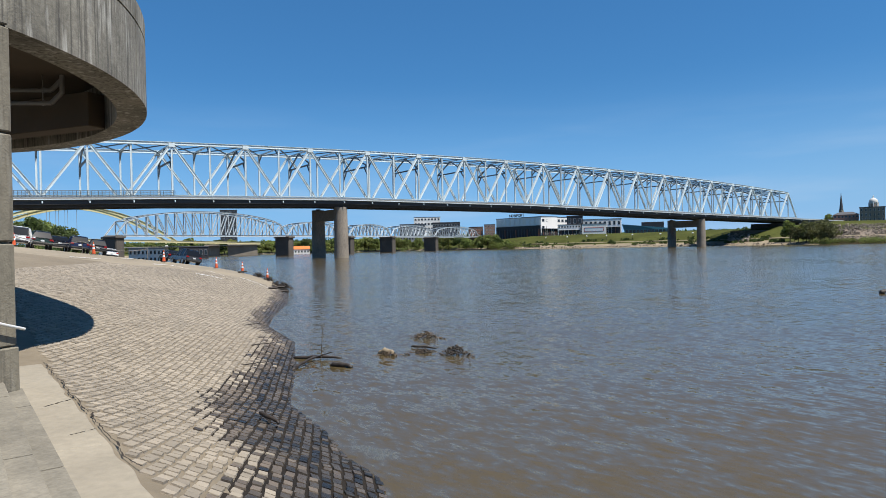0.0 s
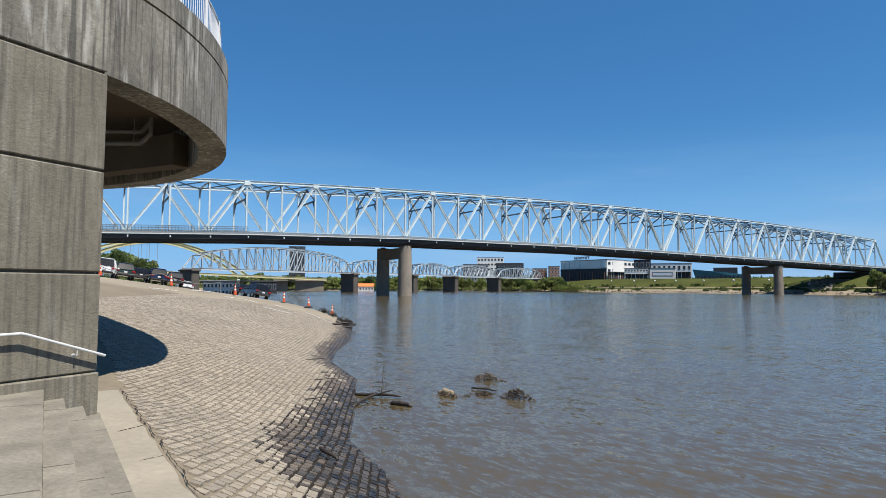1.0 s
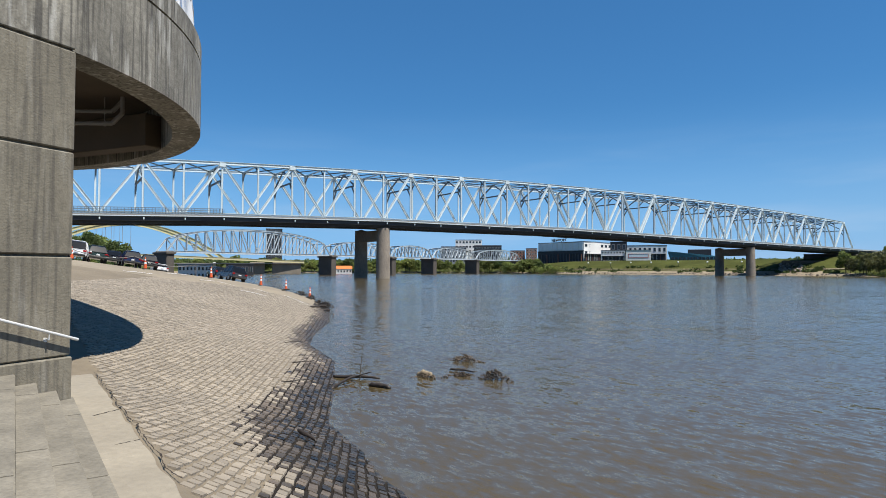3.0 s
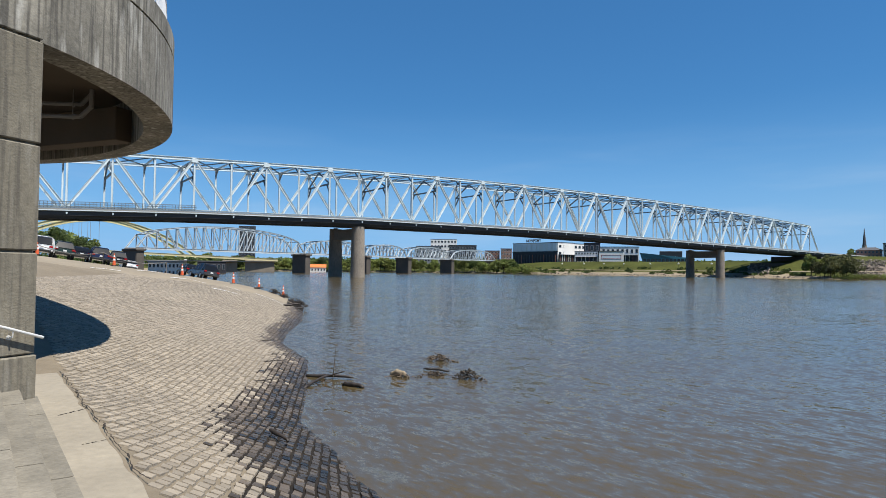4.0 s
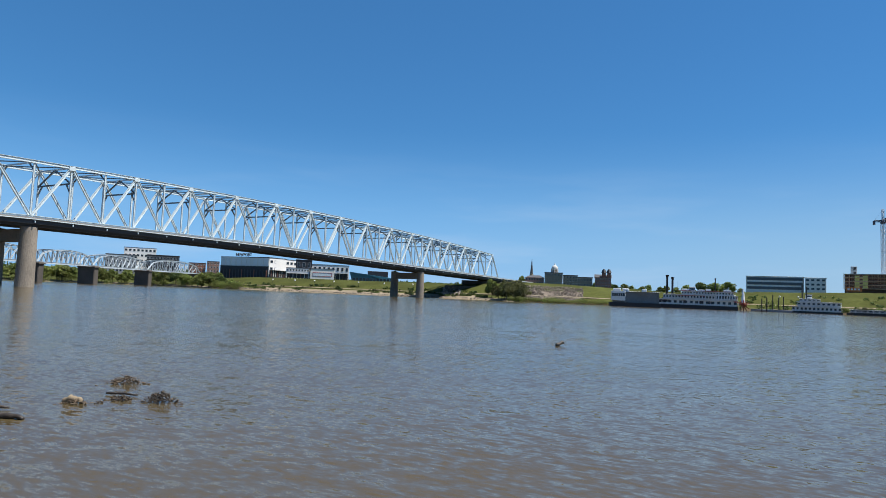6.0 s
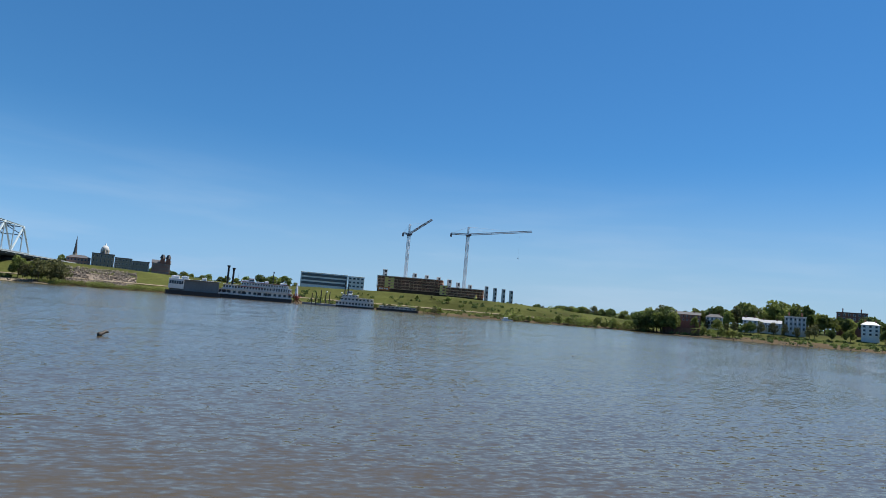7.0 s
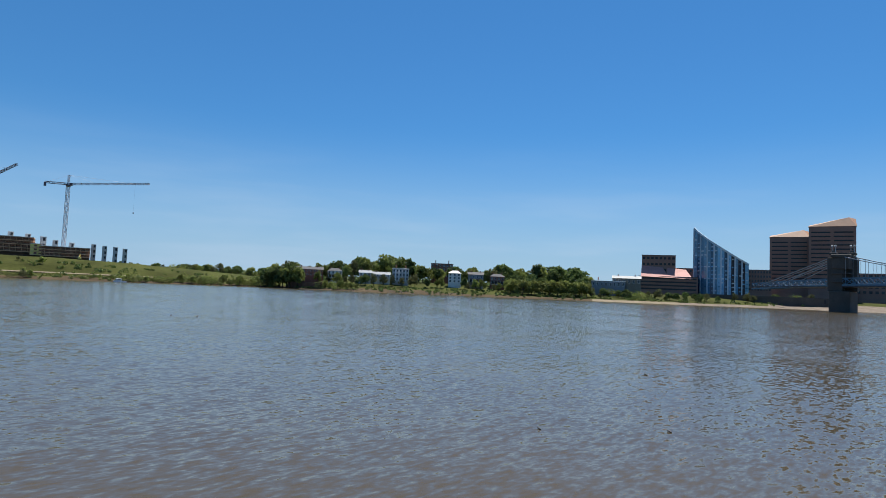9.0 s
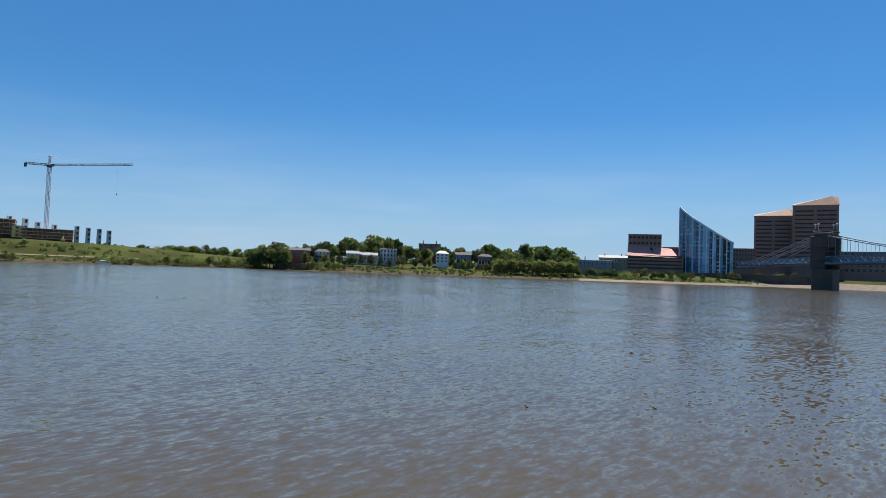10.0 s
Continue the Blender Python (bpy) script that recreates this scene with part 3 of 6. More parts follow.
def along(bm, k0, k1, step, v0, v1, dz0, dz1):
    """A bar that follows the bridge deck."""
    kk = np.arange(k0, k1 + 1e-6, step)
    prev = None
    for k in kk:
        zb = z_bot(k)
        ring = [bm.verts.new(bpt(k, v / WIDE, zb + dz)) for v, dz in ((v0, dz0), (v1, dz0), (v1, dz1), (v0, dz1))]
        if prev:
            for i in range(4):
                bm.faces.new((prev[i], prev[(i + 1) % 4], ring[(i + 1) % 4], ring[i]))
        else:
            bm.faces.new(ring[::-1])
        prev = ring
    bm.faces.new(prev)
    bmesh.ops.recalc_face_normals(bm, faces=bm.faces[:])
    return bm


part("deck", along(bmesh.new(), -16, 19, 0.5, -3.2, WIDE + 3.2, -1.25, -0.75), M_DECK, bridge, "grey concrete deck")
for v in (-3.55, WIDE + 3.2):
    part("parapet", along(bmesh.new(), -16, 19, 0.5, v, v + 0.35, -0.85, -0.4), M_DECK, bridge)
    part("edge_strip", along(bmesh.new(), -16, 19, 0.5, v - 0.04 if v < 0 else v + 0.2, v + 0.2 if v < 0 else v + 0.39, -1.12, -0.86), M_STEEL, bridge, "pale painted deck edge")
    part("fascia_girder", along(bmesh.new(), -16, 19, 0.5, v + 0.6, v + 0.8, -2.6, -1.26), M_GIRDER, bridge)
for v, low in ((-1.2, -3.5), (4, -3.2), (10.5, -2.7), (17, -2.5), (WIDE + 0.8, -2.4)):
    part("girder", along(bmesh.new(), -16, 19, 0.5, v, v + 0.8, low, -1.24), M_GIRDER, bridge, "dark steel girder")
for k in np.arange(-8, 17, 0.5):
    beam("floor_beam", bpt(k, -0.12, z_bot(k) - 1.8), bpt(k, 1.12, z_bot(k) - 1.8), 0.6, 1.1, M_GIRDER, bridge)
    bm = bmesh.new()
    box(bm, bpt(k, -3.6 / WIDE, z_bot(k) - 1.9), (0.4, 0.4, 0.7), -35, 0.06)
    part("bracket", bm, M_STEEL, bridge)
bm = bmesh.new()
for k in np.arange(-8, -2.49, 0.04):
    p = bpt(k, -3.3 / WIDE, z_bot(k))
    box(bm, (p.x, p.y, p.z + 0.8), (0.12, 0.12, 1.9))
for dz in (0.3, 1.0, 1.75):
    along(bm, -8, -2.48, 0.5, -3.35, -3.25, dz - 0.09, dz + 0.09)
for k in np.arange(-8, -2.49, 0.012):
    p = bpt(k, -3.3 / WIDE, z_bot(k))
    box(bm, (p.x, p.y, p.z + 0.75), (0.035, 0.035, 1.6))
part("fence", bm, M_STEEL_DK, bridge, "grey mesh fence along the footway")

for k, d0 in ((0, 5.8), (10, 5.6)):
    pier = tagged(new("bridge_pier"), "twin-column concrete bridge pier standing in the river", "bridge pier", group="river piers")
    top = z_bot(k) - 4.4
    for side in (0, 1):
        bm = bmesh.new()
        c = bpt(k, side, 0)
        tube(bm, (c.x, c.y, -5), (c.x, c.y, top + 0.7), d0 / 2 + 0.15, d0 / 2 - 0.25, n=28)
        part("column", bm, M_PIER, pier)
        bm = bmesh.new()
        tube(bm, (c.x, c.y, top + 0.7), (c.x, c.y, top + 1.2), 1.3, 0.9, n=16)
        part("bearing", bm, M_GIRDER, pier)
    bm = bmesh.new()
    c = bpt(k, 0.5, top - 2.2)
    box(bm, c, (WIDE - 2, 3.6, 4.4), math.degrees(math.atan2(BV.y, BV.x)), 0.25)
    part("cap_beam", bm, M_PIER, pier)

# ---------------------------------------------------------------- far side: materials and makers
M_BRICK = mat("red_brick", (0.24, 0.105, 0.075), 0.9, vary=0.15, scale=0.3, fine=0.15)
M_WHITE = mat("white_siding", (0.70, 0.69, 0.66), 0.7, vary=0.08, scale=0.1, fine=0.05)
M_GREY = mat("grey_cladding", (0.21, 0.224, 0.245), 0.7, vary=0.1, scale=0.1, fine=0.05)
M_DARK = mat("dark_cladding", (0.021, 0.021, 0.0266), 0.6, vary=0.2, scale=0.2)
M_BROWN = mat("brown_brick", (0.27, 0.155, 0.12), 0.85, vary=0.12, scale=0.1, fine=0.08)
M_TANROOF = mat("copper_tan_roof", (0.36, 0.19, 0.11), 0.6, vary=0.12, scale=0.15)
M_PINK = mat("salmon_roof", (0.50, 0.215, 0.18), 0.7, vary=0.1, scale=0.2)
M_SLATE = mat("slate_roof", (0.063, 0.063, 0.07), 0.8, vary=0.2, scale=0.3)
M_STONE = mat("grey_stone", (0.203, 0.175, 0.136), 0.9, vary=0.2, scale=0.15, fine=0.15)
M_SANDST = mat("dark_sandstone", (0.0805, 0.07, 0.0595), 0.9, vary=0.25, scale=0.12, fine=0.2, streak=0.4)
M_GLASS = mat("window_glass", (0.021, 0.0315, 0.042), 0.12, vary=0.3, scale=0.1)
M_BLUEGLASS = mat("blue_curtain_glass", (0.15, 0.34, 0.50), 0.15, vary=0.35, scale=0.08, fine=0.1, island=0.45)
M_PALEGLASS = mat("pale_panel", (0.533, 0.619, 0.671), 0.3, vary=0.1)
M_TEAL = mat("teal_metal_roof", (0.035, 0.14, 0.196), 0.35, vary=0.15, scale=0.1)
M_YELLOW = mat("yellow_steel", (0.518, 0.469, 0.266), 0.6, vary=0.08, scale=0.1)
M_SHEATH = mat("yellow_sheathing", (0.80, 0.66, 0.20), 0.8, vary=0.12, scale=0.2)
M_TIMBER = mat("raw_timber_frame", (0.72, 0.42, 0.26), 0.9, vary=0.3, scale=0.3, fine=0.2)
M_CORE = mat("pale_block_core", (0.46, 0.46, 0.44), 0.9, vary=0.12, scale=0.4)
M_CRANE = mat("white_crane_steel", (0.473, 0.49, 0.533), 0.5, vary=0.08)
M_CRANERED = mat("dark_crane_steel", (0.084, 0.07, 0.091), 0.5, vary=0.1)
M_BLUESTEEL = mat("blue_bridge_paint", (0.084, 0.189, 0.28), 0.55, vary=0.12, scale=0.2)
M_CABLE = mat("pale_cable", (0.294, 0.308, 0.322), 0.5, vary=0.05)
M_RED = mat("red_paint", (0.315, 0.0245, 0.021), 0.5, vary=0.1)
M_HULL = mat("black_hull", (0.014, 0.014, 0.0175), 0.5, vary=0.2)
M_ORANGE = mat("orange_roof", (0.525, 0.154, 0.035), 0.6, vary=0.1)
M_BARK = mat("bark", (0.0595, 0.0455, 0.035), 0.95, vary=0.2, scale=2.0)
M_LEAF = [mat("spring_leaf", (0.175, 0.215, 0.055), 0.75, vary=0.15, scale=0.3, island=0.45),
          mat("dark_leaf", (0.10, 0.14, 0.042), 0.75, vary=0.15, scale=0.3, island=0.45),
          mat("yellow_leaf", (0.20, 0.225, 0.06), 0.75, vary=0.15, scale=0.3, island=0.4),
          mat("budding_twig", (0.135, 0.14, 0.06), 0.85, vary=0.15, scale=0.3, island=0.4)]


for m_ in M_LEAF:
    # thin leaves let light through
    nt_ = m_.node_tree
    pb = nt_.nodes["Principled BSDF"]
    tr = nt_.nodes.new("ShaderNodeBsdfTranslucent")
    mixs = nt_.nodes.new("ShaderNodeMixShader")
    mixs.inputs[0].default_value = 0.42
    nt_.links.new(pb.inputs["Base Color"].links[0].from_socket, tr.inputs["Color"])
    nt_.links.new(pb.outputs[0], mixs.inputs[1])
    nt_.links.new(tr.outputs[0], mixs.inputs[2])
    nt_.links.new(mixs.outputs[0], nt_.nodes["Material Output"].inputs["Surface"])


def window_mesh(name, w, h, frame_mat, pane_mat=None, t=0.3):
    """A framed window: a proud frame round a pane set back in it."""
    bm = bmesh.new()
    f = min(w, h) * 0.09
    for c, s in (((0, 0, h / 2 - f / 2), (w, t, f)), ((0, 0, -h / 2 + f / 2), (w, t, f)), ((-w / 2 + f / 2, 0, 0), (f, t, h - 2 * f)),
                 ((w / 2 - f / 2, 0, 0), (f, t, h - 2 * f))):
        box(bm, c, s)
    box(bm, (0, 0, 0), (w - 2 * f, t * 0.3, h - 2 * f), index=1)
    me = bpy.data.meshes.new(name)
    bm.to_mesh(me)
    bm.free()
    me.materials.append(frame_mat)
    me.materials.append(pane_mat or M_GLASS)
    return me


def front(az0, az1, d0, d1=None):
    """Left end, length and heading of a front between two azimuths."""
    d1 = d0 if d1 is None else d1
    p, q = Vector(far(az0, d0)), Vector(far(az1, d1))
    return p, (q - p).length, math.degrees(math.atan2((q - p).y, (q - p).x))


def el_z(el, d):
    return EYE + d * math.tan(radians(el))


def building(name, label, category, az0, az1, d, z0, z1, depth=18.0, wall_mat=None, rows=2, cols=6, win=(0.55, 0.5), roof="flat", roof_mat=None,
             d1=None, frame_mat=None, pane_mat=None, group="", bands=False, roof_h=3.0, base=13.0):
    """A house or block with its walls, roof and each window; x runs along the front, y back from it."""
    p, L, ang = front(az0, az1, d, d1)
    t = thing(name, label, category, (p.x, p.y, z0), ang, group)
    wall_mat = wall_mat or M_WHITE
    H = z1 - z0
    bm = bmesh.new()
    box(bm, (L / 2, depth / 2, H / 2 - base / 2), (L, depth, H + base), 0, min(0.12, L * 0.01))
    part("wall", bm, wall_mat, t)
    rm = roof_mat or M_SLATE
    bm = bmesh.new()
    if roof == "flat":
        box(bm, (L / 2, depth / 2, H + 0.25), (L + 0.6, depth + 0.6, 0.5), 0, 0.06)
    elif roof == "gable":
        o = 0.5
        vs = [(-o, -o, H), (L + o, -o, H), (L + o, depth + o, H), (-o, depth + o, H), (-o, depth / 2, H + roof_h), (L + o, depth / 2, H + roof_h)]
        v = [bm.verts.new(c) for c in vs]
        for f in ((0, 1, 5, 4), (2, 3, 4, 5), (1, 2, 5), (3, 0, 4), (3, 2, 1, 0)):
            bm.faces.new([v[i] for i in f])
    else:
        o = 0.6
        i = min(L, depth) * 0.32
        vs = [(-o, -o, H), (L + o, -o, H), (L + o, depth + o, H), (-o, depth + o, H), (i, i, H + roof_h), (L - i, i, H + roof_h), (L - i, depth - i, H + roof_h), (i, depth - i, H + roof_h)]
        v = [bm.verts.new(c) for c in vs]
        for f in ((0, 1, 5, 4), (1, 2, 6, 5), (2, 3, 7, 6), (3, 0, 4, 7), (4, 5, 6, 7), (3, 2, 1, 0)):
            bm.faces.new([v[k] for k in f])
    part("roof", bm, rm, t)
    if rows and cols:
        cw, rh = L / cols, H / rows
        if bands:
            me = window_mesh("window_band", L * 0.96, rh * win[1], frame_mat or wall_mat, pane_mat)
            for r in range(rows):
                o = new("window_band", me)
                o.parent = t
                o.matrix_local = pose(L / 2, -0.05, rh * (r + 0.5))
        else:
            me = window_mesh("window", cw * win[0], rh * win[1], frame_mat or wall_mat, pane_mat)
            for r in range(rows):
                for c in range(cols):
                    o = new("window", me)
                    o.parent = t
                    o.matrix_local = pose(cw * (c + 0.5), -0.05, rh * (r + 0.52))
    return t, L, H


# ---------------------------------------------------------------- trees
def leaf_cloud(bm, lobes, count, size, rng):
    """Many small leaf sprays, two crossed faces each, spread through a few lobes."""
    for _ in range(count):
        c, r = lobes[int(rng.integers(len(lobes)))]
        v = rng.normal(size=3)
        v /= np.linalg.norm(v)
        q = np.array(c) + v * r * (0.55 + 0.5 * rng.random() ** 0.6) * np.array((1, 1, 0.85))
        s = size * (0.6 + 0.8 * rng.random())
        m = Matrix.Translation(Vector(q)) @ Euler(rng.random(3) * 6.28).to_matrix().to_4x4()
        pts = [(-s, 0, 0), (-0.2 * s, -0.55 * s, 0.12 * s), (s, 0, 0), (0.2 * s, 0.55 * s, -0.1 * s)]
        bm.faces.new([bm.verts.new(m @ Vector(a)) for a in pts])
        pts = [(0, 0, -s), (0.5 * s, 0.1 * s, -0.1 * s), (0, 0, s), (-0.5 * s, -0.1 * s, 0)]
        bm.faces.new([bm.verts.new(m @ Vector(a)) for a in pts])


def tree(name, label, kind_of, seed, h=12.0, spread=4.5, count=620, low=0.3):
    """Trunk, limbs and a ragged crown, standing on its origin."""
    rng = np.random.default_rng(seed)
    t = thing(name, label, "tree" if low > 0.12 else "bush")
    bm = bmesh.new()
    tube(bm, (0, 0, -0.6), (0.1, 0, h * 0.45), h * 0.024, h * 0.014, n=7)
    lobes = []
    for i in range(9 if low > 0.12 else 7):
        ang = i * 2.4 + rng.random()
        k = low + (1 - low) * (0.12 + 0.75 * i / 8.5)
        out = spread * (0.75 - 0.55 * max(0, k - 0.55) / 0.45) * (0.6 + 0.5 * rng.random())
        c = (out * math.cos(ang), out * math.sin(ang), h * k * 0.93)
        lobes.append((c, spread * (0.34 + 0.2 * rng.random())))
        tube(bm, (0, 0, h * (0.18 + 0.25 * rng.random())), c, h * 0.011, h * 0.004, n=5)
    part("trunk", bm, M_BARK, t)
    bm = bmesh.new()
    leaf_cloud(bm, lobes, count, h * 0.052, rng)
    part("crown", bm, M_LEAF[kind_of], t)
    return t


PARK = pose(0, 0, -60)
TREES = [tree("tree", "bright spring-green leafy tree on the river bank", 0, 11, 12, 4.6),
         tree("tree", "dark green full-crowned tree on the river bank", 1, 12, 13, 5.2, 760),
         tree("tree", "yellow-green young tree on the river bank", 2, 13, 10, 3.8),
         tree("tree", "sparse budding tree with bare brown twigs", 3, 14, 12, 4.2, 380),
         tree("tree", "tall dark narrow tree among houses", 1, 15, 16, 3.4, 620),
         tree("bush", "low bright green shrub by the water", 0, 16, 4.5, 3.6, 420, 0.08),
         tree("bush", "low olive shrub by the water", 2, 17, 4.0, 3.4, 420, 0.08)]
used = set()


def plant(i, az, d, z, h, rng, wide=1.0):
    """One tree of a kind, h metres high, turned at random."""
    src = TREES[i]
    base = (12, 13, 10, 12, 16, 4.5, 4.0)[i]
    k = h / base
    x, y = far(az, d)
    m = pose(x, y, z - 0.2, 0, 0, rng.random() * 360)
    if i in used:
        o = copy_thing(src, m)
    else:
        used.add(i)
        o = src
        o.matrix_world = m
    o.scale = (k * wide, k * wide, k)
    return o


def far_ground(az, d):
    """Height of the far bank at a place."""
    o = d - shore(az)
    outs = [p[0] for p in PROFILE]
    return interp(o, outs, [far_height(az, k) for k in range(len(PROFILE))])


rng = np.random.default_rng(5)


def grove(az0, az1, n, off, el_top, kinds, jitter=0.35, wide=1.0, spread=10.0):
    """n trees along the far shore, their tops about at an elevation."""
    for i in range(n):
        az = az0 + (az1 - az0) * (i + 0.5 + (rng.random() - 0.5) * 0.7) / n
        d = shore(az) + off + rng.random() * spread
        z = far_ground(az, d)
        top = el_z(el_top if not isinstance(el_top, tuple) else np.interp(az, *el_top), d)
        h = max(2.5, (top - z) * 1.1 * (1 - jitter * rng.random()))
        plant(int(kinds[int(rng.integers(len(kinds)))]), az, d, z, h, rng, wide * (0.85 + 0.4 * rng.random()))


# ---------------------------------------------------------------- upstream, behind the truss bridge
def lattice_span(parent, p, q, zb, zt, n, material, curved=True, width=10.0, w=0.7):
    """A through truss between two plan places with a curved upper chord."""
    p, q = Vector((*p, 0)), Vector((*q, 0))
    u = (q - p).normalized()
    v = Vector((-u.y, u.x, 0)) * width
    for s in (0, 1):
        lo = [p + (q - p) * i / n + v * s + Vector((0, 0, zb)) for i in range(n + 1)]
        hi = []
        for i in range(n + 1):
            t = i / n
            k = (1 - (2 * t - 1) ** 2) ** 0.45 if curved else 1.0
            hi.append(p + (q - p) * t + v * s + Vector((0, 0, zb + (zt - zb) * (0.12 + 0.88 * k if 0 < i < n else 0))))
        for i in range(n):
            beam("bottom_chord", lo[i], lo[i + 1], w, w * 1.2, material, parent)
            beam("top_chord", hi[i], hi[i + 1], w, w, material, parent)
            if i:
                beam("vertical", lo[i], hi[i], w * 0.6, w * 0.6, material, parent, up=u)
            if i < n / 2:
                beam("diagonal", hi[i], lo[i + 1], w * 0.55, w * 0.55, material, parent)
            else:
                beam("diagonal", lo[i], hi[i + 1], w * 0.55, w * 0.55, material, parent)
        if s:
            for i in range(1, n):
                beam("top_strut", hi[i], hi[i] - v, w * 0.5, w * 0.5, material, parent)


M_OLDSTEEL = mat("weathered_grey_steel", (0.40, 0.45, 0.48), 0.6, vary=0.12, scale=0.1)
old_bridge = tagged(new("old_truss_bridge"), "old pale grey steel truss bridge with curved upper chords", "bridge")
NODES = [far(-27.5, 400), far(-13.9, 472), far(-8.5, 520), far(-4.75, 568), far(-0.8, 640), far(3.3, 720)]
for (p, q), (zt, n) in zip(zip(NODES, NODES[1:]), ((29.5, 20), (25.0, 12), (24.3, 12), (24.8, 12), (25.0, 12))):
    lattice_span(old_bridge, p, q, 14.3, zt, n, M_OLDSTEEL, width=12.0, w=0.85)
for (x, y), w in zip(NODES, (5, 6, 6, 6, 6, 6)):
    bm = bmesh.new()
    box(bm, (x - 3, y + 3, 5.5), (15, 5, 17.5), 145, 0.5)
    box(bm, (x - 3, y + 3, 13.3), (16.5, 6, 1.2), 145, 0.2)
    part("stone_pier", bm, M_SANDST, old_bridge, "dark stone pier")

yellow = tagged(new("arch_bridge"), "yellow steel tied-arch motorway bridge farther upstream", "bridge")
AD = 980.0
for off, daz in ((0, 0.0), (14, 0.8)):
    prev = None
    for az in np.linspace(-38.3, -23.7, 25):
        el = 0.89 + 2.9 * (1 - abs((az + 31) / 7.3) ** 2.0)
        x, y = far(az + daz, AD + off)
        p = Vector((x, y, el_z(el, AD)))
        if prev is not None:
            beam("arch_rib", prev, p, 3.4, 4.4, M_YELLOW, yellow)
            if int(az * 10) % 2 == 0:
                beam("hanger", p, Vector((x, y, 21)), 0.35, 0.35, M_CABLE, yellow)
        prev = p
ramp = tagged(new("ramp_viaduct"), "low yellow-edged ramp viaduct on blocky piers", "viaduct")
for off in (0, 10):
    a, b = far(-30, 600 + off), far(-16.2, 600 + off)
    beam("edge_girder", Vector((*a, 16.5)), Vector((*b, 10.8)), 1.0, 2.0, M_YELLOW, ramp)
bm = bmesh.new()
prism(bm, [far(-30, 601), far(-16.2, 601), far(-16.2, 610), far(-30, 610)], 9.0, 9.6)
part("deck", bm, M_DECK, ramp)
for az, w, m in ((-23.75, 2.6, M_CORE), (-20.2, 13.0, M_STONE), (-17.7, 26.0, M_STONE), (-27.5, 4.0, M_CORE)):
    x, y = far(az, 605)
    bm = bmesh.new()
    box(bm, (x, y, 3.5), (w, 8, 14), -az, 0.3)
    part("pier", bm, m, ramp)

building("apartment_tower", "dark grey high-rise apartment tower", "tower", -19.5, -18.1, 1100, 10, 73, 28, M_DARK, 14, 5, (0.7, 0.45), frame_mat=M_GREY)
building("office_block", "dark low office block with pale upper storey", "office building", -3.9, -1.6, 980, 8, 40, 25, M_GREY, 5, 9, (0.7, 0.5))
building("office_block", "white rooftop office block", "office building", -2.6, -0.2, 1010, 8, 52, 25, M_WHITE, 6, 8, (0.7, 0.5))
building("office_block", "dark flat office building with ribbon windows", "office building", -0.9, 1.6, 960, 8, 41, 30, M_DARK, 4, 10, (0.8, 0.4), frame_mat=M_GREY)
building("brick_apartments", "red brick apartment block with flat roof", "apartment building", 2.4, 3.7, 800, 8, 28, 18, M_BRICK, 5, 5, frame_mat=M_WHITE)
building("brick_apartments", "dark brick apartment block beside the mall", "apartment building", 3.8, 4.8, 780, 8, 30, 18, M_BROWN, 5, 4, frame_mat=M_WHITE)
building("boathouse", "low white boathouse with an orange roof afloat", "boathouse", -13.6, -12.0, 600, 0.2, 4.5, 12, M_WHITE, 1, 6, roof="gable", roof_mat=M_ORANGE, roof_h=3.0, base=1)
building("floating_restaurant", "white floating restaurant moored below the bridge", "floating restaurant", -26.6, -23.9, 250, 0.2, 5.2, 9, M_WHITE, 2, 9, (0.6, 0.55), roof_mat=M_GREY, base=1)
building("wharf_shed", "dark steel wharf shed under the bridges", "shed", -22.8, -20.5, 420, 0.2, 7, 12, M_DARK, 1, 6, frame_mat=M_GREY, base=1)
grove(-20.5, 5.5, 46, 2, 1.05, (0, 1, 0, 2), 0.35, 1.25)
grove(-20.5, 6.5, 20, 0, 0.35, (5, 6, 0), 0.4, 1.3, 3)
grove(-34, -21, 8, 10, 1.3, (0, 1), 0.4, 1.3, 40)

# ---------------------------------------------------------------- far bank by the bridge end
mall, L, H = building("riverside_mall", "large flat-roofed mall with pale upper wall and dark arcaded base", "mall", 4.9, 8.9, 746, 11.4, 34.8, 30, M_WHITE, 0, 0, d1=703)
bm = bmesh.new()
box(bm, (L / 2, -0.4, 6.5), (L * 0.985, 1.2, 13.0), 0, 0.1)
part("arcade", bm, M_DARK, mall, "dark shopfront arcade")
for i in range(16):
    bm = bmesh.new()
    box(bm, (L * (i + 0.5) / 16, -1.3, 5.0), (0.8, 0.7, 10.0), 0, 0.08)
    part("column", bm, M_BRICK if i % 4 == 3 else M_SLATE, mall)
for i in range(9):
    bm = bmesh.new()
    box(bm, (L * (i + 0.5) / 9, -0.35, 18.4), (L / 12, 0.5, 7.4), 0, 0.06)
    part("wall_panel", bm, M_PAINT, mall)
bm = bmesh.new()
box(bm, (L / 2, -0.5, 13.4), (L, 1.6, 0.9), 0, 0.05)
part("canopy", bm, M_HULL, mall)
building("mall_wing", "white mall side wing with large square windows", "mall", 8.93, 11.3, 703, 11.4, 34.4, 26, M_WHITE, 3, 7, (0.6, 0.4), d1=746, frame_mat=M_GREY)
building("cinema_block", "dark stair tower block with signage", "building", 11.2, 12.6, 714, 12, 34.5, 10, M_DARK, 2, 3, frame_mat=M_GREY)
building("white_hall", "long white building with a row of high windows", "building", 12.3, 15.9, 735, 12, 31, 20, M_WHITE, 2, 9, (0.5, 0.45), frame_mat=M_GREY)
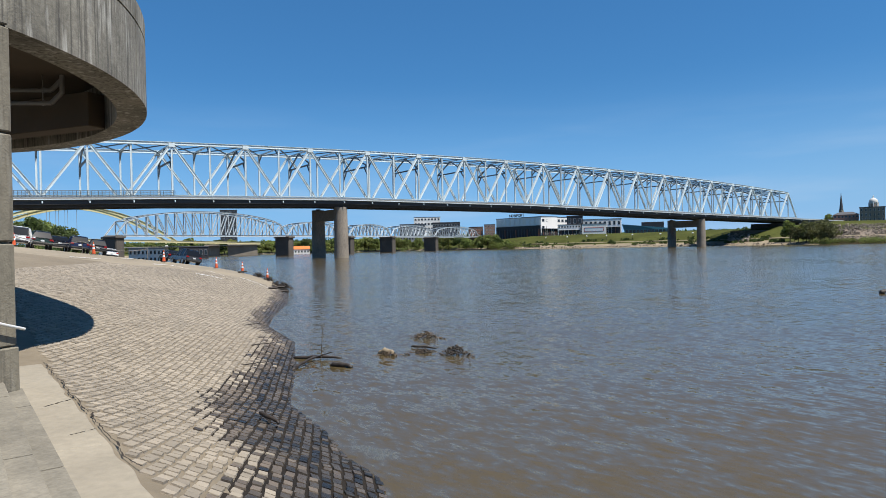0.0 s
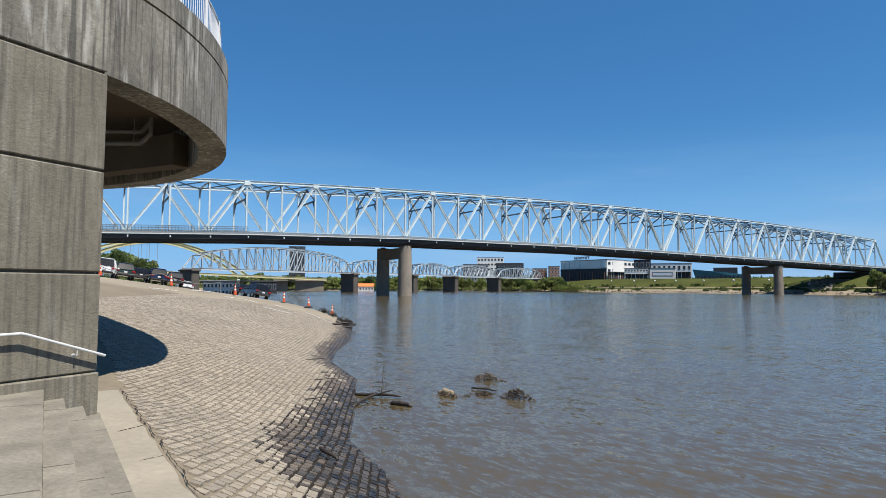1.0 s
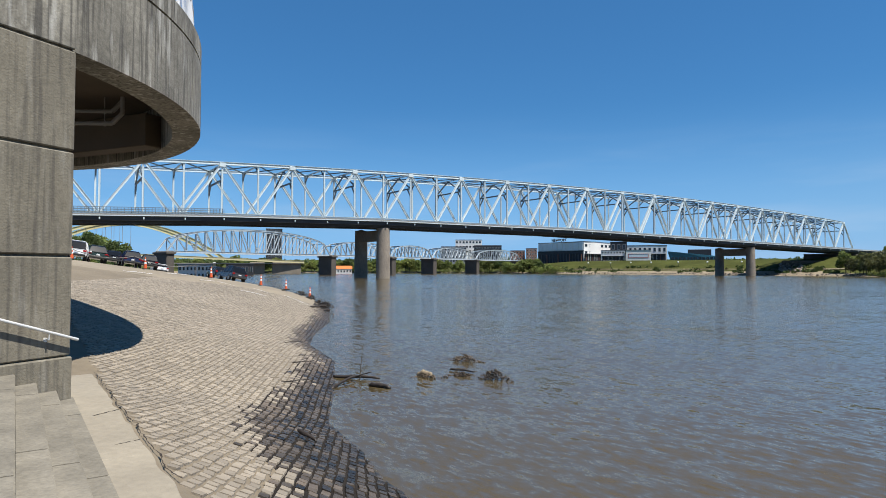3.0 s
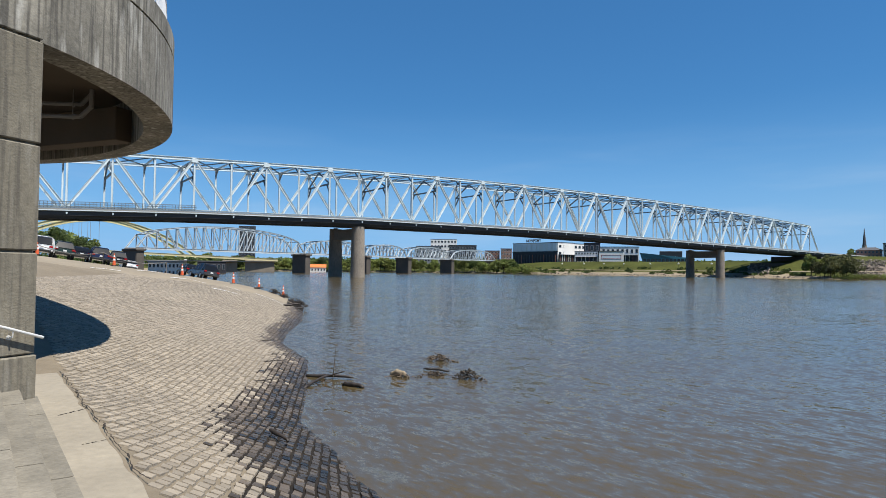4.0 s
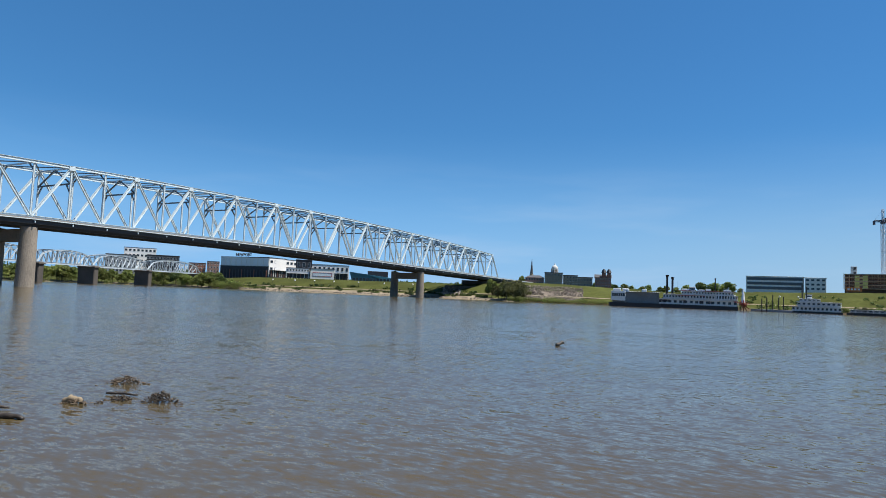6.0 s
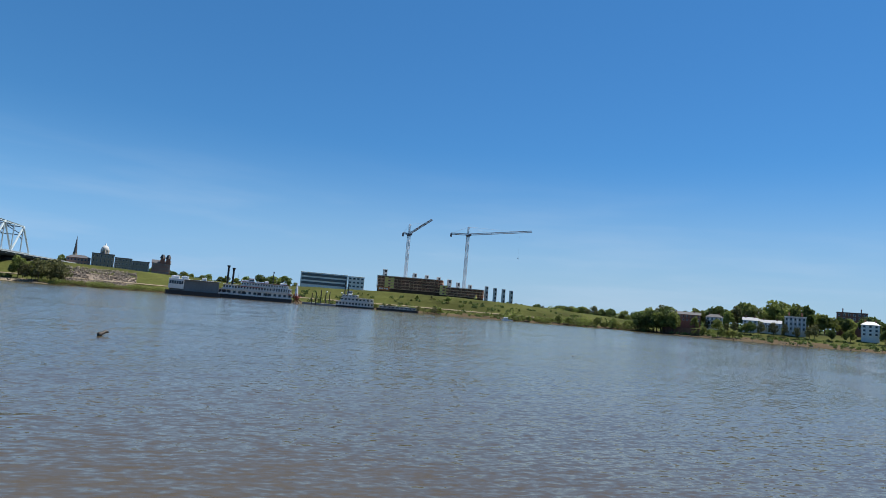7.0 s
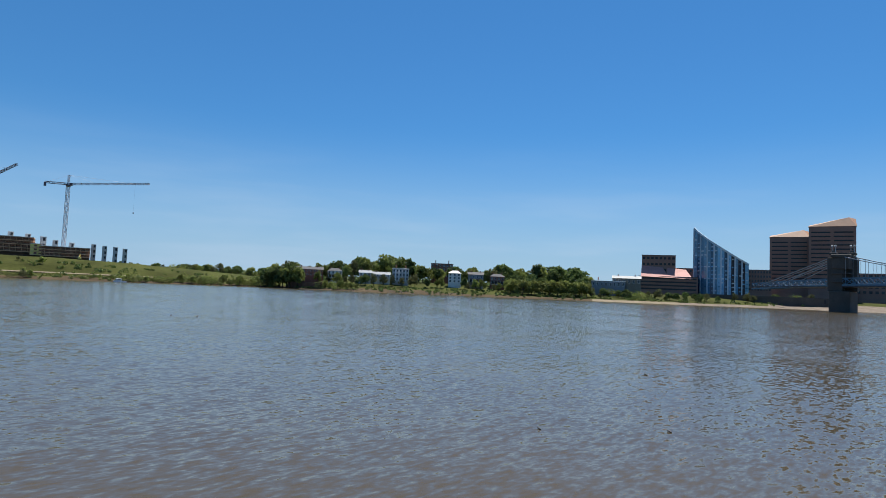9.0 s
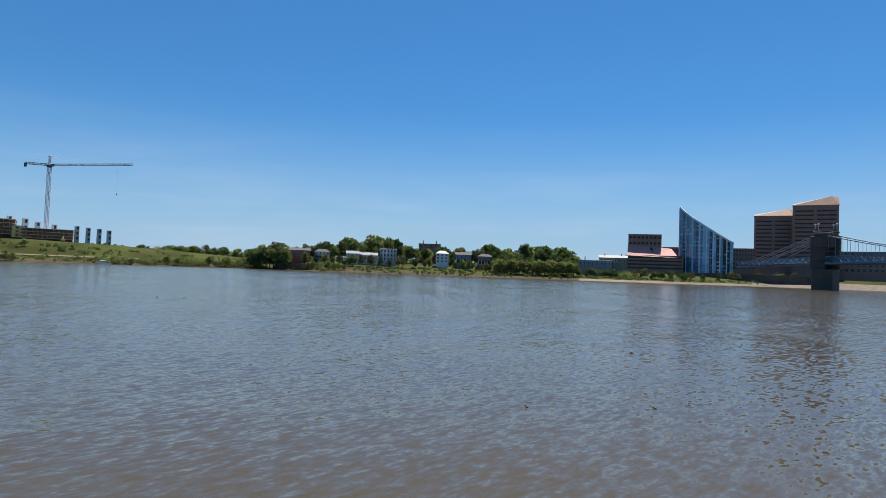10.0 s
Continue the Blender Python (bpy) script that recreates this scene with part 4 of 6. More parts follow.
building("riverside_restaurant", "low white restaurant with dark windows and terrace", "restaurant", 10.4, 12.4, 692, 11.4, 24.5, 12, M_WHITE, 3, 8, (0.6, 0.5))
building("riverside_restaurant", "low white restaurant with a broad sign board", "restaurant", 12.5, 14.6, 687, 12.5, 24.5, 12, M_WHITE, 1, 1, (0.8, 0.34), frame_mat=M_RED, pane_mat=M_PALEGLASS)
for az0, az1, d_, h_ in ((8.95, 11.2, 700, 7.3), (12.4, 15.8, 730, 7.5), (10.5, 12.3, 689, 4.5)):
    p, L, ang = front(az0, az1, d_, d_ + (42 if d_ == 700 else 0))
    sf = thing("shopfront", "dark shopfront row at the foot of the white buildings", "shopfront", (p.x, p.y, 14.0), ang)
    bm = bmesh.new()
    box(bm, (L / 2, -0.6, h_ / 2), (L, 1.0, h_), 0, 0.05)
    part("glazing", bm, M_DARK, sf)
    for i in range(int(L / 4)):
        bm = bmesh.new()
        box(bm, (4 * i + 2, -1.2, h_ / 2), (0.5, 0.5, h_), 0, 0.04)
        part("mullion", bm, M_WHITE if i % 3 else M_BRICK, sf)
    bm = bmesh.new()
    box(bm, (L / 2, -1.6, h_ + 0.2), (L, 2.6, 0.4), 0, 0.04)
    part("awning", bm, M_GREY, sf)
sign = thing("roof_sign", "dark letters of a roof sign on the mall", "sign")
txt = bpy.data.curves.new("letters", "FONT")
txt.body, txt.size, txt.extrude, txt.align_x = "NEWPORT", 4.6, 0.35, "CENTER"
txt.materials.append(M_DARK)
p, q = Vector(far(6.75, 724)), Vector(far(7.75, 713))
o = new("letters", txt)
o.parent = sign
o.matrix_local = pose(p.x, p.y, 36.0, 90, 0, math.degrees(math.atan2((q - p).y, (q - p).x)))
for i in range(5):
    r = p + (q - p).normalized() * (i - 2) * 3.4
    bm = bmesh.new()
    box(bm, (r.x, r.y, 35.6), (0.3, 0.3, 1.4))
    part("sign_post", bm, M_DARK, sign)

aquarium = thing("aquarium", "angular building with a blue-green sloping metal roof", "aquarium")
p, L, ang = front(16.2, 19.9, 690)
aquarium.matrix_world = pose(p.x, p.y, 13, 0, 0, ang)
bm = bmesh.new()
vs = [(0, 0, 0), (L, 0, 0), (L, 16, 0), (0, 16, 0), (-3, -1, 10.2), (L * 0.35, -1, 8.2), (L, 0, 5.0), (L, 16, 5.5), (0, 16, 9.5)]
v = [bm.verts.new(c) for c in vs]
for f in ((0, 1, 6, 5, 4), (1, 2, 7, 6), (2, 3, 8, 7), (3, 0, 4, 8), (4, 5, 6, 7, 8), (3, 2, 1, 0)):
    bm.faces.new([v[i] for i in f])
part("body", bm, M_TEAL, aquarium)
for i in range(12):
    bm = bmesh.new()
    box(bm, (L * (i + 0.5) / 12, -0.3, 2.2), (L / 17, 0.5, 3.6), 0, 0.05)
    part("window", bm, M_GLASS, aquarium)
bm = bmesh.new()
box(bm, (L * 0.62, 8, 9), (L * 0.5, 8, 6), 0, 0.2)
part("roof_block", bm, M_DARK, aquarium)

abut = tagged(new("bridge_abutment"), "concrete abutment and solid piers under the bridge's far end", "abutment", kind="structure")
# Dark stone tone on both; the narrow wall is added as a dark mass.
for k, w in ((14.2, 3.0), (15.1, 7.0)):
    bm = bmesh.new()
    c = bpt(k, 0.5, (z_bot(k) - 4) / 2)
    box(bm, c, (WIDE + 5, w, z_bot(k) - 4), math.degrees(math.atan2(BV.y, BV.x)), 0.2)
    part("wall", bm, M_SANDST, abut)
for i in range(7):
    bm = bmesh.new()
    prism(bm, [far(24.6, 505 + i * 3), far(27.6, 500 + i * 3), far(27.6, 503 + i * 3), far(24.6, 508 + i * 3)], 0, 4.0 + i * 1.1)
    part("flood_step", bm, M_ROCK, abut)
grove(28.9, 31.9, 12, 4, 1.5, (0, 3, 3, 2), 0.4, 0.9, 14)
grove(30.5, 39.5, 26, 1, 0.12, (5, 6), 0.4, 1.3, 4)
grove(4.5, 6.6, 9, 1, 0.55, (5, 0, 6), 0.4, 1.2, 4)

# ---------------------------------------------------------------- courthouse hill
ch, L, H = building("courthouse", "grey stone courthouse block with rows of windows", "courthouse", 33.6, 35.2, 620, 16, 28.0, 16, M_STONE, 3, 6, (0.4, 0.55), frame_mat=M_WHITE)
bm = bmesh.new()
tube(bm, (L * 0.55, 5, H), (L * 0.55, 5, H + 4.2), 3.4, 3.0, n=12)
part("drum", bm, M_STONE, ch)
for i in range(8):
    bm = bmesh.new()
    a = i * math.pi / 4
    tube(bm, (L * 0.55 + 3.3 * math.cos(a), 5 + 3.3 * math.sin(a), H + 0.4), (L * 0.55 + 3.3 * math.cos(a), 5 + 3.3 * math.sin(a), H + 4.2), 0.3, n=6)
    part("pillar", bm, M_WHITE, ch)
bm = bmesh.new()
bmesh.ops.create_uvsphere(bm, u_segments=16, v_segments=10, radius=3.2, matrix=pose(L * 0.55, 5, H + 4.2) @ Matrix.Diagonal((1, 1, 1.15, 1)))
part("dome", bm, M_CORE, ch, "pale ribbed dome", True)
bm = bmesh.new()
tube(bm, (L * 0.55, 5, H + 7.5), (L * 0.55, 5, H + 9.8), 0.7, 0.25, n=8)
part("lantern", bm, M_WHITE, ch)
building("stone_block", "dark stone block with mansard roof by the courthouse", "building", 31.9, 33.55, 625, 16, 23.0, 14, M_BROWN, 2, 7, roof="hip", roof_h=2.4, frame_mat=M_GREY)
building("stone_block", "grey stone civic block with tall windows", "building", 35.25, 36.5, 622, 16, 26.0, 15, M_STONE, 3, 5, frame_mat=M_WHITE)
building("stone_block", "pale stone civic block with tall windows", "building", 36.5, 37.8, 622, 15, 24.5, 15, M_STONE, 2, 5, frame_mat=M_WHITE)
tw, L, H = building("twin_tower_house", "red brick house with twin steep slate towers", "house", 38.0, 39.4, 618, 15, 25, 14, M_BRICK, 3, 5, roof="gable", frame_mat=M_WHITE)
for x in (L * 0.55, L * 0.86):
    bm = bmesh.new()
    box(bm, (x, 1.5, H + 2), (3.6, 3.6, 5))
    part("turret", bm, M_BRICK, tw)
    bm = bmesh.new()
    tube(bm, (x, 1.5, H + 4.5), (x, 1.5, H + 8), 2.6, 1.0, n=4)
    part("turret_roof", bm, M_SLATE, tw)
st = thing("church_steeple", "slender dark church steeple over the roofs", "steeple", (*far(32.43, 900), 20))
bm = bmesh.new()
box(bm, (0, 0, 6), (3.8, 3.8, 22), 20, 0.2)
part("belfry", bm, M_STONE, st)
bm = bmesh.new()
tube(bm, (0, 0, 17), (0, 0, 38.5), 2.2, 0.1, n=8)
part("spire", bm, M_SLATE, st)
grove(31.5, 33, 5, 190, 1.9, (1, 0), 0.3, 1.1)
grove(37.5, 50, 18, 250, 1.55, (1, 0, 0, 2), 0.35, 1.3, 60)
grove(46.0, 49.5, 4, 120, 1.9, (0, 1), 0.2, 1.2)


# rubble on the flood slopes
def rubble(label, az0, az1, off0, off1, n, seed, size=1.0):
    rg = np.random.default_rng(seed)
    bm = bmesh.new()
    for _ in range(n):
        az = az0 + (az1 - az0) * rg.random()
        d = shore(az) + off0 + (off1 - off0) * rg.random()
        x, y = far(az, d)
        s = size * (0.5 + rg.random())
        r = bmesh.ops.create_icosphere(bm, subdivisions=1, radius=s, matrix=pose(x, y, far_ground(az, d) + s * 0.2, *(rg.random(3) * 360)) @ Matrix.Diagonal((1, 0.8, 0.6, 1)))
        for v in r["verts"]:
            v.co += Vector(rg.normal(size=3)) * s * 0.14
    return tagged(mesh_ob("rubble", bm, M_RUBBLE), label, "rubble", kind="stuff")


M_RUBBLE = mat("broken_stone", (0.21, 0.175, 0.143), 0.9, vary=0.15, scale=0.2, island=0.5)
rubble("broken stone paving on the flood slope", 31.6, 37.0, 16, 66, 1300, 3, 0.6)
rubble("broken stone heap beside the bridge", 24.4, 26.0, 20, 55, 120, 4, 1.3)
rubble("stones along the water's edge", 6, 30, 1, 7, 380, 5, 0.6)
rubble("stones along the water's edge", 86, 98, -0.5, 13, 90, 6, 0.55)

# the wooded skyline all round
rg = np.random.default_rng(77)
bm = bmesh.new()
lobes = []
for az in np.arange(-58, 158, 0.35):
    d = 1500 + 500 * rg.random()
    top = el_z(0.95 + 0.35 * noise.noise((az * 0.25, 1, 0)) + 0.12 * rg.random(), d)
    x, y = far(az, d)
    lobes.append(((x, y, top - 12), 13.0))
    lobes.append(((x + 4, y, top - 30), 16.0))
leaf_cloud(bm, lobes, 30000, 4.2, rg)
tagged(mesh_ob("far_woods", bm, M_LEAF[1]), "distant wooded skyline across the valley", "woods", kind="stuff")



def scrub(label, az0, az1, off0, off1, n, seed, material, cut=0.02, size=0.8):
    """Patchy low scrub and tall grass on the far slope."""
    rg = np.random.default_rng(seed)
    lobes = []
    while len(lobes) < n:
        az, o = az0 + (az1 - az0) * rg.random(), off0 + (off1 - off0) * rg.random()
        if noise.noise((az * 0.9, o * 0.16, seed)) < cut:
            continue
        d = shore(az) + o
        lobes.append(((*far(az, d), far_ground(az, d) + 0.5), 0.8 + 1.2 * rg.random()))
    bm = bmesh.new()
    leaf_cloud(bm, lobes, n * 14, size, rg)
    tagged(mesh_ob("scrub", bm, material), label, "scrub", kind="stuff")


scrub("low green scrub on the levee slope", 44, 81, 1, 60, 260, 41, M_LEAF[1], 0.2)
scrub("tall pale grass on the levee slope", 44, 81, 6, 60, 120, 42, M_LEAF[0], 0.25, 0.7)
scrub("green scrub below the houses", 82, 109, 3, 40, 240, 43, M_LEAF[1])
scrub("patchy scrub on the flood slope", 7, 31, 9, 40, 170, 44, M_LEAF[1], 0.2)
scrub("scrub on the quay slope", 109, 126, 14, 44, 90, 45, M_LEAF[1], 0.2)
# riverside road along the levee foot
bm = bmesh.new()
prev = None
for az in np.arange(6, 72, 0.5):
    row = []
    for o in (30, 32.2):
        d = shore(az) + o
        row.append(bm.verts.new((*far(az, d), far_ground(az, d) + 0.45)))
    if prev:
        bm.faces.new((prev[0], prev[1], row[1], row[0]))
    prev = row
bmesh.ops.recalc_face_normals(bm, faces=bm.faces[:])
tagged(mesh_ob("riverside_road", bm, M_SAND), "pale riverside road along the foot of the levee", "road", kind="structure")

# lamps along the levee path
for az in (9.3, 11.2, 12.9, 14.6, 16.8, 19.1, 21.7, 41.0, 42.2, 52.6, 53.9):
    d = shore(az) + 42
    lamp = thing("path_lamp", "short path lamp with a white globe on the levee grass", "street lamp", (*far(az, d), far_ground(az, d)), 0, "levee path lamps")
    bm = bmesh.new()
    tube(bm, (0, 0, -0.4), (0, 0, 3.2), 0.09, 0.06, n=8)
    part("post", bm, M_GIRDER, lamp)
    bm = bmesh.new()
    bmesh.ops.create_uvsphere(bm, u_segments=12, v_segments=8, radius=0.75, matrix=pose(0, 0, 3.8))
    part("globe", bm, M_PAINT, lamp, "white globe", True)

# ---------------------------------------------------------------- boats at the far shore
def deck_boat(name, label, az0, az1, d, decks, hull_h=1.4, stacks=(), wheel=False, pilot=0.5, wall_mat=None, bow=0.12, wide=11.0):
    """A flat-bottomed riverboat: hull, stacked decks with posts and windows, pilot house, chimneys, stern wheel."""
    p, L, ang = front(az0, az1, d)
    t = thing(name, label, "riverboat", (p.x, p.y, 0), ang)
    bm = bmesh.new()
    b = L * bow
    prism(bm, [(0, wide / 2), (b, 0), (L, 0), (L, wide), (b, wide)], -0.8, hull_h)
    part("hull", bm, M_HULL, t, "black hull")
    z = hull_h
    for x0, x1, h, nwin in decks:
        mid, span = (x0 + x1) / 2 * L, (x1 - x0) * L
        bm = bmesh.new()
        box(bm, (mid, wide / 2, z + h / 2), (span - 1.2, wide - 3.2, h), 0, 0.05)
        part("cabin_wall", bm, wall_mat or M_WHITE, t)
        bm = bmesh.new()
        box(bm, (mid, wide / 2, z + h - 0.12), (span, wide, 0.24), 0, 0.04)
        part("deck", bm, M_PAINT, t)
        if nwin:
            for k in (0.35, 0.7, 1.05):
                bm = bmesh.new()
                box(bm, (mid, 0.15, z + k), (span, 0.07, 0.12))
                part("deck_rail", bm, M_PAINT, t)
            me = window_mesh("window", span / nwin * 0.62, h * 0.52, M_WHITE, t=0.2)
            post = bpy.data.meshes.new("post")
            pb = bmesh.new()
            tube(pb, (0, 0, 0), (0, 0, h - 0.1), 0.11, n=6)
            pb.to_mesh(post)
            pb.free()
            post.materials.append(M_PAINT)
            for i in range(nwin):
                x = (x0 + (x1 - x0) * (i + 0.5) / nwin) * L
                o = new("window", me)
                o.parent = t
                o.matrix_local = pose(x, 1.52, z + h * 0.52)
                o = new("post", post)
                o.parent = t
                o.matrix_local = pose(x + span / nwin / 2, 0.15, z)
        z += h
    if pilot:
        bm = bmesh.new()
        box(bm, (pilot * L, wide / 2, z + 1.4), (4.2, 4.0, 2.8), 0, 0.1)
        ph = part("pilot_house", bm, M_PAINT, t)
        bm = bmesh.new()
        box(bm, (pilot * L, wide / 2 - 1.95, z + 1.7), (3.6, 0.2, 1.2), 0, 0.03)
        part("window", bm, M_GLASS, ph)
        bm = bmesh.new()
        box(bm, (pilot * L, wide / 2, z + 2.95), (5.0, 4.8, 0.3), 0, 0.05)
        part("pilot_roof", bm, M_GREY, t)
    for x, top, r in stacks:
        bm = bmesh.new()
        tube(bm, (x * L, wide * 0.3, z - 5), (x * L, wide * 0.3, top), r, n=12)
        tube(bm, (x * L, wide * 0.3, top - 1.6), (x * L, wide * 0.3, top), r * 1.1, r * 1.8, n=12)
        part("chimney", bm, M_HULL, t, "black fluted chimney")
    if wheel:
        w = part("paddle_wheel", tube(bmesh.new(), (L + 3.6, 1.5, 3.6), (L + 3.6, wide - 1.5, 3.6), 0.4, n=10), M_RED, t, "red stern paddle wheel")
        for i in range(12):
            a = i * math.pi / 6
            bm = bmesh.new()
            box(bm, (0, 0, 0), (3.6, wide - 3, 0.16))
            bmesh.ops.transform(bm, verts=bm.verts[:], matrix=pose(L + 3.6 + 2.1 * math.cos(a), wide / 2, 3.6 + 2.1 * math.sin(a), 0, -math.degrees(a), 0))
            part("paddle", bm, M_RED, w)
        for a in (1.9, 2.5, 3.1):
            beam("wheel_arm", Vector((L - 3, 0.9, 4.2 + a)), Vector((L + 5.5, 0.9, 1.0 + a)), 0.35, 0.35, M_RED, t)
    return t, L


M_SHED = mat("weathered_grey_boat_siding", (0.17, 0.185, 0.19), 0.8, vary=0.2, scale=0.15, fine=0.15, streak=0.3)
lb, LB = deck_boat("landing_boat", "grey moored landing barge with a windowed front cabin", 39.2, 43.6, 434, ((0.06, 0.98, 7.4, 0),), hull_h=2.6, pilot=0, wall_mat=M_SHED, bow=0.03)
bm = bmesh.new()
box(bm, (LB * 0.19, 0.9, 6.9), (LB * 0.27, 2.4, 6.4), 0, 0.1)
part("front_cabin", bm, M_WHITE, lb, "pale front cabin")
for i in range(6):
    bm = bmesh.new()
    box(bm, (LB * (0.085 + 0.042 * i), -0.35, 7.6), (1.15, 0.2, 2.0), 0, 0.03)
    part("window", bm, M_GLASS, lb)
for x, w in ((0.16, 5.0), (0.33, 4.2), (0.68, 3.0)):
    bm = bmesh.new()
    box(bm, (LB * x, 5, 10.9), (w, 3.0, 1.9), 0, 0.15)
    part("roof_unit", bm, M_PAINT, lb, "white roof unit")
ps, LP = deck_boat("paddle_steamer", "white multi-deck paddle steamer with black chimneys and red wheel", 42.9, 49.6, 480,
                   ((0.05, 1.0, 4.0, 15), (0.12, 0.99, 3.4, 24), (0.34, 0.95, 2.4, 18)), stacks=((0.17, 23.5, 0.7), (0.235, 22.0, 0.7), (0.74, 22.0, 0.3)), hull_h=2.6, wheel=True, pilot=0.47)
for x0, x1, y, z, h in ((0.08, 0.2, 1.45, 5.0, 1.6), (0.36, 0.4, 1.45, 4.6, 2.2), (0.55, 0.6, 1.45, 4.6, 2.2), (0.66, 0.7, 1.45, 4.6, 2.0)):
    bm = bmesh.new()
    box(bm, ((x0 + x1) / 2 * LP, y, z), ((x1 - x0) * LP, 0.25, h), 0, 0.05)
    part("side_opening", bm, M_DARK, ps)
bm = bmesh.new()
box(bm, (LP * 0.86, 1.6, 8.6), (LP * 0.22, 2.6, 3.6), 0, 0.1)
part("stern_saloon", bm, M_PAINT, ps, "white stern saloon")
for i in range(7):
    bm = bmesh.new()
    box(bm, (LP * (0.765 + 0.031 * i), 0.28, 8.6), (1.1, 0.15, 2.2), 0, 0.05)
    part("saloon_window", bm, M_GLASS, ps)
for x0, x1, z in ((0.3, 0.97, 12.6), (0.3, 0.62, 9.2)):
    bm = bmesh.new()
    box(bm, ((x0 + x1) / 2 * LP, 0.1, z), ((x1 - x0) * LP, 0.2, 0.35))
    part("red_trim", bm, M_RED, ps, "red painted roof trim")
for x, w, h in ((0.4, 6, 1.6), (0.58, 5, 1.2), (0.66, 3, 2.0), (0.88, 5, 1.5)):
    bm = bmesh.new()
    box(bm, (x * LP, 5, 12.4 + h / 2), (w, 3, h), 0, 0.1)
    part("roof_box", bm, M_PAINT, ps)
beam("landing_stage", Vector((LP * 0.03, -0.8, 5.2)), Vector((-LP * 0.22, -2.0, 9.4)), 1.2, 0.5, M_PAINT, ps)
beam("stage_boom", Vector((LP * 0.1, 0.5, 13.0)), Vector((-LP * 0.12, -1.5, 8.2)), 0.25, 0.25, M_GREY, ps)
for x in (0.3, 0.78, 0.97):
    bm = bmesh.new()
    tube(bm, (LP * x, 4, 11), (LP * x, 4, 19), 0.13, 0.08, n=6)
    part("flagstaff", bm, M_GREY, ps)
ex, LE = deck_boat("excursion_boat", "small white riverboat with a pilot house on top", 53.2, 56.9, 520, ((0.06, 0.98, 3.6, 12), (0.16, 0.97, 3.2, 9), (0.2, 0.6, 2.2, 5)), stacks=((0.26, 20.0, 0.4), (0.34, 19.0, 0.35)), pilot=0.38)
deck_boat("work_barge", "low grey work barge moored at the bank", 57.1, 60.9, 528, ((0.05, 0.95, 2.4, 9),), hull_h=1.6, pilot=0, wall_mat=M_SHED)
mast = thing("mooring_dolphin", "dark steel mooring posts between the boats", "mooring", (*far(51.9, 500), 0))
for x in (-8, -3, 3, 9, 14):
    bm = bmesh.new()
    tube(bm, (x, 0, -2), (x, 0, 9 + (x % 4)), 0.35, n=8)
    part("post", bm, M_HULL, mast)
bm = bmesh.new()
box(bm, (4, 2, 0.8), (26, 5, 1.6), -52, 0.1)
part("pontoon", bm, M_GREY, mast)
cone_ob = thing("white_tent_spire", "white pointed tent roof on the levee", "tent", (*far(49.95, 520), 7.5))
bm = bmesh.new()
tube(bm, (0, 0, -2), (0, 0, 8.5), 1.5, 0.5, n=8)
part("canopy", bm, M_PAINT, cone_ob)
motor = thing("motor_boat", "small white cabin cruiser by the bank", "boat", (*far(68.9, 535), 0), -70)
bm = bmesh.new()
prism(bm, [(-4, -1.4), (3, -1.4), (5.2, 0), (3, 1.4), (-4, 1.4)], -0.3, 1.1)
part("hull", bm, M_PAINT, motor)
bm = bmesh.new()
box(bm, (-0.5, 0, 1.9), (4.2, 2.2, 1.6), 0, 0.3)
part("cabin", bm, M_PAINT, motor)
bm = bmesh.new()
box(bm, (-0.5, 0, 2.1), (4.3, 2.3, 0.5), 0, 0.1)
part("cabin_window", bm, M_GLASS, motor)

# ---------------------------------------------------------------- offices, building site, cranes
building("office_wing", "long white office with dark ribbon windows", "office building", 50.15, 54.3, 705, 20, 33.5, 22, M_WHITE, 3, 1, (1, 0.64), bands=True, roof_mat=M_WHITE, frame_mat=M_GREY)
building("office_end", "white office end block with square windows", "office building", 54.35, 55.8, 695, 20, 32.5, 20, M_WHITE, 3, 4, (0.6, 0.45), roof_mat=M_WHITE, frame_mat=M_GREY)


M_RUBBER_DK = mat("dark_track_steel", (0.03, 0.03, 0.03), 0.8, vary=0.2)
# Dark timber tone; behind the floor slabs it stands in for shade.
M_SHADOWWOOD = mat("dark_timber_and_shade", (0.13, 0.068, 0.042), 0.9, vary=0.35, scale=0.3, fine=0.2)


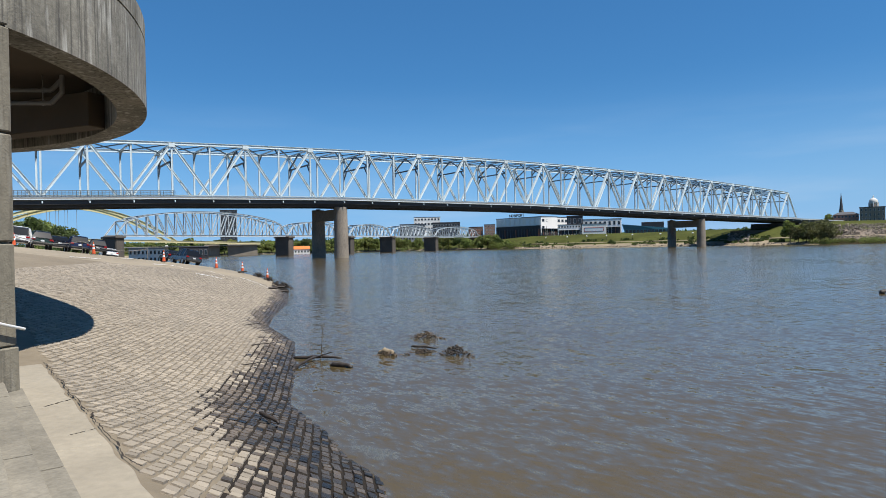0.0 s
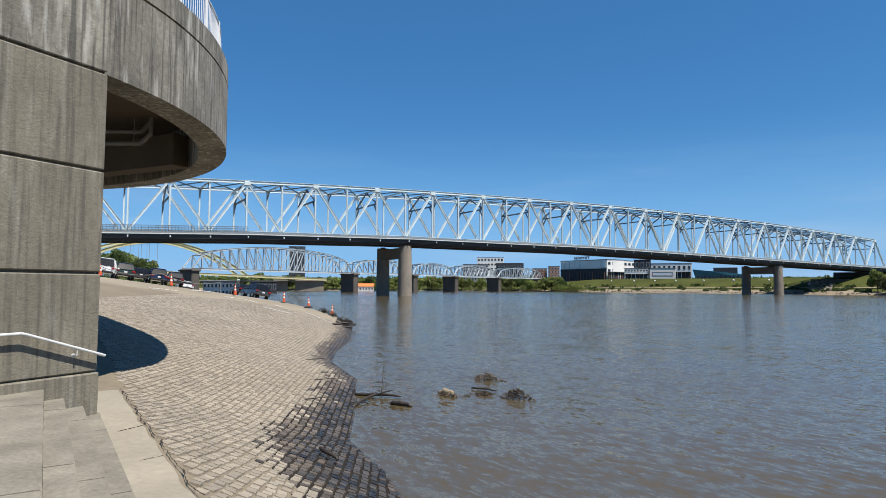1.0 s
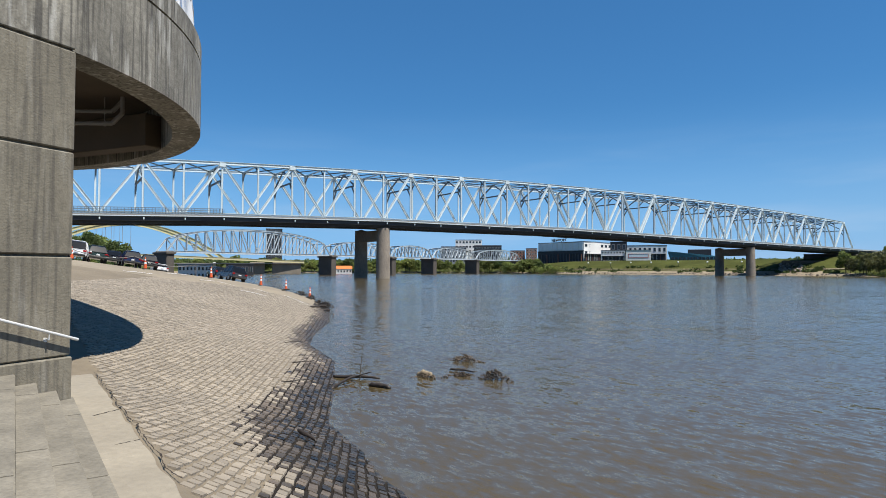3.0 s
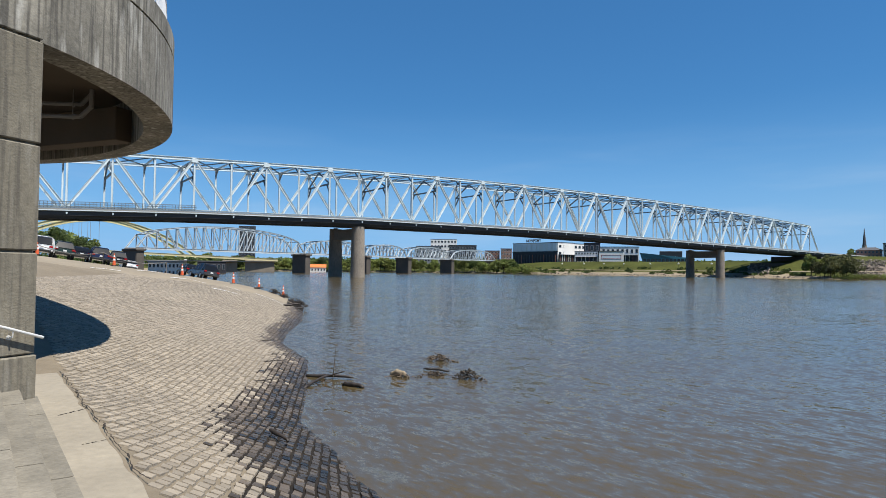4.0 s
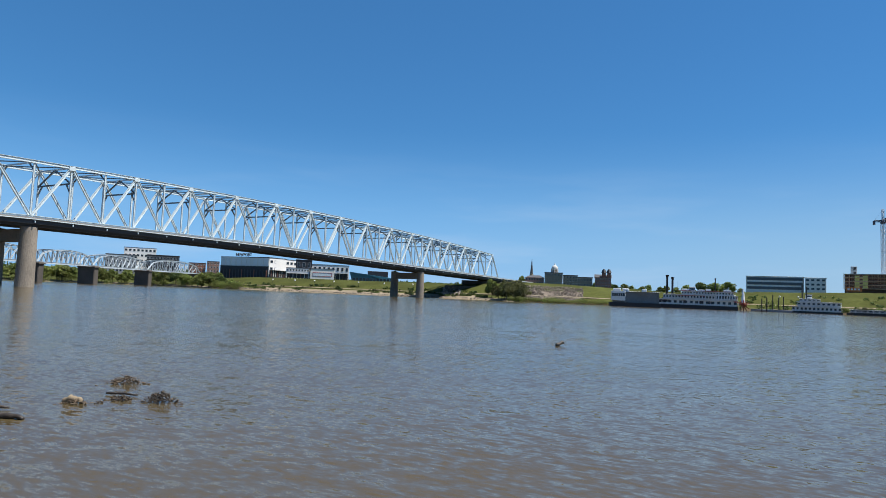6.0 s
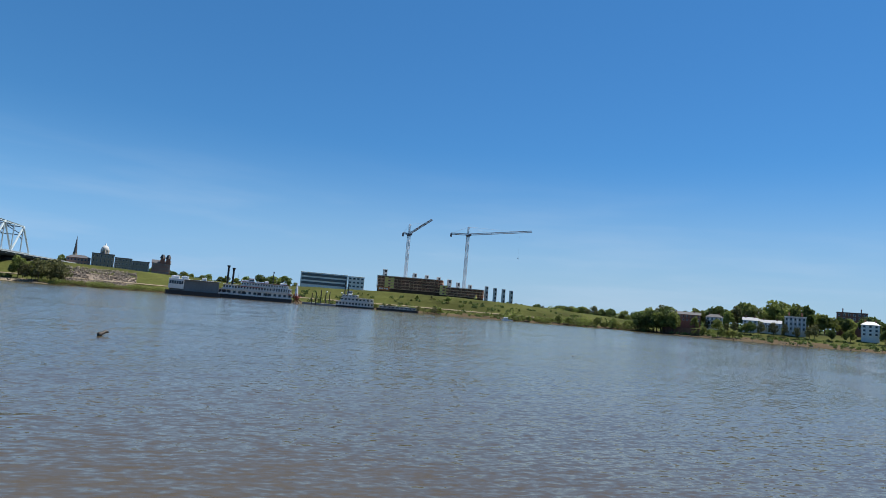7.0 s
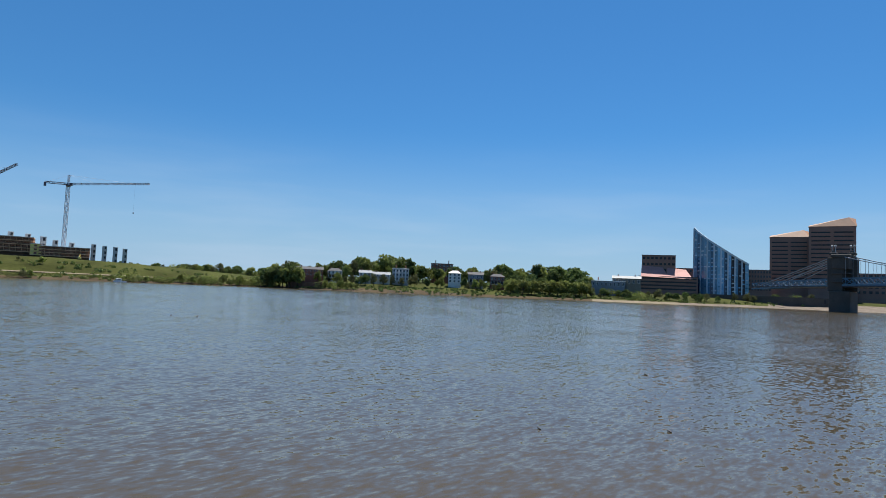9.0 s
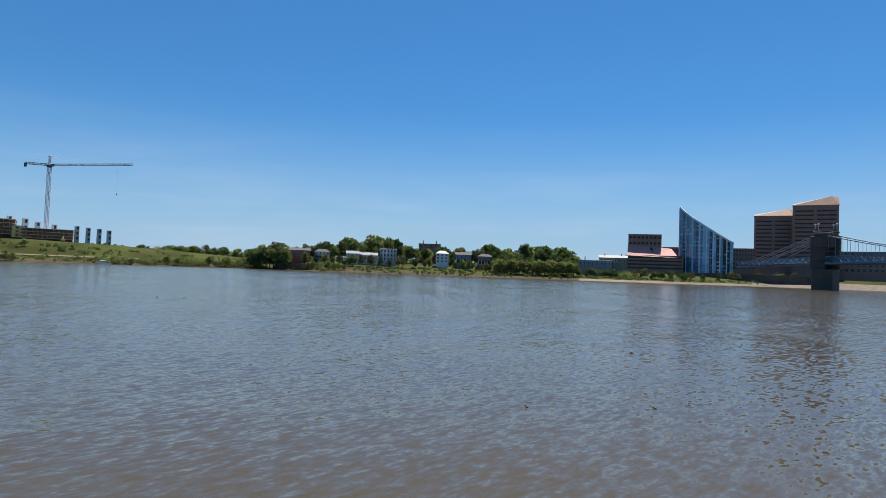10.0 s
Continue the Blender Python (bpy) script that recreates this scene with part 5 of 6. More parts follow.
def frame_building(name, label, az0, az1, d, z0, z1, floors, bays, depth=20.0, d1=None, sheath=()):
    """An unfinished frame: slabs, columns, inner wall and stretches of sheathing."""
    p, L, ang = front(az0, az1, d, d1)
    t = thing(name, label, "building site", (p.x, p.y, z0), ang)
    fh = (z1 - z0) / floors
    # Solid dark box: shade within the open floors is put into its colour.
    bm = bmesh.new()
    box(bm, (L / 2, depth / 2 + 1.5, (z1 - z0) / 2 - 3), (L - 0.6, depth, z1 - z0 + 5.4))
    part("inner_wall", bm, M_SHADOWWOOD, t, "dark wall with shade of the open floors in its colour")
    for f in range(floors + 1):
        bm = bmesh.new()
        box(bm, (L / 2, depth / 2 - 0.6, f * fh), (L, depth + 2, 0.6), 0, 0.05)
        part("floor_slab", bm, M_CORE if f == floors else M_TIMBER, t)
    me = bpy.data.meshes.new("column")
    bm = bmesh.new()
    box(bm, (0, 0, fh / 2), (0.4, 0.5, fh))
    bm.to_mesh(me)
    bm.free()
    me.materials.append(M_TIMBER)
    wm = window_mesh("opening", L / bays * 0.6, fh * 0.5, M_TIMBER, M_BRICK, 0.5)
    for f in range(floors):
        for i in range(bays + 1):
            o = new("column", me)
            o.parent = t
            o.matrix_local = pose(L * i / bays, 0.0, f * fh)
            if i < bays:
                o = new("window", wm)
                o.parent = t
                o.matrix_local = pose(L * (i + 0.5) / bays, 1.4, f * fh + fh * 0.55)
    for x0, x1, h in sheath:
        bm = bmesh.new()
        box(bm, ((x0 + x1) / 2 * L, -0.2, h * (z1 - z0) / 2), ((x1 - x0) * L, 1.0, h * (z1 - z0)), 0, 0.05)
        s = part("sheathing", bm, M_SHEATH, t, "yellow sheathing boards")
        for f in range(floors):
            o = new("window", wm)
            o.parent = s
            o.matrix_local = pose((x0 + x1) / 2 * L, -0.75, f * fh + fh * 0.5)
    return t, L


frame_building("timber_frame_block", "unfinished timber-framed apartment block with yellow sheathing", 56.95, 62.9, 680, 23.0, 36.0, 4, 16, d1=672, sheath=((0.12, 0.26, 0.9),))
frame_building("timber_frame_block", "lower unfinished timber-framed block", 63.3, 66.7, 665, 20.5, 29.0, 3, 10, sheath=((0.0, 0.03, 1.0),))
frame_building("timber_frame_block", "yellow sheathed link between unfinished blocks", 62.7, 63.4, 668, 20.5, 30.5, 3, 2, sheath=((0.0, 0.95, 1.0),))
bm = bmesh.new()
ban = thing("site_banner", "orange site banner with illegible pale bars", "banner", (*far(57.6, 660), 19.5), -57)
box(bm, (0, 0, 2.2), (12, 0.25, 3.6), 0, 0.05)
part("sheet", bm, M_ORANGE, ban)
for i in range(4):
    bm = bmesh.new()
    box(bm, (-4 + i * 2.5, -0.2, 2.3), (1.6, 0.1, 1.5))
    part("bar", bm, M_PAINT, ban)
for i in (-5, 5):
    bm = bmesh.new()
    tube(bm, (i, 0.2, -4), (i, 0.2, 4), 0.12, n=6)
    part("pole", bm, M_GREY, ban)
digger = thing("excavator", "small yellow excavator working on the levee grass", "excavator", (*far(66.0, 640), far_ground(66.0, 640)), 20)
for nm_, c_, s_, m_ in (("track", (0, -1.0, 0.5), (4.0, 0.7, 1.0), M_RUBBER_DK), ("track", (0, 1.0, 0.5), (4.0, 0.7, 1.0), M_RUBBER_DK), ("house", (-0.4, 0, 1.8), (3.4, 2.4, 1.5), M_SHEATH), ("cab", (0.8, 0.6, 3.0), (1.4, 1.2, 1.6), M_GLASS)):
    bm = bmesh.new()
    box(bm, c_, s_, 0, 0.12)
    part(nm_, bm, m_, digger)
beam("boom", Vector((1.2, 0, 2.2)), Vector((4.2, 0, 4.8)), 0.4, 0.6, M_SHEATH, digger)
beam("stick", Vector((4.2, 0, 4.8)), Vector((5.6, 0, 1.8)), 0.35, 0.5, M_SHEATH, digger)
bm = bmesh.new()
prism(bm, [(5.0, -0.6), (6.2, -0.6), (6.2, 0.6), (5.0, 0.6)], 0.9, 1.8)
part("bucket", bm, M_RUBBER_DK, digger)
for az, d, z0, z1, w in ((57.6, 690, 30, 43.5, 5), (60.3, 690, 30, 42, 5), (61.4, 690, 30, 41, 4.5), (62.5, 690, 30, 40, 4.5), (63.5, 682, 26, 38.0, 5), (64.3, 682, 24, 35.5, 4.5), (65.4, 680, 22, 34, 4.5),
                         (66.92, 672, 10, 33.5, 4.0), (67.7, 672, 10, 32.5, 4.0), (68.47, 672, 10, 32, 4.0), (69.17, 672, 10, 31, 4.0)):
    c = thing("stair_core", "pale concrete block stair core standing on the building site", "stair core", (*far(az, d), z0), -az, "stair cores")
    bm = bmesh.new()
    box(bm, (0, 0, (z1 - z0) / 2), (w, w, z1 - z0), 0, 0.1)
    part("shaft", bm, M_CORE, c)
    n = max(1, int((z1 - z0) / 4.5))
    for i in range(n):
        bm = bmesh.new()
        box(bm, (0.7, -w / 2, (z1 - z0) * (i + 0.6) / n), (w * 0.38, 0.4, (z1 - z0) / n * 0.5), 0, 0.03)
        part("opening", bm, M_DARK, c)


def lattice(parent, name, a, b, w, n, material, bar=0.22):
    """A square lattice boom of four chords and zigzag braces."""
    a, b = Vector(a), Vector(b)
    u = (b - a).normalized()
    s = u.cross(Vector((0, 0, 1)))
    s = s.normalized() if s.length > 0.1 else Vector((1, 0, 0))
    v = s.cross(u)
    cs = [s * w / 2 + v * w / 2, s * w / 2 - v * w / 2, -s * w / 2 - v * w / 2, -s * w / 2 + v * w / 2]
    bm = bmesh.new()
    for c in cs:
        tube(bm, a + c, b + c, bar, n=5)
    for i in range(n):
        p, q = a + (b - a) * i / n, a + (b - a) * (i + 1) / n
        for j in range(4):
            c0, c1 = cs[j], cs[(j + 1) % 4]
            tube(bm, p + (c0 if i % 2 else c1), q + (c1 if i % 2 else c0), bar * 0.6, n=4)
            tube(bm, q + c0, q + c1, bar * 0.5, n=4)
    return part(name, bm, material, parent)


def crane(label, az, d, z0, z_cab, z_apex, tip, counter):
    t = tagged(new("tower_crane"), label, "crane", "tower cranes")
    x, y = far(az, d)
    lattice(t, "mast", (x, y, z0), (x, y, z_cab), 2.4, 22, M_CRANE, 0.24)
    bm = bmesh.new()
    tube(bm, (x, y, z_cab - 0.8), (x, y, z_cab + 1.0), 2.0, 2.2, n=14)
    part("slewing_ring", bm, M_CRANERED, t)
    bm = bmesh.new()
    box(bm, (x + 2.2, y - 1.6, z_cab + 1.6), (2.2, 2.0, 2.4), 30, 0.2)
    part("cab", bm, M_CRANERED, t)
    lattice(t, "apex_tower", (x, y, z_cab + 1), (x, y, z_apex), 1.4, 6, M_CRANE, 0.16)
    lattice(t, "jib", (x, y, z_cab + 1.5), tip, 1.6, 26, M_CRANERED, 0.18)
    lattice(t, "counter_jib", (x, y, z_cab + 1.5), counter, 1.6, 8, M_CRANERED, 0.2)
    bm = bmesh.new()
    box(bm, (counter[0], counter[1], counter[2] - 1.6), (2.6, 2.0, 3.6), 30, 0.15)
    part("counterweight", bm, M_CRANERED, t)
    bm = bmesh.new()
    for f in (0.35, 0.8):
        tube(bm, (x, y, z_apex), Vector((x, y, z_cab + 1.5)).lerp(Vector(tip), f), 0.07, n=4)
    tube(bm, (x, y, z_apex), counter, 0.07, n=4)
    part("tie_rod", bm, M_CRANE, t)
    return t, x, y


D1, D2 = 690.0, 676.0
crane("white lattice tower crane with raised luffing jib", 59.45, D1, 20, el_z(6.6, D1), el_z(7.6, D1), (*far(61.43, D1 - 15), el_z(8.2, D1 - 15)), (*far(58.9, D1), el_z(6.75, D1)))
c2, x2, y2 = crane("white lattice tower crane with long level jib", 64.85, D2, 18, el_z(7.0, D2), el_z(7.82, D2), (*far(70.6, D2), el_z(7.25, D2) + 6.6), (*far(63.3, D2), el_z(7.1, D2)))
bm = bmesh.new()
hx, hy = far(69.55, D2)
tube(bm, (hx, hy, el_z(7.6, D2)), (hx, hy, el_z(5.35, D2)), 0.035, n=4)
part("hoist_rope", bm, M_CRANERED, c2)
bm = bmesh.new()
box(bm, (hx, hy, el_z(5.3, D2)), (0.9, 0.9, 1.3), 0, 0.2)
part("hook_block", bm, M_CRANERED, c2)

# ---------------------------------------------------------------- wooded point and houses
grove(42, 50, 14, 30, 0.75, (5, 6, 0), 0.4, 1.2, 30)
grove(56.5, 63, 14, 1, 0.3, (5, 6, 0, 3), 0.5, 1.2, 8)
grove(60.5, 64, 3, 50, 1.4, (0, 3), 0.3, 1.1)
grove(50.5, 68, 12, 6, 0.4, (5, 6, 3), 0.5, 1.0, 20)
grove(68.2, 81.0, 30, 1, ([68, 71, 74, 77, 81], [0.4, 0.5, 0.55, 0.6, 0.75]), (5, 0, 0, 6), 0.45, 1.25, 14)
grove(67.5, 81.0, 34, 300, ([67, 71, 74, 76, 81], [1.5, 1.35, 1.6, 1.65, 1.4]), (3, 0, 2, 1, 6), 0.6, 1.3, 120)
TOPS = ([80.4, 81.2, 83.2, 84.6, 86.6, 88.6, 91.2, 93, 94.8, 97, 99.5, 101.3, 103, 104.6, 107, 108, 109.5], [1.6, 2.0, 2.1, 2.2, 2.35, 2.8, 3.0, 2.9, 2.55, 2.3, 2.4, 2.7, 2.3, 2.85, 2.7, 2.5, 1.8])
grove(80.5, 109.4, 74, 70, TOPS, (1, 0, 1, 4, 2, 3, 0), 0.42, 0.95, 60)
grove(80.5, 83.2, 9, 3, 1.75, (0, 1), 0.3, 1.1, 10)
grove(84.6, 88.6, 9, 6, 0.62, (0, 2, 5), 0.4, 1.0, 10)
grove(84.5, 96.4, 16, 37, 1.35, (0, 1, 2, 3, 3), 0.5, 0.75, 8)
grove(97.8, 103, 10, 36, 1.3, (0, 1, 2, 3), 0.45, 0.75, 8)
grove(102.0, 109.2, 18, 24, 1.35, (2, 0, 2), 0.15, 1.05, 6)
grove(109, 119, 14, 20, 0.75, (1, 1, 5, 3), 0.5, 1.0, 20)
grove(101.9, 109, 8, 44, 1.9, (0, 1, 4), 0.4, 1.0, 8)
grove(110, 127, 18, 30, 0.9, (1, 5, 1, 3), 0.5, 1.0, 12)
grove(108.5, 123, 12, 180, 1.75, (1, 0), 0.4, 1.2, 60)
for az, top in ((89.0, 2.95), (91.0, 3.05), (93.1, 3.05), (101.2, 2.75), (104.6, 2.9)):
    dd = shore(az) + 80
    plant(4, az, dd, far_ground(az, dd), el_z(top, dd) - far_ground(az, dd), rng, 1.0)
bank_wall = tagged(new("bank_wall"), "dark timber-faced bank wall below the brick row", "retaining wall", kind="structure")
for i in range(12):
    az0, az1 = 82.3 + i * 0.25, 82.54 + i * 0.25
    bm = bmesh.new()
    prism(bm, [far(az0, shore(az0) + 8), far(az1, shore(az1) + 8), far(az1, shore(az1) + 40), far(az0, shore(az0) + 40)], -1, 6.2 + 0.3 * (i % 3))
    part("wall_panel", bm, M_SHADOWWOOD, bank_wall)
house = "riverside houses"
for nm, lb, a0, a1, e0, e1, wm_, r, c, rf, rmt in (
        ("brick_rowhouse", "long red brick row house above the river", 82.9, 85.3, 0.85, 1.45, M_BRICK, 2, 8, "gable", M_SLATE),
        ("white_house", "white two-storey house with porch", 85.7, 87.0, 0.75, 1.40, M_WHITE, 2, 4, "hip", M_SLATE),
        ("white_house", "white gabled house among trees", 88.5, 89.6, 0.85, 1.35, M_WHITE, 2, 3, "gable", M_GREY),
        ("white_house", "wide white house with pillared front", 89.7, 91.3, 0.85, 1.25, M_WHITE, 2, 5, "gable", M_GREY),
        ("upper_house", "cream house high above its neighbours", 89.2, 91.0, 1.6, 2.0, M_CORE, 1, 4, "hip", M_SLATE),
        ("mansion", "large pale mansion with tall columns", 91.5, 93.0, 0.75, 1.85, M_CORE, 3, 5, "flat", M_WHITE),
        ("brick_block", "red brick apartment block with dark rooftop", 95.0, 97.0, 1.2, 2.45, M_BRICK, 4, 6, "flat", M_SLATE),
        ("white_cube_house", "tall plain white house with four windows", 96.6, 97.75, 0.78, 1.65, M_WHITE, 3, 3, "hip", M_WHITE),
        ("porch_house", "grey house with white pillared porch", 98.4, 99.8, 0.82, 1.6, M_GREY, 2, 4, "gable", M_SLATE),
        ("brick_house", "red brick house with arched windows", 100.4, 101.7, 0.75, 1.5, M_BRICK, 2, 4, "hip", M_SLATE),
        ("grey_hall", "low grey flat-roofed hall", 109.4, 112.3, 0.9, 1.45, M_GREY, 1, 8, "flat", M_WHITE),
        ("pale_roof_hall", "low hall with a long pale roof", 111.2, 113.6, 1.2, 1.75, M_STONE, 1, 6, "gable", M_CORE)):
    dd = shore((a0 + a1) / 2) + (95 if nm == "upper_house" else 115 if nm == "brick_block" else 52)
    hs, L, H = building(nm, lb, "house", a0, a1, dd, el_z(e0, dd), el_z(e1, dd), 11, wm_, r, c, (0.42, 0.55), rf, rmt, roof_h=2.6, group=house, frame_mat=M_GREY if wm_ in (M_WHITE, M_CORE) else M_WHITE)
    for x in (0.2, 0.8):
        bm = bmesh.new()
        box(bm, (x * L, 5.5, H + 2.2), (0.9, 1.2, 3.4), 0, 0.05)
        part("chimney", bm, M_BRICK, hs)
    if nm in ("white_house", "porch_house", "brick_house", "upper_house"):
        bm = bmesh.new()
        box(bm, (L / 2, -1.4, H * 0.5), (L * 0.9, 2.8, 0.35), 0, 0.05)
        part("porch_roof", bm, M_SLATE, hs)
        bm = bmesh.new()
        box(bm, (L / 2, -1.3, 0.15), (L * 0.9, 2.6, 0.5), 0, 0.05)
        part("porch_floor", bm, M_CORE, hs)
        for i in range(5):
            bm = bmesh.new()
            tube(bm, (L * (0.08 + 0.21 * i), -2.5, 0.3), (L * (0.08 + 0.21 * i), -2.5, H * 0.5), 0.2, n=8)
            part("porch_post", bm, M_PAINT, hs)
        bm = bmesh.new()
        box(bm, (L / 2, -0.3, H * 0.24), (L * 0.86, 0.25, H * 0.36), 0, 0.03)
        part("front_glazing", bm, M_DARK, hs)
for az in (89.9, 90.3, 90.7, 91.1, 91.8, 92.1, 92.4, 92.7):
    dd = shore(az) + 50
    bm = bmesh.new()
    x, y = far(az, dd)
    tube(bm, (x, y, el_z(0.7, dd)), (x, y, el_z(1.25 if az < 91.4 else 1.7, dd)), 0.35, n=8)
    tagged(mesh_ob("porch_column", bm, M_PAINT), "white porch column before a house", "column", "porch columns")

# ---------------------------------------------------------------- towers downstream
pk, L, H = building("terrace_office", "stepped brown office with salmon-pink sloping roofs", "office building", 113.4, 118.2, 712, el_z(0.8, 712), el_z(2.0, 712), 24, M_BROWN, 4, 1, (1, 0.55), bands=True, frame_mat=M_TANROOF, pane_mat=M_DARK)
for x0, x1, z, hh in ((0.04, 0.52, 0.0, 13.0), (0.48, 0.92, -0.8, 11.5)):
    bm = bmesh.new()
    v = [bm.verts.new(c) for c in ((x0 * L, -1.5, H + z), (x1 * L, -1.5, H + z - 1), (x1 * L, 15, H + z - 1), (x0 * L, 15, H + z), (x0 * L, 14, H + z + hh), (x1 * L - 7, 14, H + z + hh - 2))]
    for f in ((0, 1, 5, 4), (1, 2, 5), (3, 0, 4), (2, 3, 4, 5), (3, 2, 1, 0)):
        bm.faces.new([v[i] for i in f])
    part("sloping_roof", bm, M_PINK, pk, "salmon-pink sloping roof")
building("rounded_office", "dark rounded upper block of the terrace office", "office building", 113.65, 116.4, 725, el_z(1.8, 730), el_z(3.8, 730), 20, M_BROWN, 4, 8, (0.75, 0.5), frame_mat=M_TANROOF, pane_mat=M_DARK)
building("brick_office", "brown brick office slab behind the terrace roofs", "office building", 116.2, 118.4, 745, el_z(1.0, 745), el_z(2.75, 745), 20, M_BROWN, 4, 7)

# curved glass tower: its top sweeps down in a hollow curve
M_DEEPGLASS = mat("deep_blue_glass", (0.035, 0.09, 0.16), 0.12, vary=0.3, scale=0.08, island=0.4)
M_SKYGLASS = mat("sky_blue_glass", (0.22, 0.42, 0.55), 0.15, vary=0.25, scale=0.08, island=0.4)
gt = thing("glass_tower", "curved blue glass tower with a swooping pointed roof", "tower")
GD, NP = 735.0, 16
for i in range(NP):
    f0, f1 = i / NP, (i + 1) / NP

    def spot(f):
        az = 117.85 + 4.2 * f
        return az, GD - 26 * math.sin(math.pi * f) + 16 * f

    def crown_el(f):
        return 6.15 - 2.95 * (f ** 0.82) - 0.12 * math.sin(math.pi * f)
    (a0, d0), (a1, d1) = spot(f0), spot(f1)
    p, q = Vector(far(a0, d0)), Vector(far(a1, d1))
    z0 = 5.0
    zt0, zt1 = el_z(crown_el(f0), GD), el_z(crown_el(f1), GD)
    back = Vector(far(a0 + 0.1, 22))
    bm = bmesh.new()
    v = [bm.verts.new(c) for c in ((*p, z0), (*q, z0), (*(q + back), z0), (*(p + back), z0), (*p, zt0), (*q, zt1), (*(q + back), zt1), (*(p + back), zt0))]
    for f in ((0, 1, 5, 4), (1, 2, 6, 5), (2, 3, 7, 6), (3, 0, 4, 7), (4, 5, 6, 7), (3, 2, 1, 0)):
        bm.faces.new([v[k] for k in f])
    bmesh.ops.recalc_face_normals(bm, faces=bm.faces[:])
    bay = part("facade_bay", bm, M_DARK if i in (11, 13, 14) else (M_BLUEGLASS, M_DEEPGLASS, M_BLUEGLASS, M_SKYGLASS)[i % 4], gt, "blue glass bay" if i == 0 else "")
    out = -back.normalized() * 0.4
    floors = int((min(zt0, zt1) - z0) / 4.2)
    rngw = np.random.default_rng(100 + i)
    for k in range(floors):
        zz = z0 + 4.2 * (k + 0.5)
        if rngw.random() < 0.75:
            a = p.lerp(q, 0.12 + 0.2 * rngw.random())
            b = p.lerp(q, 0.6 + 0.3 * rngw.random())
            beam("spandrel", (*(a + out), zz), (*(b + out), zz), 0.5, 1.1, M_PALEGLASS if rngw.random() < 0.35 else M_BLUEGLASS, gt)
    if i % 2 == 0:
        beam("pier", (*(p + out), z0), (*(p + out), zt0), 1.4, 1.0, M_PALEGLASS, gt, up=(1, 0, 0))
    beam("roof_edge", (*(p + out), zt0 + 0.6), (*(q + out), zt1 + 0.6), 1.2, 1.8, M_PALEGLASS, gt)


def slab_tower(az0, az1, d, e0, el_l, el_r, label, floors, peak=None):
    """A brown brick tower with window bands and a sloping tan roof."""
    p, L, ang = front(az0, az1, d)
    t = thing("brick_tower", label, "tower", (p.x, p.y, el_z(e0, d)), ang, "brown brick towers")
    hl, hr = el_z(el_l, d) - el_z(e0, d), el_z(el_r, d) - el_z(e0, d)
    bm = bmesh.new()
    box(bm, (L / 2, 12, hl / 2 - 8), (L, 24, hl + 16), 0, 0.2)
    part("wall", bm, M_BROWN, t)
    bm = bmesh.new()
    k = L * (peak or 0.85)
    v = [bm.verts.new(c) for c in ((-0.5, -0.6, hl), (L + 0.5, -0.6, hl), (L + 0.5, 24, hl), (-0.5, 24, hl), (k, 7, hr + 1.2), (L, 14, hr), (0.2, 7, hl + 2.0))]
    for f in ((0, 1, 4, 6), (1, 2, 5, 4), (2, 3, 6, 4, 5), (3, 0, 6), (3, 2, 1, 0)):
        bm.faces.new([v[i] for i in f])
    part("roof", bm, M_TANROOF, t, "tan sloping roof")
    fh = hl / floors
    for x0, x1 in ((0.05, 0.47), (0.53, 0.95)):
        me = window_mesh("window_band", (x1 - x0) * L, fh * 0.42, M_TANROOF, M_DARK, 0.5)
        for i in range(floors - 1):
            o = new("window_band", me)
            o.parent = t
            o.matrix_local = pose((x0 + x1) / 2 * L, -0.1, fh * (i + 0.6))
    return t


slab_tower(123.56, 126.35, 805, 1.3, 5.45, 5.95, "brown brick tower with banded windows and tan roof", 13)
slab_tower(126.3, 129.45, 790, 1.3, 6.25, 6.9, "taller brown brick tower with banded windows and tan roof", 15)
building("hotel_block", "dark low hotel block behind the quay", "hotel", 121.8, 123.7, 770, el_z(1.0, 770), el_z(2.75, 770), 20, M_BROWN, 5, 9, frame_mat=M_DARK)
building("hotel_block", "dark block behind the suspension bridge", "hotel", 129.4, 134, 800, el_z(1.0, 800), el_z(2.6, 800), 20, M_BROWN, 4, 12, frame_mat=M_DARK)
quay = tagged(new("quay_wall"), "dark quay wall with a pale concrete ramp below", "quay", kind="structure")
bm = bmesh.new()
prism(bm, [far(117, 682), far(128, 715), far(128, 733), far(117, 700)], 0, 11.5)
part("wall", bm, M_SANDST, quay)
for i in range(16):
    az = 117.4 + i * 0.66
    dq = 682 + (az - 117) * 3.0 - 0.3
    bm = bmesh.new()
    box(bm, (*far(az, dq), 8.2), (5.0, 0.7, 3.4), -az, 0.05)
    part("opening", bm, M_DARK, quay)
bm = bmesh.new()
prism(bm, [far(117.5, 655), far(124.6, 682), far(124.6, 712), far(117.5, 690)], -1, 1.6)
part("ramp", bm, M_ROCK, quay)

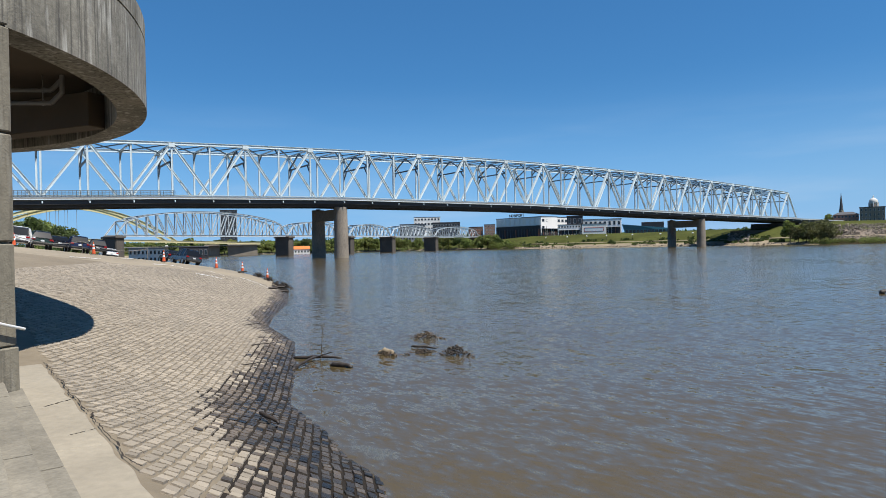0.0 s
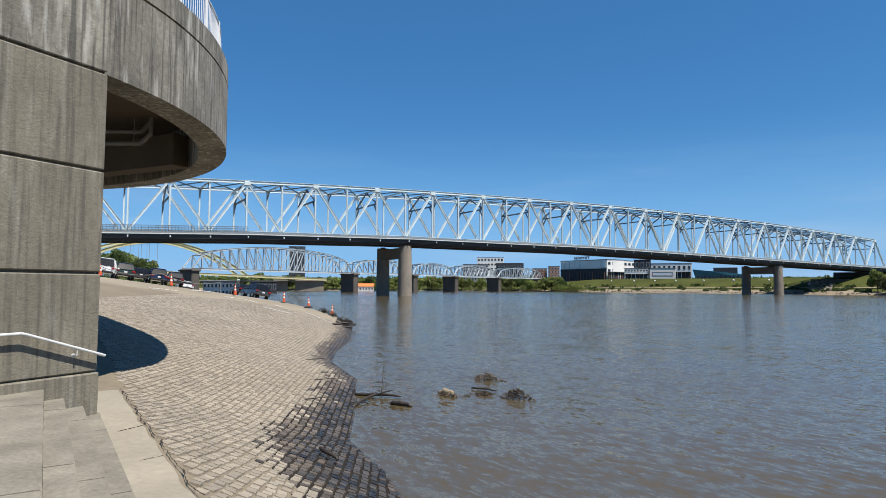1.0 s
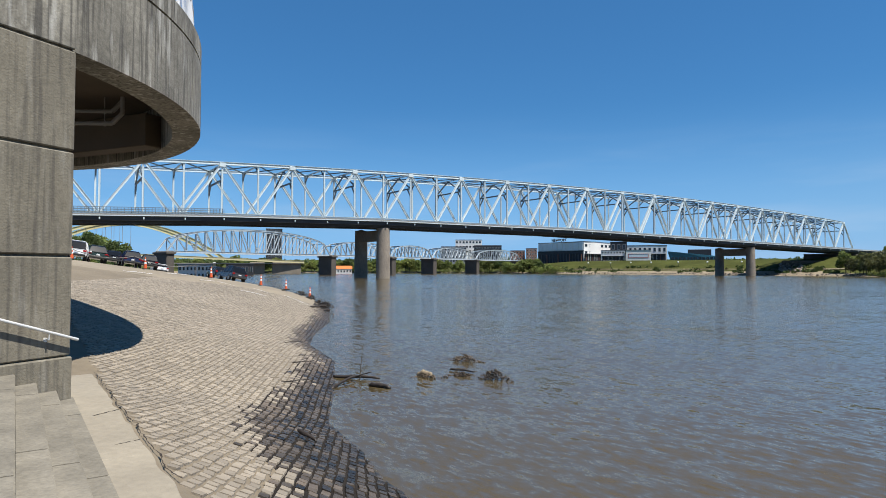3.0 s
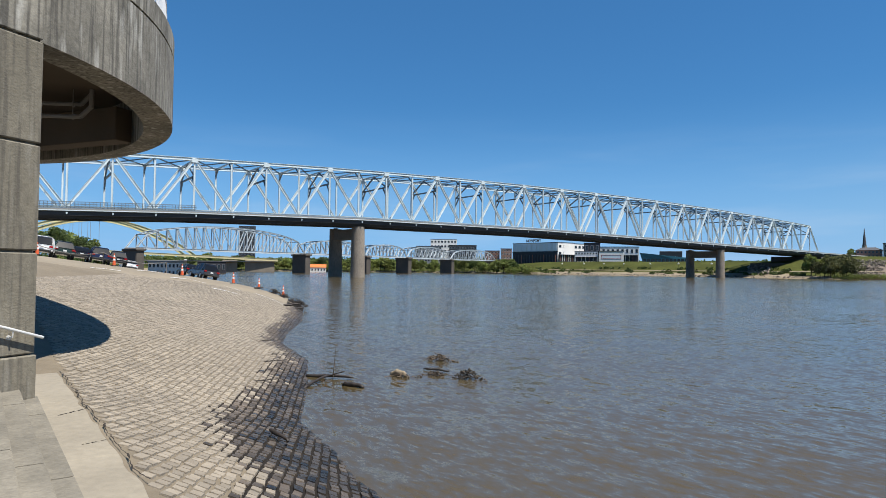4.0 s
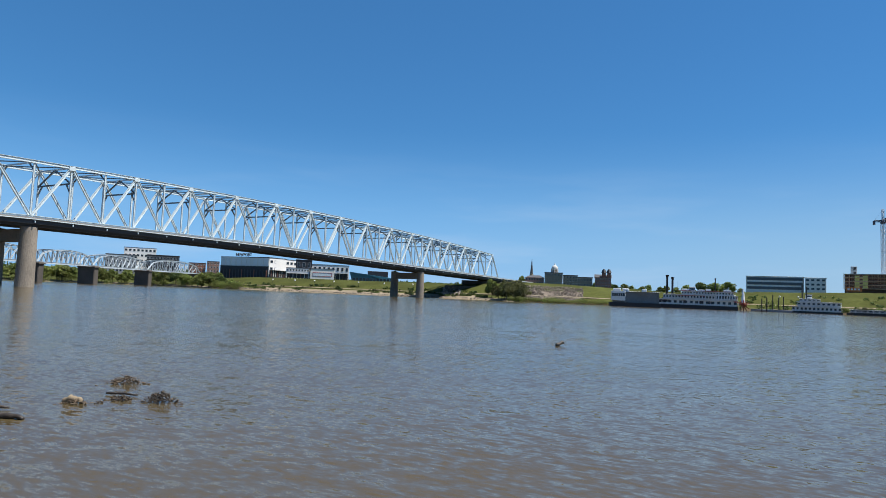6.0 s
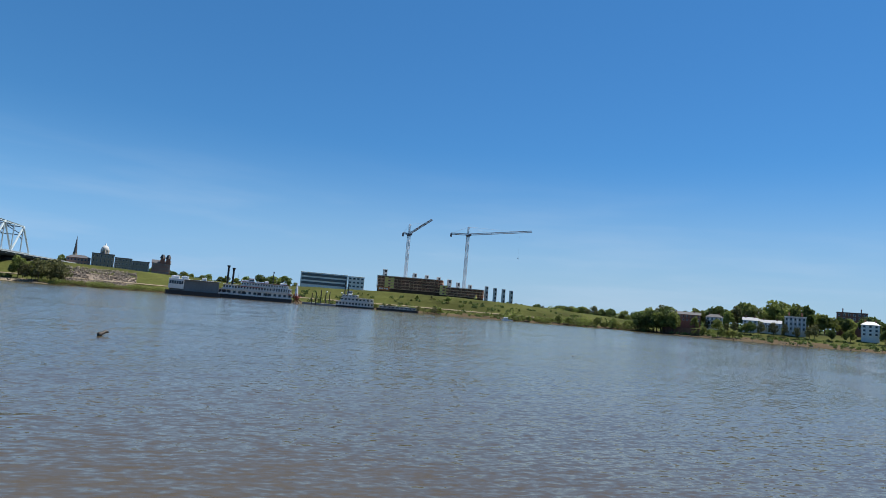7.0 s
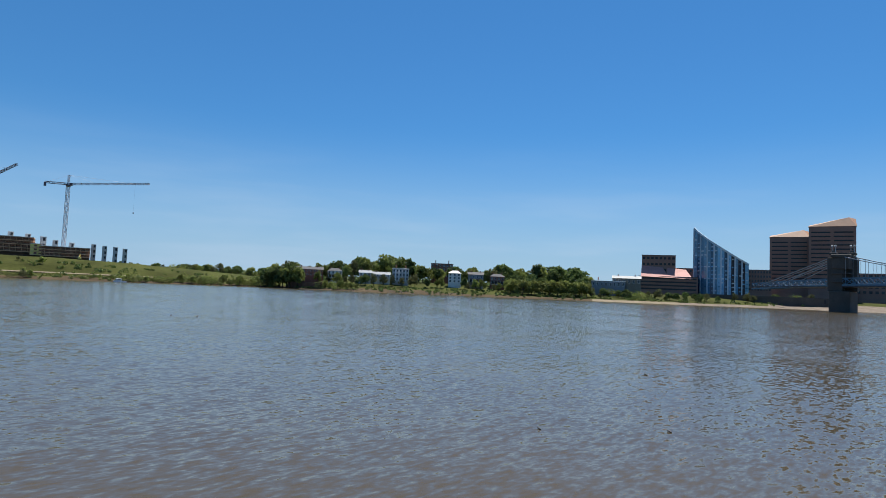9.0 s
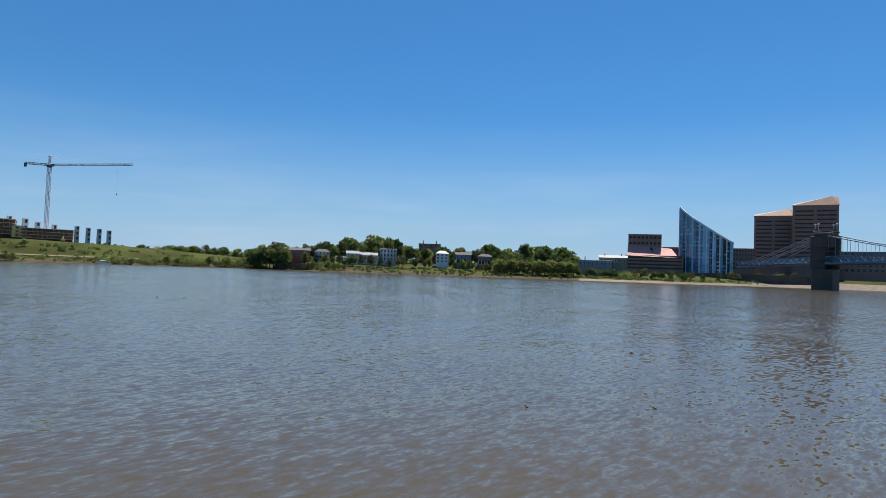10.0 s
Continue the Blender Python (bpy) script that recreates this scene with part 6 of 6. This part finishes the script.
# suspension bridge
sb = tagged(new("suspension_bridge"), "old suspension bridge with blue stiffening truss and stone tower", "bridge")
TX, TY = far(128.6, 520)
DZ = 17.3
for zz, w, dpt, z1 in ((-4, 20.0, 13.0, 14.5), (14.5, 15.5, 10.0, 38.0), (38.0, 17.0, 11.5, 40.2)):
    bm = bmesh.new()
    if zz == 14.5:
        for s in (-1, 1):
            box(bm, (TX, TY + s * 5.6, (zz + z1) / 2), (9.5, 4.6, z1 - zz), 38, 0.4)
        box(bm, (TX, TY, 34.5), (9.0, 14, 7.0), 38, 0.4)
    box(bm, (TX, TY, (zz + z1) / 2 if zz != 14.5 else 34), (dpt, w, z1 - zz if zz != 14.5 else 8), 38, 0.4)
    part("tower_block", bm, M_SANDST, sb, "dark sandstone tower")
for s in (-1, 1):
    bm = bmesh.new()
    box(bm, (TX + s * 3.4, TY + s * 4.4, 40.9), (4.6, 4.6, 1.6), 38, 0.3)
    tube(bm, (TX + s * 3.4, TY + s * 4.4, 41.7), (TX + s * 3.4, TY + s * 4.4, 43.2), 1.9, 1.2, n=8)
    part("turret", bm, M_SANDST, sb)
    for dx in (-1.6, 1.6):
        fx, fy = TX + s * 3.4 + dx, TY + s * 4.4
        bm = bmesh.new()
        tube(bm, (fx, fy, 41.5), (fx, fy, 47.2), 0.22, 0.12, n=6)
        bmesh.ops.create_uvsphere(bm, u_segments=8, v_segments=6, radius=0.75, matrix=pose(fx, fy, 46.4))
        part("finial", bm, M_CORE, sb, "pale ball finial")
for zc in (27.0, 21.0):
    bm = bmesh.new()
    box(bm, (TX, TY, zc), (10.4, 16.4, 0.7), 38, 0.1)
    part("string_course", bm, M_SANDST, sb)
for s in (-4.5, 4.5):
    n = 22
    xs = np.linspace(TX - 190, TX + 100, n * 2)
    for x0, x1 in zip(xs, xs[1:]):
        def deck_z(x):
            return DZ + 2.0 - 0.00012 * (x - TX + 60) ** 2
        a, b = Vector((x0, TY + s, deck_z(x0))), Vector((x1, TY + s, deck_z(x1)))
        beam("deck_chord", a, b, 0.7, 1.1, M_BLUESTEEL, sb)
        beam("top_chord", a + Vector((0, 0, 4.6)), b + Vector((0, 0, 4.6)), 0.5, 0.6, M_BLUESTEEL, sb)
        beam("brace", a, b + Vector((0, 0, 4.6)), 0.4, 0.4, M_BLUESTEEL, sb)
        beam("brace", a + Vector((0, 0, 4.6)), b, 0.4, 0.4, M_BLUESTEEL, sb)
        beam("post", a, a + Vector((0, 0, 4.6)), 0.4, 0.4, M_BLUESTEEL, sb, up=(0, 1, 0))
        # main cable and its hangers
        def cable(x):
            t = abs(x - TX)
            return 39.8 - (0.235 * t if x > TX else 0.235 * t - 0.00073 * t * t)
        ca, cb = Vector((x0, TY + s, cable(x0))), Vector((x1, TY + s, cable(x1)))
        if ca.z > a.z and cb.z > b.z:
            beam("cable", ca, cb, 0.55, 0.55, M_CABLE, sb)
            if x0 < TX:
                beam("hanger", ca, a, 0.16, 0.16, M_CABLE, sb, up=(0, 1, 0))
    for k, reach in enumerate((62, 80)):
        beam("stay", Vector((TX, TY + s, 38.5)), Vector((TX + reach, TY + s, DZ + 2)), 0.4, 0.4, M_CABLE, sb)
bm = bmesh.new()
box(bm, (TX - 45, TY, DZ + 0.6), (290, 9.5, 0.9))
part("deck", bm, M_GIRDER, sb)


# ---------------------------------------------------------------- on the landing: cones, cars, drift
M_CONE = mat("orange_plastic", (0.56, 0.091, 0.0245), 0.5, vary=0.08, scale=4)
M_BAND = mat("white_reflective_band", (0.688, 0.688, 0.688), 0.35, vary=0.05, scale=4)
M_RUBBER = mat("black_rubber", (0.014, 0.014, 0.014), 0.8, vary=0.15, scale=4)
M_ROPE = mat("rope", (0.154, 0.14, 0.126), 0.8, vary=0.1)
M_CARGLASS = mat("car_glass", (0.0084, 0.0098, 0.0126), 0.12, vary=0.0, spec=0.25)
M_ALLOY = mat("alloy_rim", (0.315, 0.322, 0.336), 0.35, 0.8, vary=0.05)
M_TAIL = mat("red_lamp", (0.28, 0.0084, 0.0084), 0.2, vary=0.05)
M_PLATE = mat("plate", (0.559, 0.568, 0.568), 0.4, vary=0.05)
CAR_PAINT = {n: mat(n + "_car_paint", c, 0.25, 0.0, vary=0.03, coat=0.3) for n, c in
             (("white", (0.72, 0.73, 0.74)), ("dark_green", (0.018, 0.035, 0.03)), ("black", (0.014, 0.014, 0.017)), ("dark_blue", (0.012, 0.018, 0.055)), ("charcoal", (0.04, 0.042, 0.048)))}


def traffic_cone(a, s, h=0.93):
    x, y = plan(a, s)
    t = thing("traffic_cone", "orange traffic cone with two white bands on the cobbles", "traffic cone", (x, y, bank_z(a, s) + 0.03), 0, "cones along the landing")
    bm = bmesh.new()
    box(bm, (0, 0, 0.025), (0.38, 0.38, 0.05), 0, 0.015)
    part("base", bm, M_RUBBER, t, "black rubber base")

    def rad(z):
        return 0.135 - 0.105 * z / h
    for z0, z1, m in ((0.05, 0.40, M_CONE), (0.40, 0.53, M_BAND), (0.53, 0.66, M_CONE), (0.66, 0.78, M_BAND), (0.78, h, M_CONE)):
        bm = bmesh.new()
        tube(bm, (0, 0, z0), (0, 0, z1), rad(z0) + (0.003 if m is M_BAND else 0), rad(z1) + (0.003 if m is M_BAND else 0), n=16)
        part("body" if m is M_CONE else "band", bm, m, t)
    return t


CONES = [3.4, 8.3, 13.2, 17.3, 19.5, 21.7]
for s in CONES:
    traffic_cone(52.8, s)


def car(label, a, s, heading, paint, h=1.72, length=4.7, width=1.88, category="suv"):
    """A parked estate car or SUV: body with wheel arches, glasshouse, wheels, lamps and bumpers."""
    x, y = plan(a, s)
    z = bank_z(a, s)
    t = thing("parked_car", label, category, (x, y, z), 0, "cars parked on the landing")
    # the ground falls towards the river
    e = 0.8
    fall = (bank_z(a, s + e) - bank_z(a, s - e)) / (2 * e)
    n = Vector((-SX.x * fall, -SX.y * fall, 1)).normalized()
    t.matrix_world = Matrix.Translation((x, y, z)) @ Vector((0, 0, 1)).rotation_difference(n).to_matrix().to_4x4() @ pose(0, 0, 0, 0, 0, heading)
    L2, W2 = length / 2, width / 2
    prof = [(-L2, 0.42), (-L2 - 0.04, 0.75), (-L2 + 0.02, 1.02), (-L2 + 0.12, 1.05), (L2 - 1.1, 1.02), (L2 - 0.15, 0.92), (L2, 0.72), (L2 - 0.02, 0.4)]
    bm = bmesh.new()
    lo = []
    for side in (-1, 1):
        lo.append([bm.verts.new((px, side * (W2 - (0.05 if pz > 0.95 else 0.0)), pz)) for px, pz in prof])
    k = len(prof)
    bm.faces.new(lo[0][::-1])
    bm.faces.new(lo[1])
    for i in range(k):
        bm.faces.new((lo[0][i], lo[0][(i + 1) % k], lo[1][(i + 1) % k], lo[1][i]))
    bmesh.ops.recalc_face_normals(bm, faces=bm.faces[:])
    bmesh.ops.bevel(bm, geom=bm.edges[:], offset=0.09, segments=3, affect="EDGES")
    part("body", bm, CAR_PAINT[paint], t, smooth=False)
    roof = [(-L2 + 0.1, 1.03), (-L2 + 0.5, h - 0.12), (-L2 + 0.95, h), (L2 - 2.35, h - 0.02), (L2 - 1.25, 1.02)]
    bm = bmesh.new()
    lo = [[bm.verts.new((px, side * (W2 - 0.06 - (0.24 if pz > 1.2 else 0)), pz)) for px, pz in roof] for side in (-1, 1)]
    k = len(roof)
    bm.faces.new(lo[0][::-1])
    bm.faces.new(lo[1])
    for i in range(k):
        bm.faces.new((lo[0][i], lo[0][(i + 1) % k], lo[1][(i + 1) % k], lo[1][i]))
    bmesh.ops.recalc_face_normals(bm, faces=bm.faces[:])
    bmesh.ops.bevel(bm, geom=bm.edges[:], offset=0.04, segments=2, affect="EDGES")
    part("glasshouse", bm, M_CARGLASS, t, "dark tinted glass")
    bm = bmesh.new()
    box(bm, (-0.55, 0, h + 0.005), (length * 0.40, width - 0.66, 0.06), 0, 0.03)
    part("roof_panel", bm, CAR_PAINT[paint], t)
    for px in (-L2 + 0.95, -0.25, L2 - 1.75):
        for side in (-1, 1):
            bm = bmesh.new()
            tube(bm, (px, side * (W2 - 0.07), 1.0), (px - 0.12, side * (W2 - 0.29), h - 0.03), 0.045, n=6)
            part("pillar", bm, CAR_PAINT[paint], t)
    for px in (-L2 + 0.85, L2 - 0.95):
        for side in (-1, 1):
            bm = bmesh.new()
            tube(bm, (px, side * (W2 - 0.2), 0.35), (px, side * (W2 + 0.015), 0.35), 0.35, n=20)
            w = part("wheel", bm, M_RUBBER, t, "black tyre")
            bm = bmesh.new()
            tube(bm, (px, side * (W2 - 0.02), 0.35), (px, side * (W2 + 0.025), 0.35), 0.22, n=14)
            part("rim", bm, M_ALLOY, w)
    for side in (-1, 1):
        bm = bmesh.new()
        box(bm, (-L2 - 0.01, side * (W2 - 0.2), 0.9), (0.1, 0.3, 0.17), 0, 0.03)
        part("tail_lamp", bm, M_TAIL, t, "red tail lamp")
        bm = bmesh.new()
        box(bm, (L2 - 0.06, side * (W2 - 0.25), 0.76), (0.14, 0.36, 0.13), 0, 0.03)
        part("headlamp", bm, M_PLATE, t)
        bm = bmesh.new()
        box(bm, (L2 - 1.6, side * (W2 + 0.1), 1.06), (0.14, 0.2, 0.14), 0, 0.04)
        part("mirror", bm, CAR_PAINT[paint], t)
    bm = bmesh.new()
    box(bm, (-L2 - 0.04, 0, 0.5), (0.14, width - 0.25, 0.2), 0, 0.05)
    part("bumper", bm, M_RUBBER, t)
    bm = bmesh.new()
    box(bm, (-L2 - 0.055, 0, 0.78), (0.03, 0.32, 0.16), 0, 0.01)
    part("rear_plate", bm, M_PLATE, t)
    return t


def at_az(az, a):
    """Where a sight line at an azimuth crosses a line across the landing."""
    dx, dy = math.sin(radians(az)), math.cos(radians(az))
    r = a / (AX.x * dx + AX.y * dy)
    return r * (SX.x * dx + SX.y * dy)


car("white four-wheel drive parked on the cobbled landing", 72, at_az(-34.0, 72), 120, "white", 1.85)
car("dark green SUV parked on the landing behind ropes", 75, at_az(-32.8, 75), 129, "dark_green", 1.75)
car("black hatchback parked between larger cars", 80, at_az(-31.6, 80), 127, "black", 1.55)
car("dark blue SUV parked on the landing", 77, at_az(-30.3, 77), 127, "dark_blue", 1.72)
car("black SUV parked beside a blue one", 81, at_az(-28.95, 81), 122, "black", 1.7)
car("white saloon parked low on the landing", 104, at_az(-28.1, 104), 128, "white", 1.45, category="car")
car("charcoal SUV parked low on the landing, tail to the river", 75, at_az(-22.4, 75), 134, "charcoal", 1.76)
car("black saloon parked beside the charcoal SUV", 80, at_az(-23.5, 80), 126, "black", 1.5, category="car")

# ropes from car row to cone row
rope = thing("rope_barrier", "thin slack rope strung between cones on the landing", "rope")
for s0, s1 in zip(CONES, CONES[1:]):
    if s1 > 14:
        break
    bm = bmesh.new()
    p, q = Vector((*plan(58, s0), bank_z(58, s0) + 0.95)), Vector((*plan(58, s1), bank_z(58, s1) + 0.95))
    pts = [p.lerp(q, i / 8) - Vector((0, 0, 0.45 * (1 - (i / 4 - 1) ** 2))) for i in range(9)]
    for u, v in zip(pts, pts[1:]):
        tube(bm, u, v, 0.03, n=5)
    part("rope", bm, M_ROPE, rope)
    for w in (p, q):
        bm = bmesh.new()
        tube(bm, w - Vector((0, 0, 1.2)), w, 0.035, n=6)
        part("stake", bm, M_ROPE, rope)

# worn white paint strokes on the landing
for a0, s0, a1, s1 in ((51, 9.5, 52.5, 11.4), (48.5, 11.3, 49.2, 12.6), (49.5, 12.8, 47.5, 13.6), (48, 15.0, 46, 15.6), (46.5, 17.0, 44.2, 18.2), (44.5, 13.2, 43.2, 14.6), (47, 6, 48, 8), (54, 6.0, 54.4, 8.6)):
    bm = bmesh.new()
    prev = None
    for i in range(9):
        f = i / 8
        a_, s_ = a0 + (a1 - a0) * f + 0.25 * math.sin(math.pi * f), s0 + (s1 - s0) * f
        row = []
        for w in (-0.10, 0.10):
            x, y = plan(a_ + w, s_)
            row.append(bm.verts.new((x, y, bank_z(a_ + w, s_) + 0.05)))
        if prev:
            bm.faces.new((prev[0], row[0], row[1], prev[1]))
        prev = row
    bmesh.ops.recalc_face_normals(bm, faces=bm.faces[:])
    o = mesh_ob("paint_stroke", bm, M_BAND, bank)

# park trees behind the cars
for az, d, top, k in ((-36, 190, 2.9, 1), (-34.4, 205, 2.8, 0), (-33.1, 200, 3.2, 1), (-32.2, 215, 2.9, 0), (-31.3, 210, 2.5, 1), (-30.7, 225, 2.3, 0), (-38, 200, 3.2, 1)):
    x, y = far(az, d)
    plant(k, az, d, 5.4, el_z(top, d) - 5.4, rng, 1.05)

# drift wood and weed in the shallows
M_DRIFT = mat("wet_drift_wood", (0.026, 0.019, 0.014), 0.6, vary=0.3, scale=4, bump=0.6, bump_scale=30)
M_PALEWOOD = mat("bleached_drift_wood", (0.189, 0.147, 0.0945), 0.8, vary=0.25, scale=5, bump=0.4, bump_scale=30)
M_WEED = mat("dead_reed_tangle", (0.062, 0.043, 0.026), 0.85, vary=0.3, scale=5, island=0.5)


def log(name, label, p, q, r, material, n=7, bend=0.12, seed=0, r1=None):
    """A knotty tapering stem as one swept surface."""
    rg = np.random.default_rng(seed)
    p, q = Vector(p), Vector(q)
    ax = (q - p).normalized()
    side = ax.cross(Vector((0, 0, 1))).normalized()
    up = side.cross(ax)
    n, m = n + 3, 9
    bm = bmesh.new()
    rings = []
    for i in range(n + 1):
        f = i / n
        c = p.lerp(q, f) + side * rg.normal() * bend * r * 1.2 + up * (rg.normal() * bend * r * 1.2 + r * 0.4 * math.sin(math.pi * f))
        k = (r + ((r1 or r * 0.7) - r) * f) * (1 + rg.normal() * 0.10) * (0.7 if i in (0, n) else 1)
        rings.append([bm.verts.new(c + (side * math.cos(t) + up * math.sin(t)) * k * (1 + rg.normal() * 0.06)) for t in np.linspace(0, 2 * math.pi, m, endpoint=False)])
    for u, v in zip(rings, rings[1:]):
        for t in range(m):
            bm.faces.new((u[t], u[(t + 1) % m], v[(t + 1) % m], v[t]))
    bm.faces.new(rings[0][::-1])
    bm.faces.new(rings[-1])
    bmesh.ops.recalc_face_normals(bm, faces=bm.faces[:])
    return tagged(mesh_ob(name, bm, material, smooth=True), label, "driftwood")


def tangle(label, x, y, w, h, n, seed, material):
    """A heap of broken reeds and twigs lying in the water."""
    rg = np.random.default_rng(seed)
    bm = bmesh.new()
    for _ in range(n):
        c = Vector((x + rg.normal() * w * 0.33, y + rg.normal() * w * 0.22, 0))
        c.z = h * rg.random() * max(0.1, 1 - ((c.x - x) / w) ** 2 * 3)
        d = Vector((rg.normal(), rg.normal(), rg.normal() * 0.45)).normalized() * (0.10 + 0.2 * rg.random()) * min(1.0, w * 1.2)
        tube(bm, c - d / 2 + Vector((0, 0, -0.02)), c + d / 2, 0.014 + 0.018 * rg.random(), 0.006, n=5)
    return tagged(mesh_ob("reed_tangle", bm, material), label, "driftwood")


log("drift_log", "dark wet driftwood branch grounded in the shallows", (-4.9, 20.3, 0.03), (-3.3, 19.9, 0.08), 0.06, M_DRIFT, seed=1)
log("drift_branch", "forked driftwood branch in the shallows", (-4.5, 18.3, 0.0), (-4.1, 19.9, 0.15), 0.05, M_DRIFT, seed=2)
log("drift_twig", "thin bare twig standing out of the water", (-3.95, 19.9, 0.0), (-3.8, 19.6, 1.15), 0.018, M_PALEWOOD, seed=3, r1=0.006)
log("drift_twig", "thin forked twig lying over a branch", (-4.2, 19.6, 0.1), (-3.5, 19.5, 0.32), 0.025, M_DRIFT, seed=4)
log("drift_log", "short black log awash near the bank", (-3.45, 18.9, 0.02), (-2.75, 18.5, 0.04), 0.085, M_DRIFT, seed=5)
log("drift_log", "short dark log lying on wet setts", (-3.45, 11.6, bank_z(11.2, 4.4) + 0.1), (-3.0, 11.2, bank_z(10.7, 4.5) + 0.08), 0.045, M_DRIFT, seed=6)
log("bleached_log", "pale bleached stump among reeds in the water", (-2.2, 20.9, 0.03), (-1.7, 20.6, 0.08), 0.11, M_PALEWOOD, seed=7)
log("drift_log", "long thin stick floating between reed heaps", (-1.2, 22.0, 0.05), (-0.3, 21.4, 0.06), 0.04, M_DRIFT, seed=8)
log("drift_snag", "dark snag sticking up out of the river", (26.9, 38.7, 0.02), (27.7, 38.9, 0.26), 0.14, M_DRIFT, seed=9)
tangle("heap of brown reeds awash in the shallows", -0.75, 24.3, 0.95, 0.26, 80, 1, M_WEED)
tangle("heap of brown reeds awash in the shallows", -0.75, 20.9, 0.62, 0.15, 50, 2, M_WEED)
tangle("upright tangle of reeds and roots in the water", 0.35, 20.3, 0.75, 0.34, 90, 3, M_WEED)
tangle("low reeds round a bleached stump", -1.9, 20.6, 0.6, 0.10, 36, 4, M_WEED)
tangle("small dark reed clump in the water", -1.3, 20.5, 0.25, 0.1, 12, 5, M_WEED)
tangle("twigs and reeds stranded on the wet setts", -4.35, 18.6, 0.5, 0.15, 14, 6, M_DRIFT)
for i, (a, s, w) in enumerate(((51.4, 21.2, 0.9), (50.2, 21.6, 1.1), (49.0, 21.4, 1.4), (52.2, 20.6, 0.9), (51.0, 22.4, 1.0))):
    x, y = plan(a, s)
    o = tangle("dark heap of drift debris stranded by the cones", x, y, w, w * 0.4, 130, 60 + i, M_DRIFT)
    o.location.z = bank_z(a, s) + 0.02
for i, (az, d) in enumerate(((72.95, 67.5), (93, 110), (114.2, 31), (105.3, 16.9), (116.2, 18.1), (75.0, 66.7))):
    x, y = far(az, d)
    log("floating_stick", "small dark stick floating on the river", (x - 0.08 * d / 20, y, 0.0), (x + 0.1 * d / 20, y + 0.05, 0.03), 0.012 + 0.0006 * d, M_DRIFT, n=4, seed=20 + i)
for i, (a, s) in enumerate(((48.5, 21.0), (50.2, 21.8), (46.3, 20.3), (44, 18.4), (52, 19.2), (24.6, 9.4), (16.6, 6.4), (19.8, 7.9))):
    x, y = plan(a, s)
    z = bank_z(a, s)
    log("drift_stick", "dark stick stranded at the river's edge", (x - 0.35, y - 0.1, z + 0.1), (x + 0.35, y + 0.15, z + 0.14), 0.018 if a < 30 else 0.09, M_DRIFT, n=5, seed=40 + i)

# ---------------------------------------------------------------- stone setts of the landing
CD = Vector((math.sin(radians(-11)), math.cos(radians(-11))))
CN = Vector((CD.y, -CD.x))
SETT_Q, SETT_L = 0.155, 0.20


def sett_verts(c, lx, ly, h, twist, tilt):
    """Eight corners of a worn sett: a narrower top over a wider foot."""
    out = []
    co, si = math.cos(twist), math.sin(twist)
    for zz, k in ((-0.05, 1.0), (h, 0.92)):
        for sx, sy in ((-1, -1), (1, -1), (1, 1), (-1, 1)):
            u, v = sx * lx / 2 * k, sy * ly / 2 * k
            u, v = u * co - v * si, u * si + v * co
            p = CN * u + CD * v
            a_, s_ = c.dot(AX) + p.dot(AX), c.dot(SX) + p.dot(SX)
            out.append((c.x + p.x, c.y + p.y, bank_z(a_, s_) + zz + (u * tilt if zz > 0 else 0)))
    return out


FACES = ((4, 5, 6, 7), (0, 1, 5, 4), (1, 2, 6, 5), (2, 3, 7, 6), (3, 0, 4, 7))
rs = np.random.default_rng(21)
near_dry, near_damp, near_wet, far_v, far_f, far_m = [], [], [], [], [], []
for iq in range(-95, 310):
    q = iq * SETT_Q
    if q < -14:
        continue
    shift = rs.random()
    y = 3.0
    while y < 66:
        ln = SETT_L * (0.8 + 0.5 * rs.random()) * (1 if y < 34 else 1.25)
        c = CN * (q + rs.normal() * 0.008) + CD * (y + shift * 0.2)
        y += ln
        a, s = c.dot(AX), c.dot(SX)
        if not (4.0 < a < 47 + 1.5 * noise.noise((c.x * 0.3, c.y * 0.3, 0)) and S_APRON + 0.12 < s < water_s(a) + 0.25):
            continue
        v = sett_verts(c, SETT_Q * ((0.72 if a < 20 else 0.8) + 0.1 * rs.random()), ln * (0.82 + 0.08 * rs.random()), 0.003 + 0.011 * rs.random(), rs.normal() * 0.06, rs.normal() * 0.04)
        wn = wetness(a, s) + rs.normal() * 0.22
        wet = 2 if wn > 0.6 else 1 if wn > 0.02 else 0
        if a < 13.2 and s > 1.6 and len(near_dry) + len(near_damp) + len(near_wet) < 290 and (a > 7.5):
            (near_dry, near_damp, near_wet)[wet].append(v)
        else:
            b = len(far_v)
            far_v += v
            far_f += [tuple(b + i for i in f) for f in FACES]
            far_m += [wet] * 5
for vs, m in ((near_dry, M_SETT), (near_damp, M_SETT_DAMP), (near_wet, M_SETT_WET)):
    for v in vs:
        me = bpy.data.meshes.new("sett")
        me.from_pydata(v, [], FACES)
        me.materials.append(m)
        o = new("sett", me)
        o.parent = bank
me = bpy.data.meshes.new("setts")
me.from_pydata(far_v, [], far_f)
me.materials.append(M_SETT)
me.materials.append(M_SETT_DAMP)
me.materials.append(M_SETT_WET)
me.polygons.foreach_set("material_index", far_m)
me.update()
o = new("setts", me)
o.parent = bank
o["kind"] = "stuff"
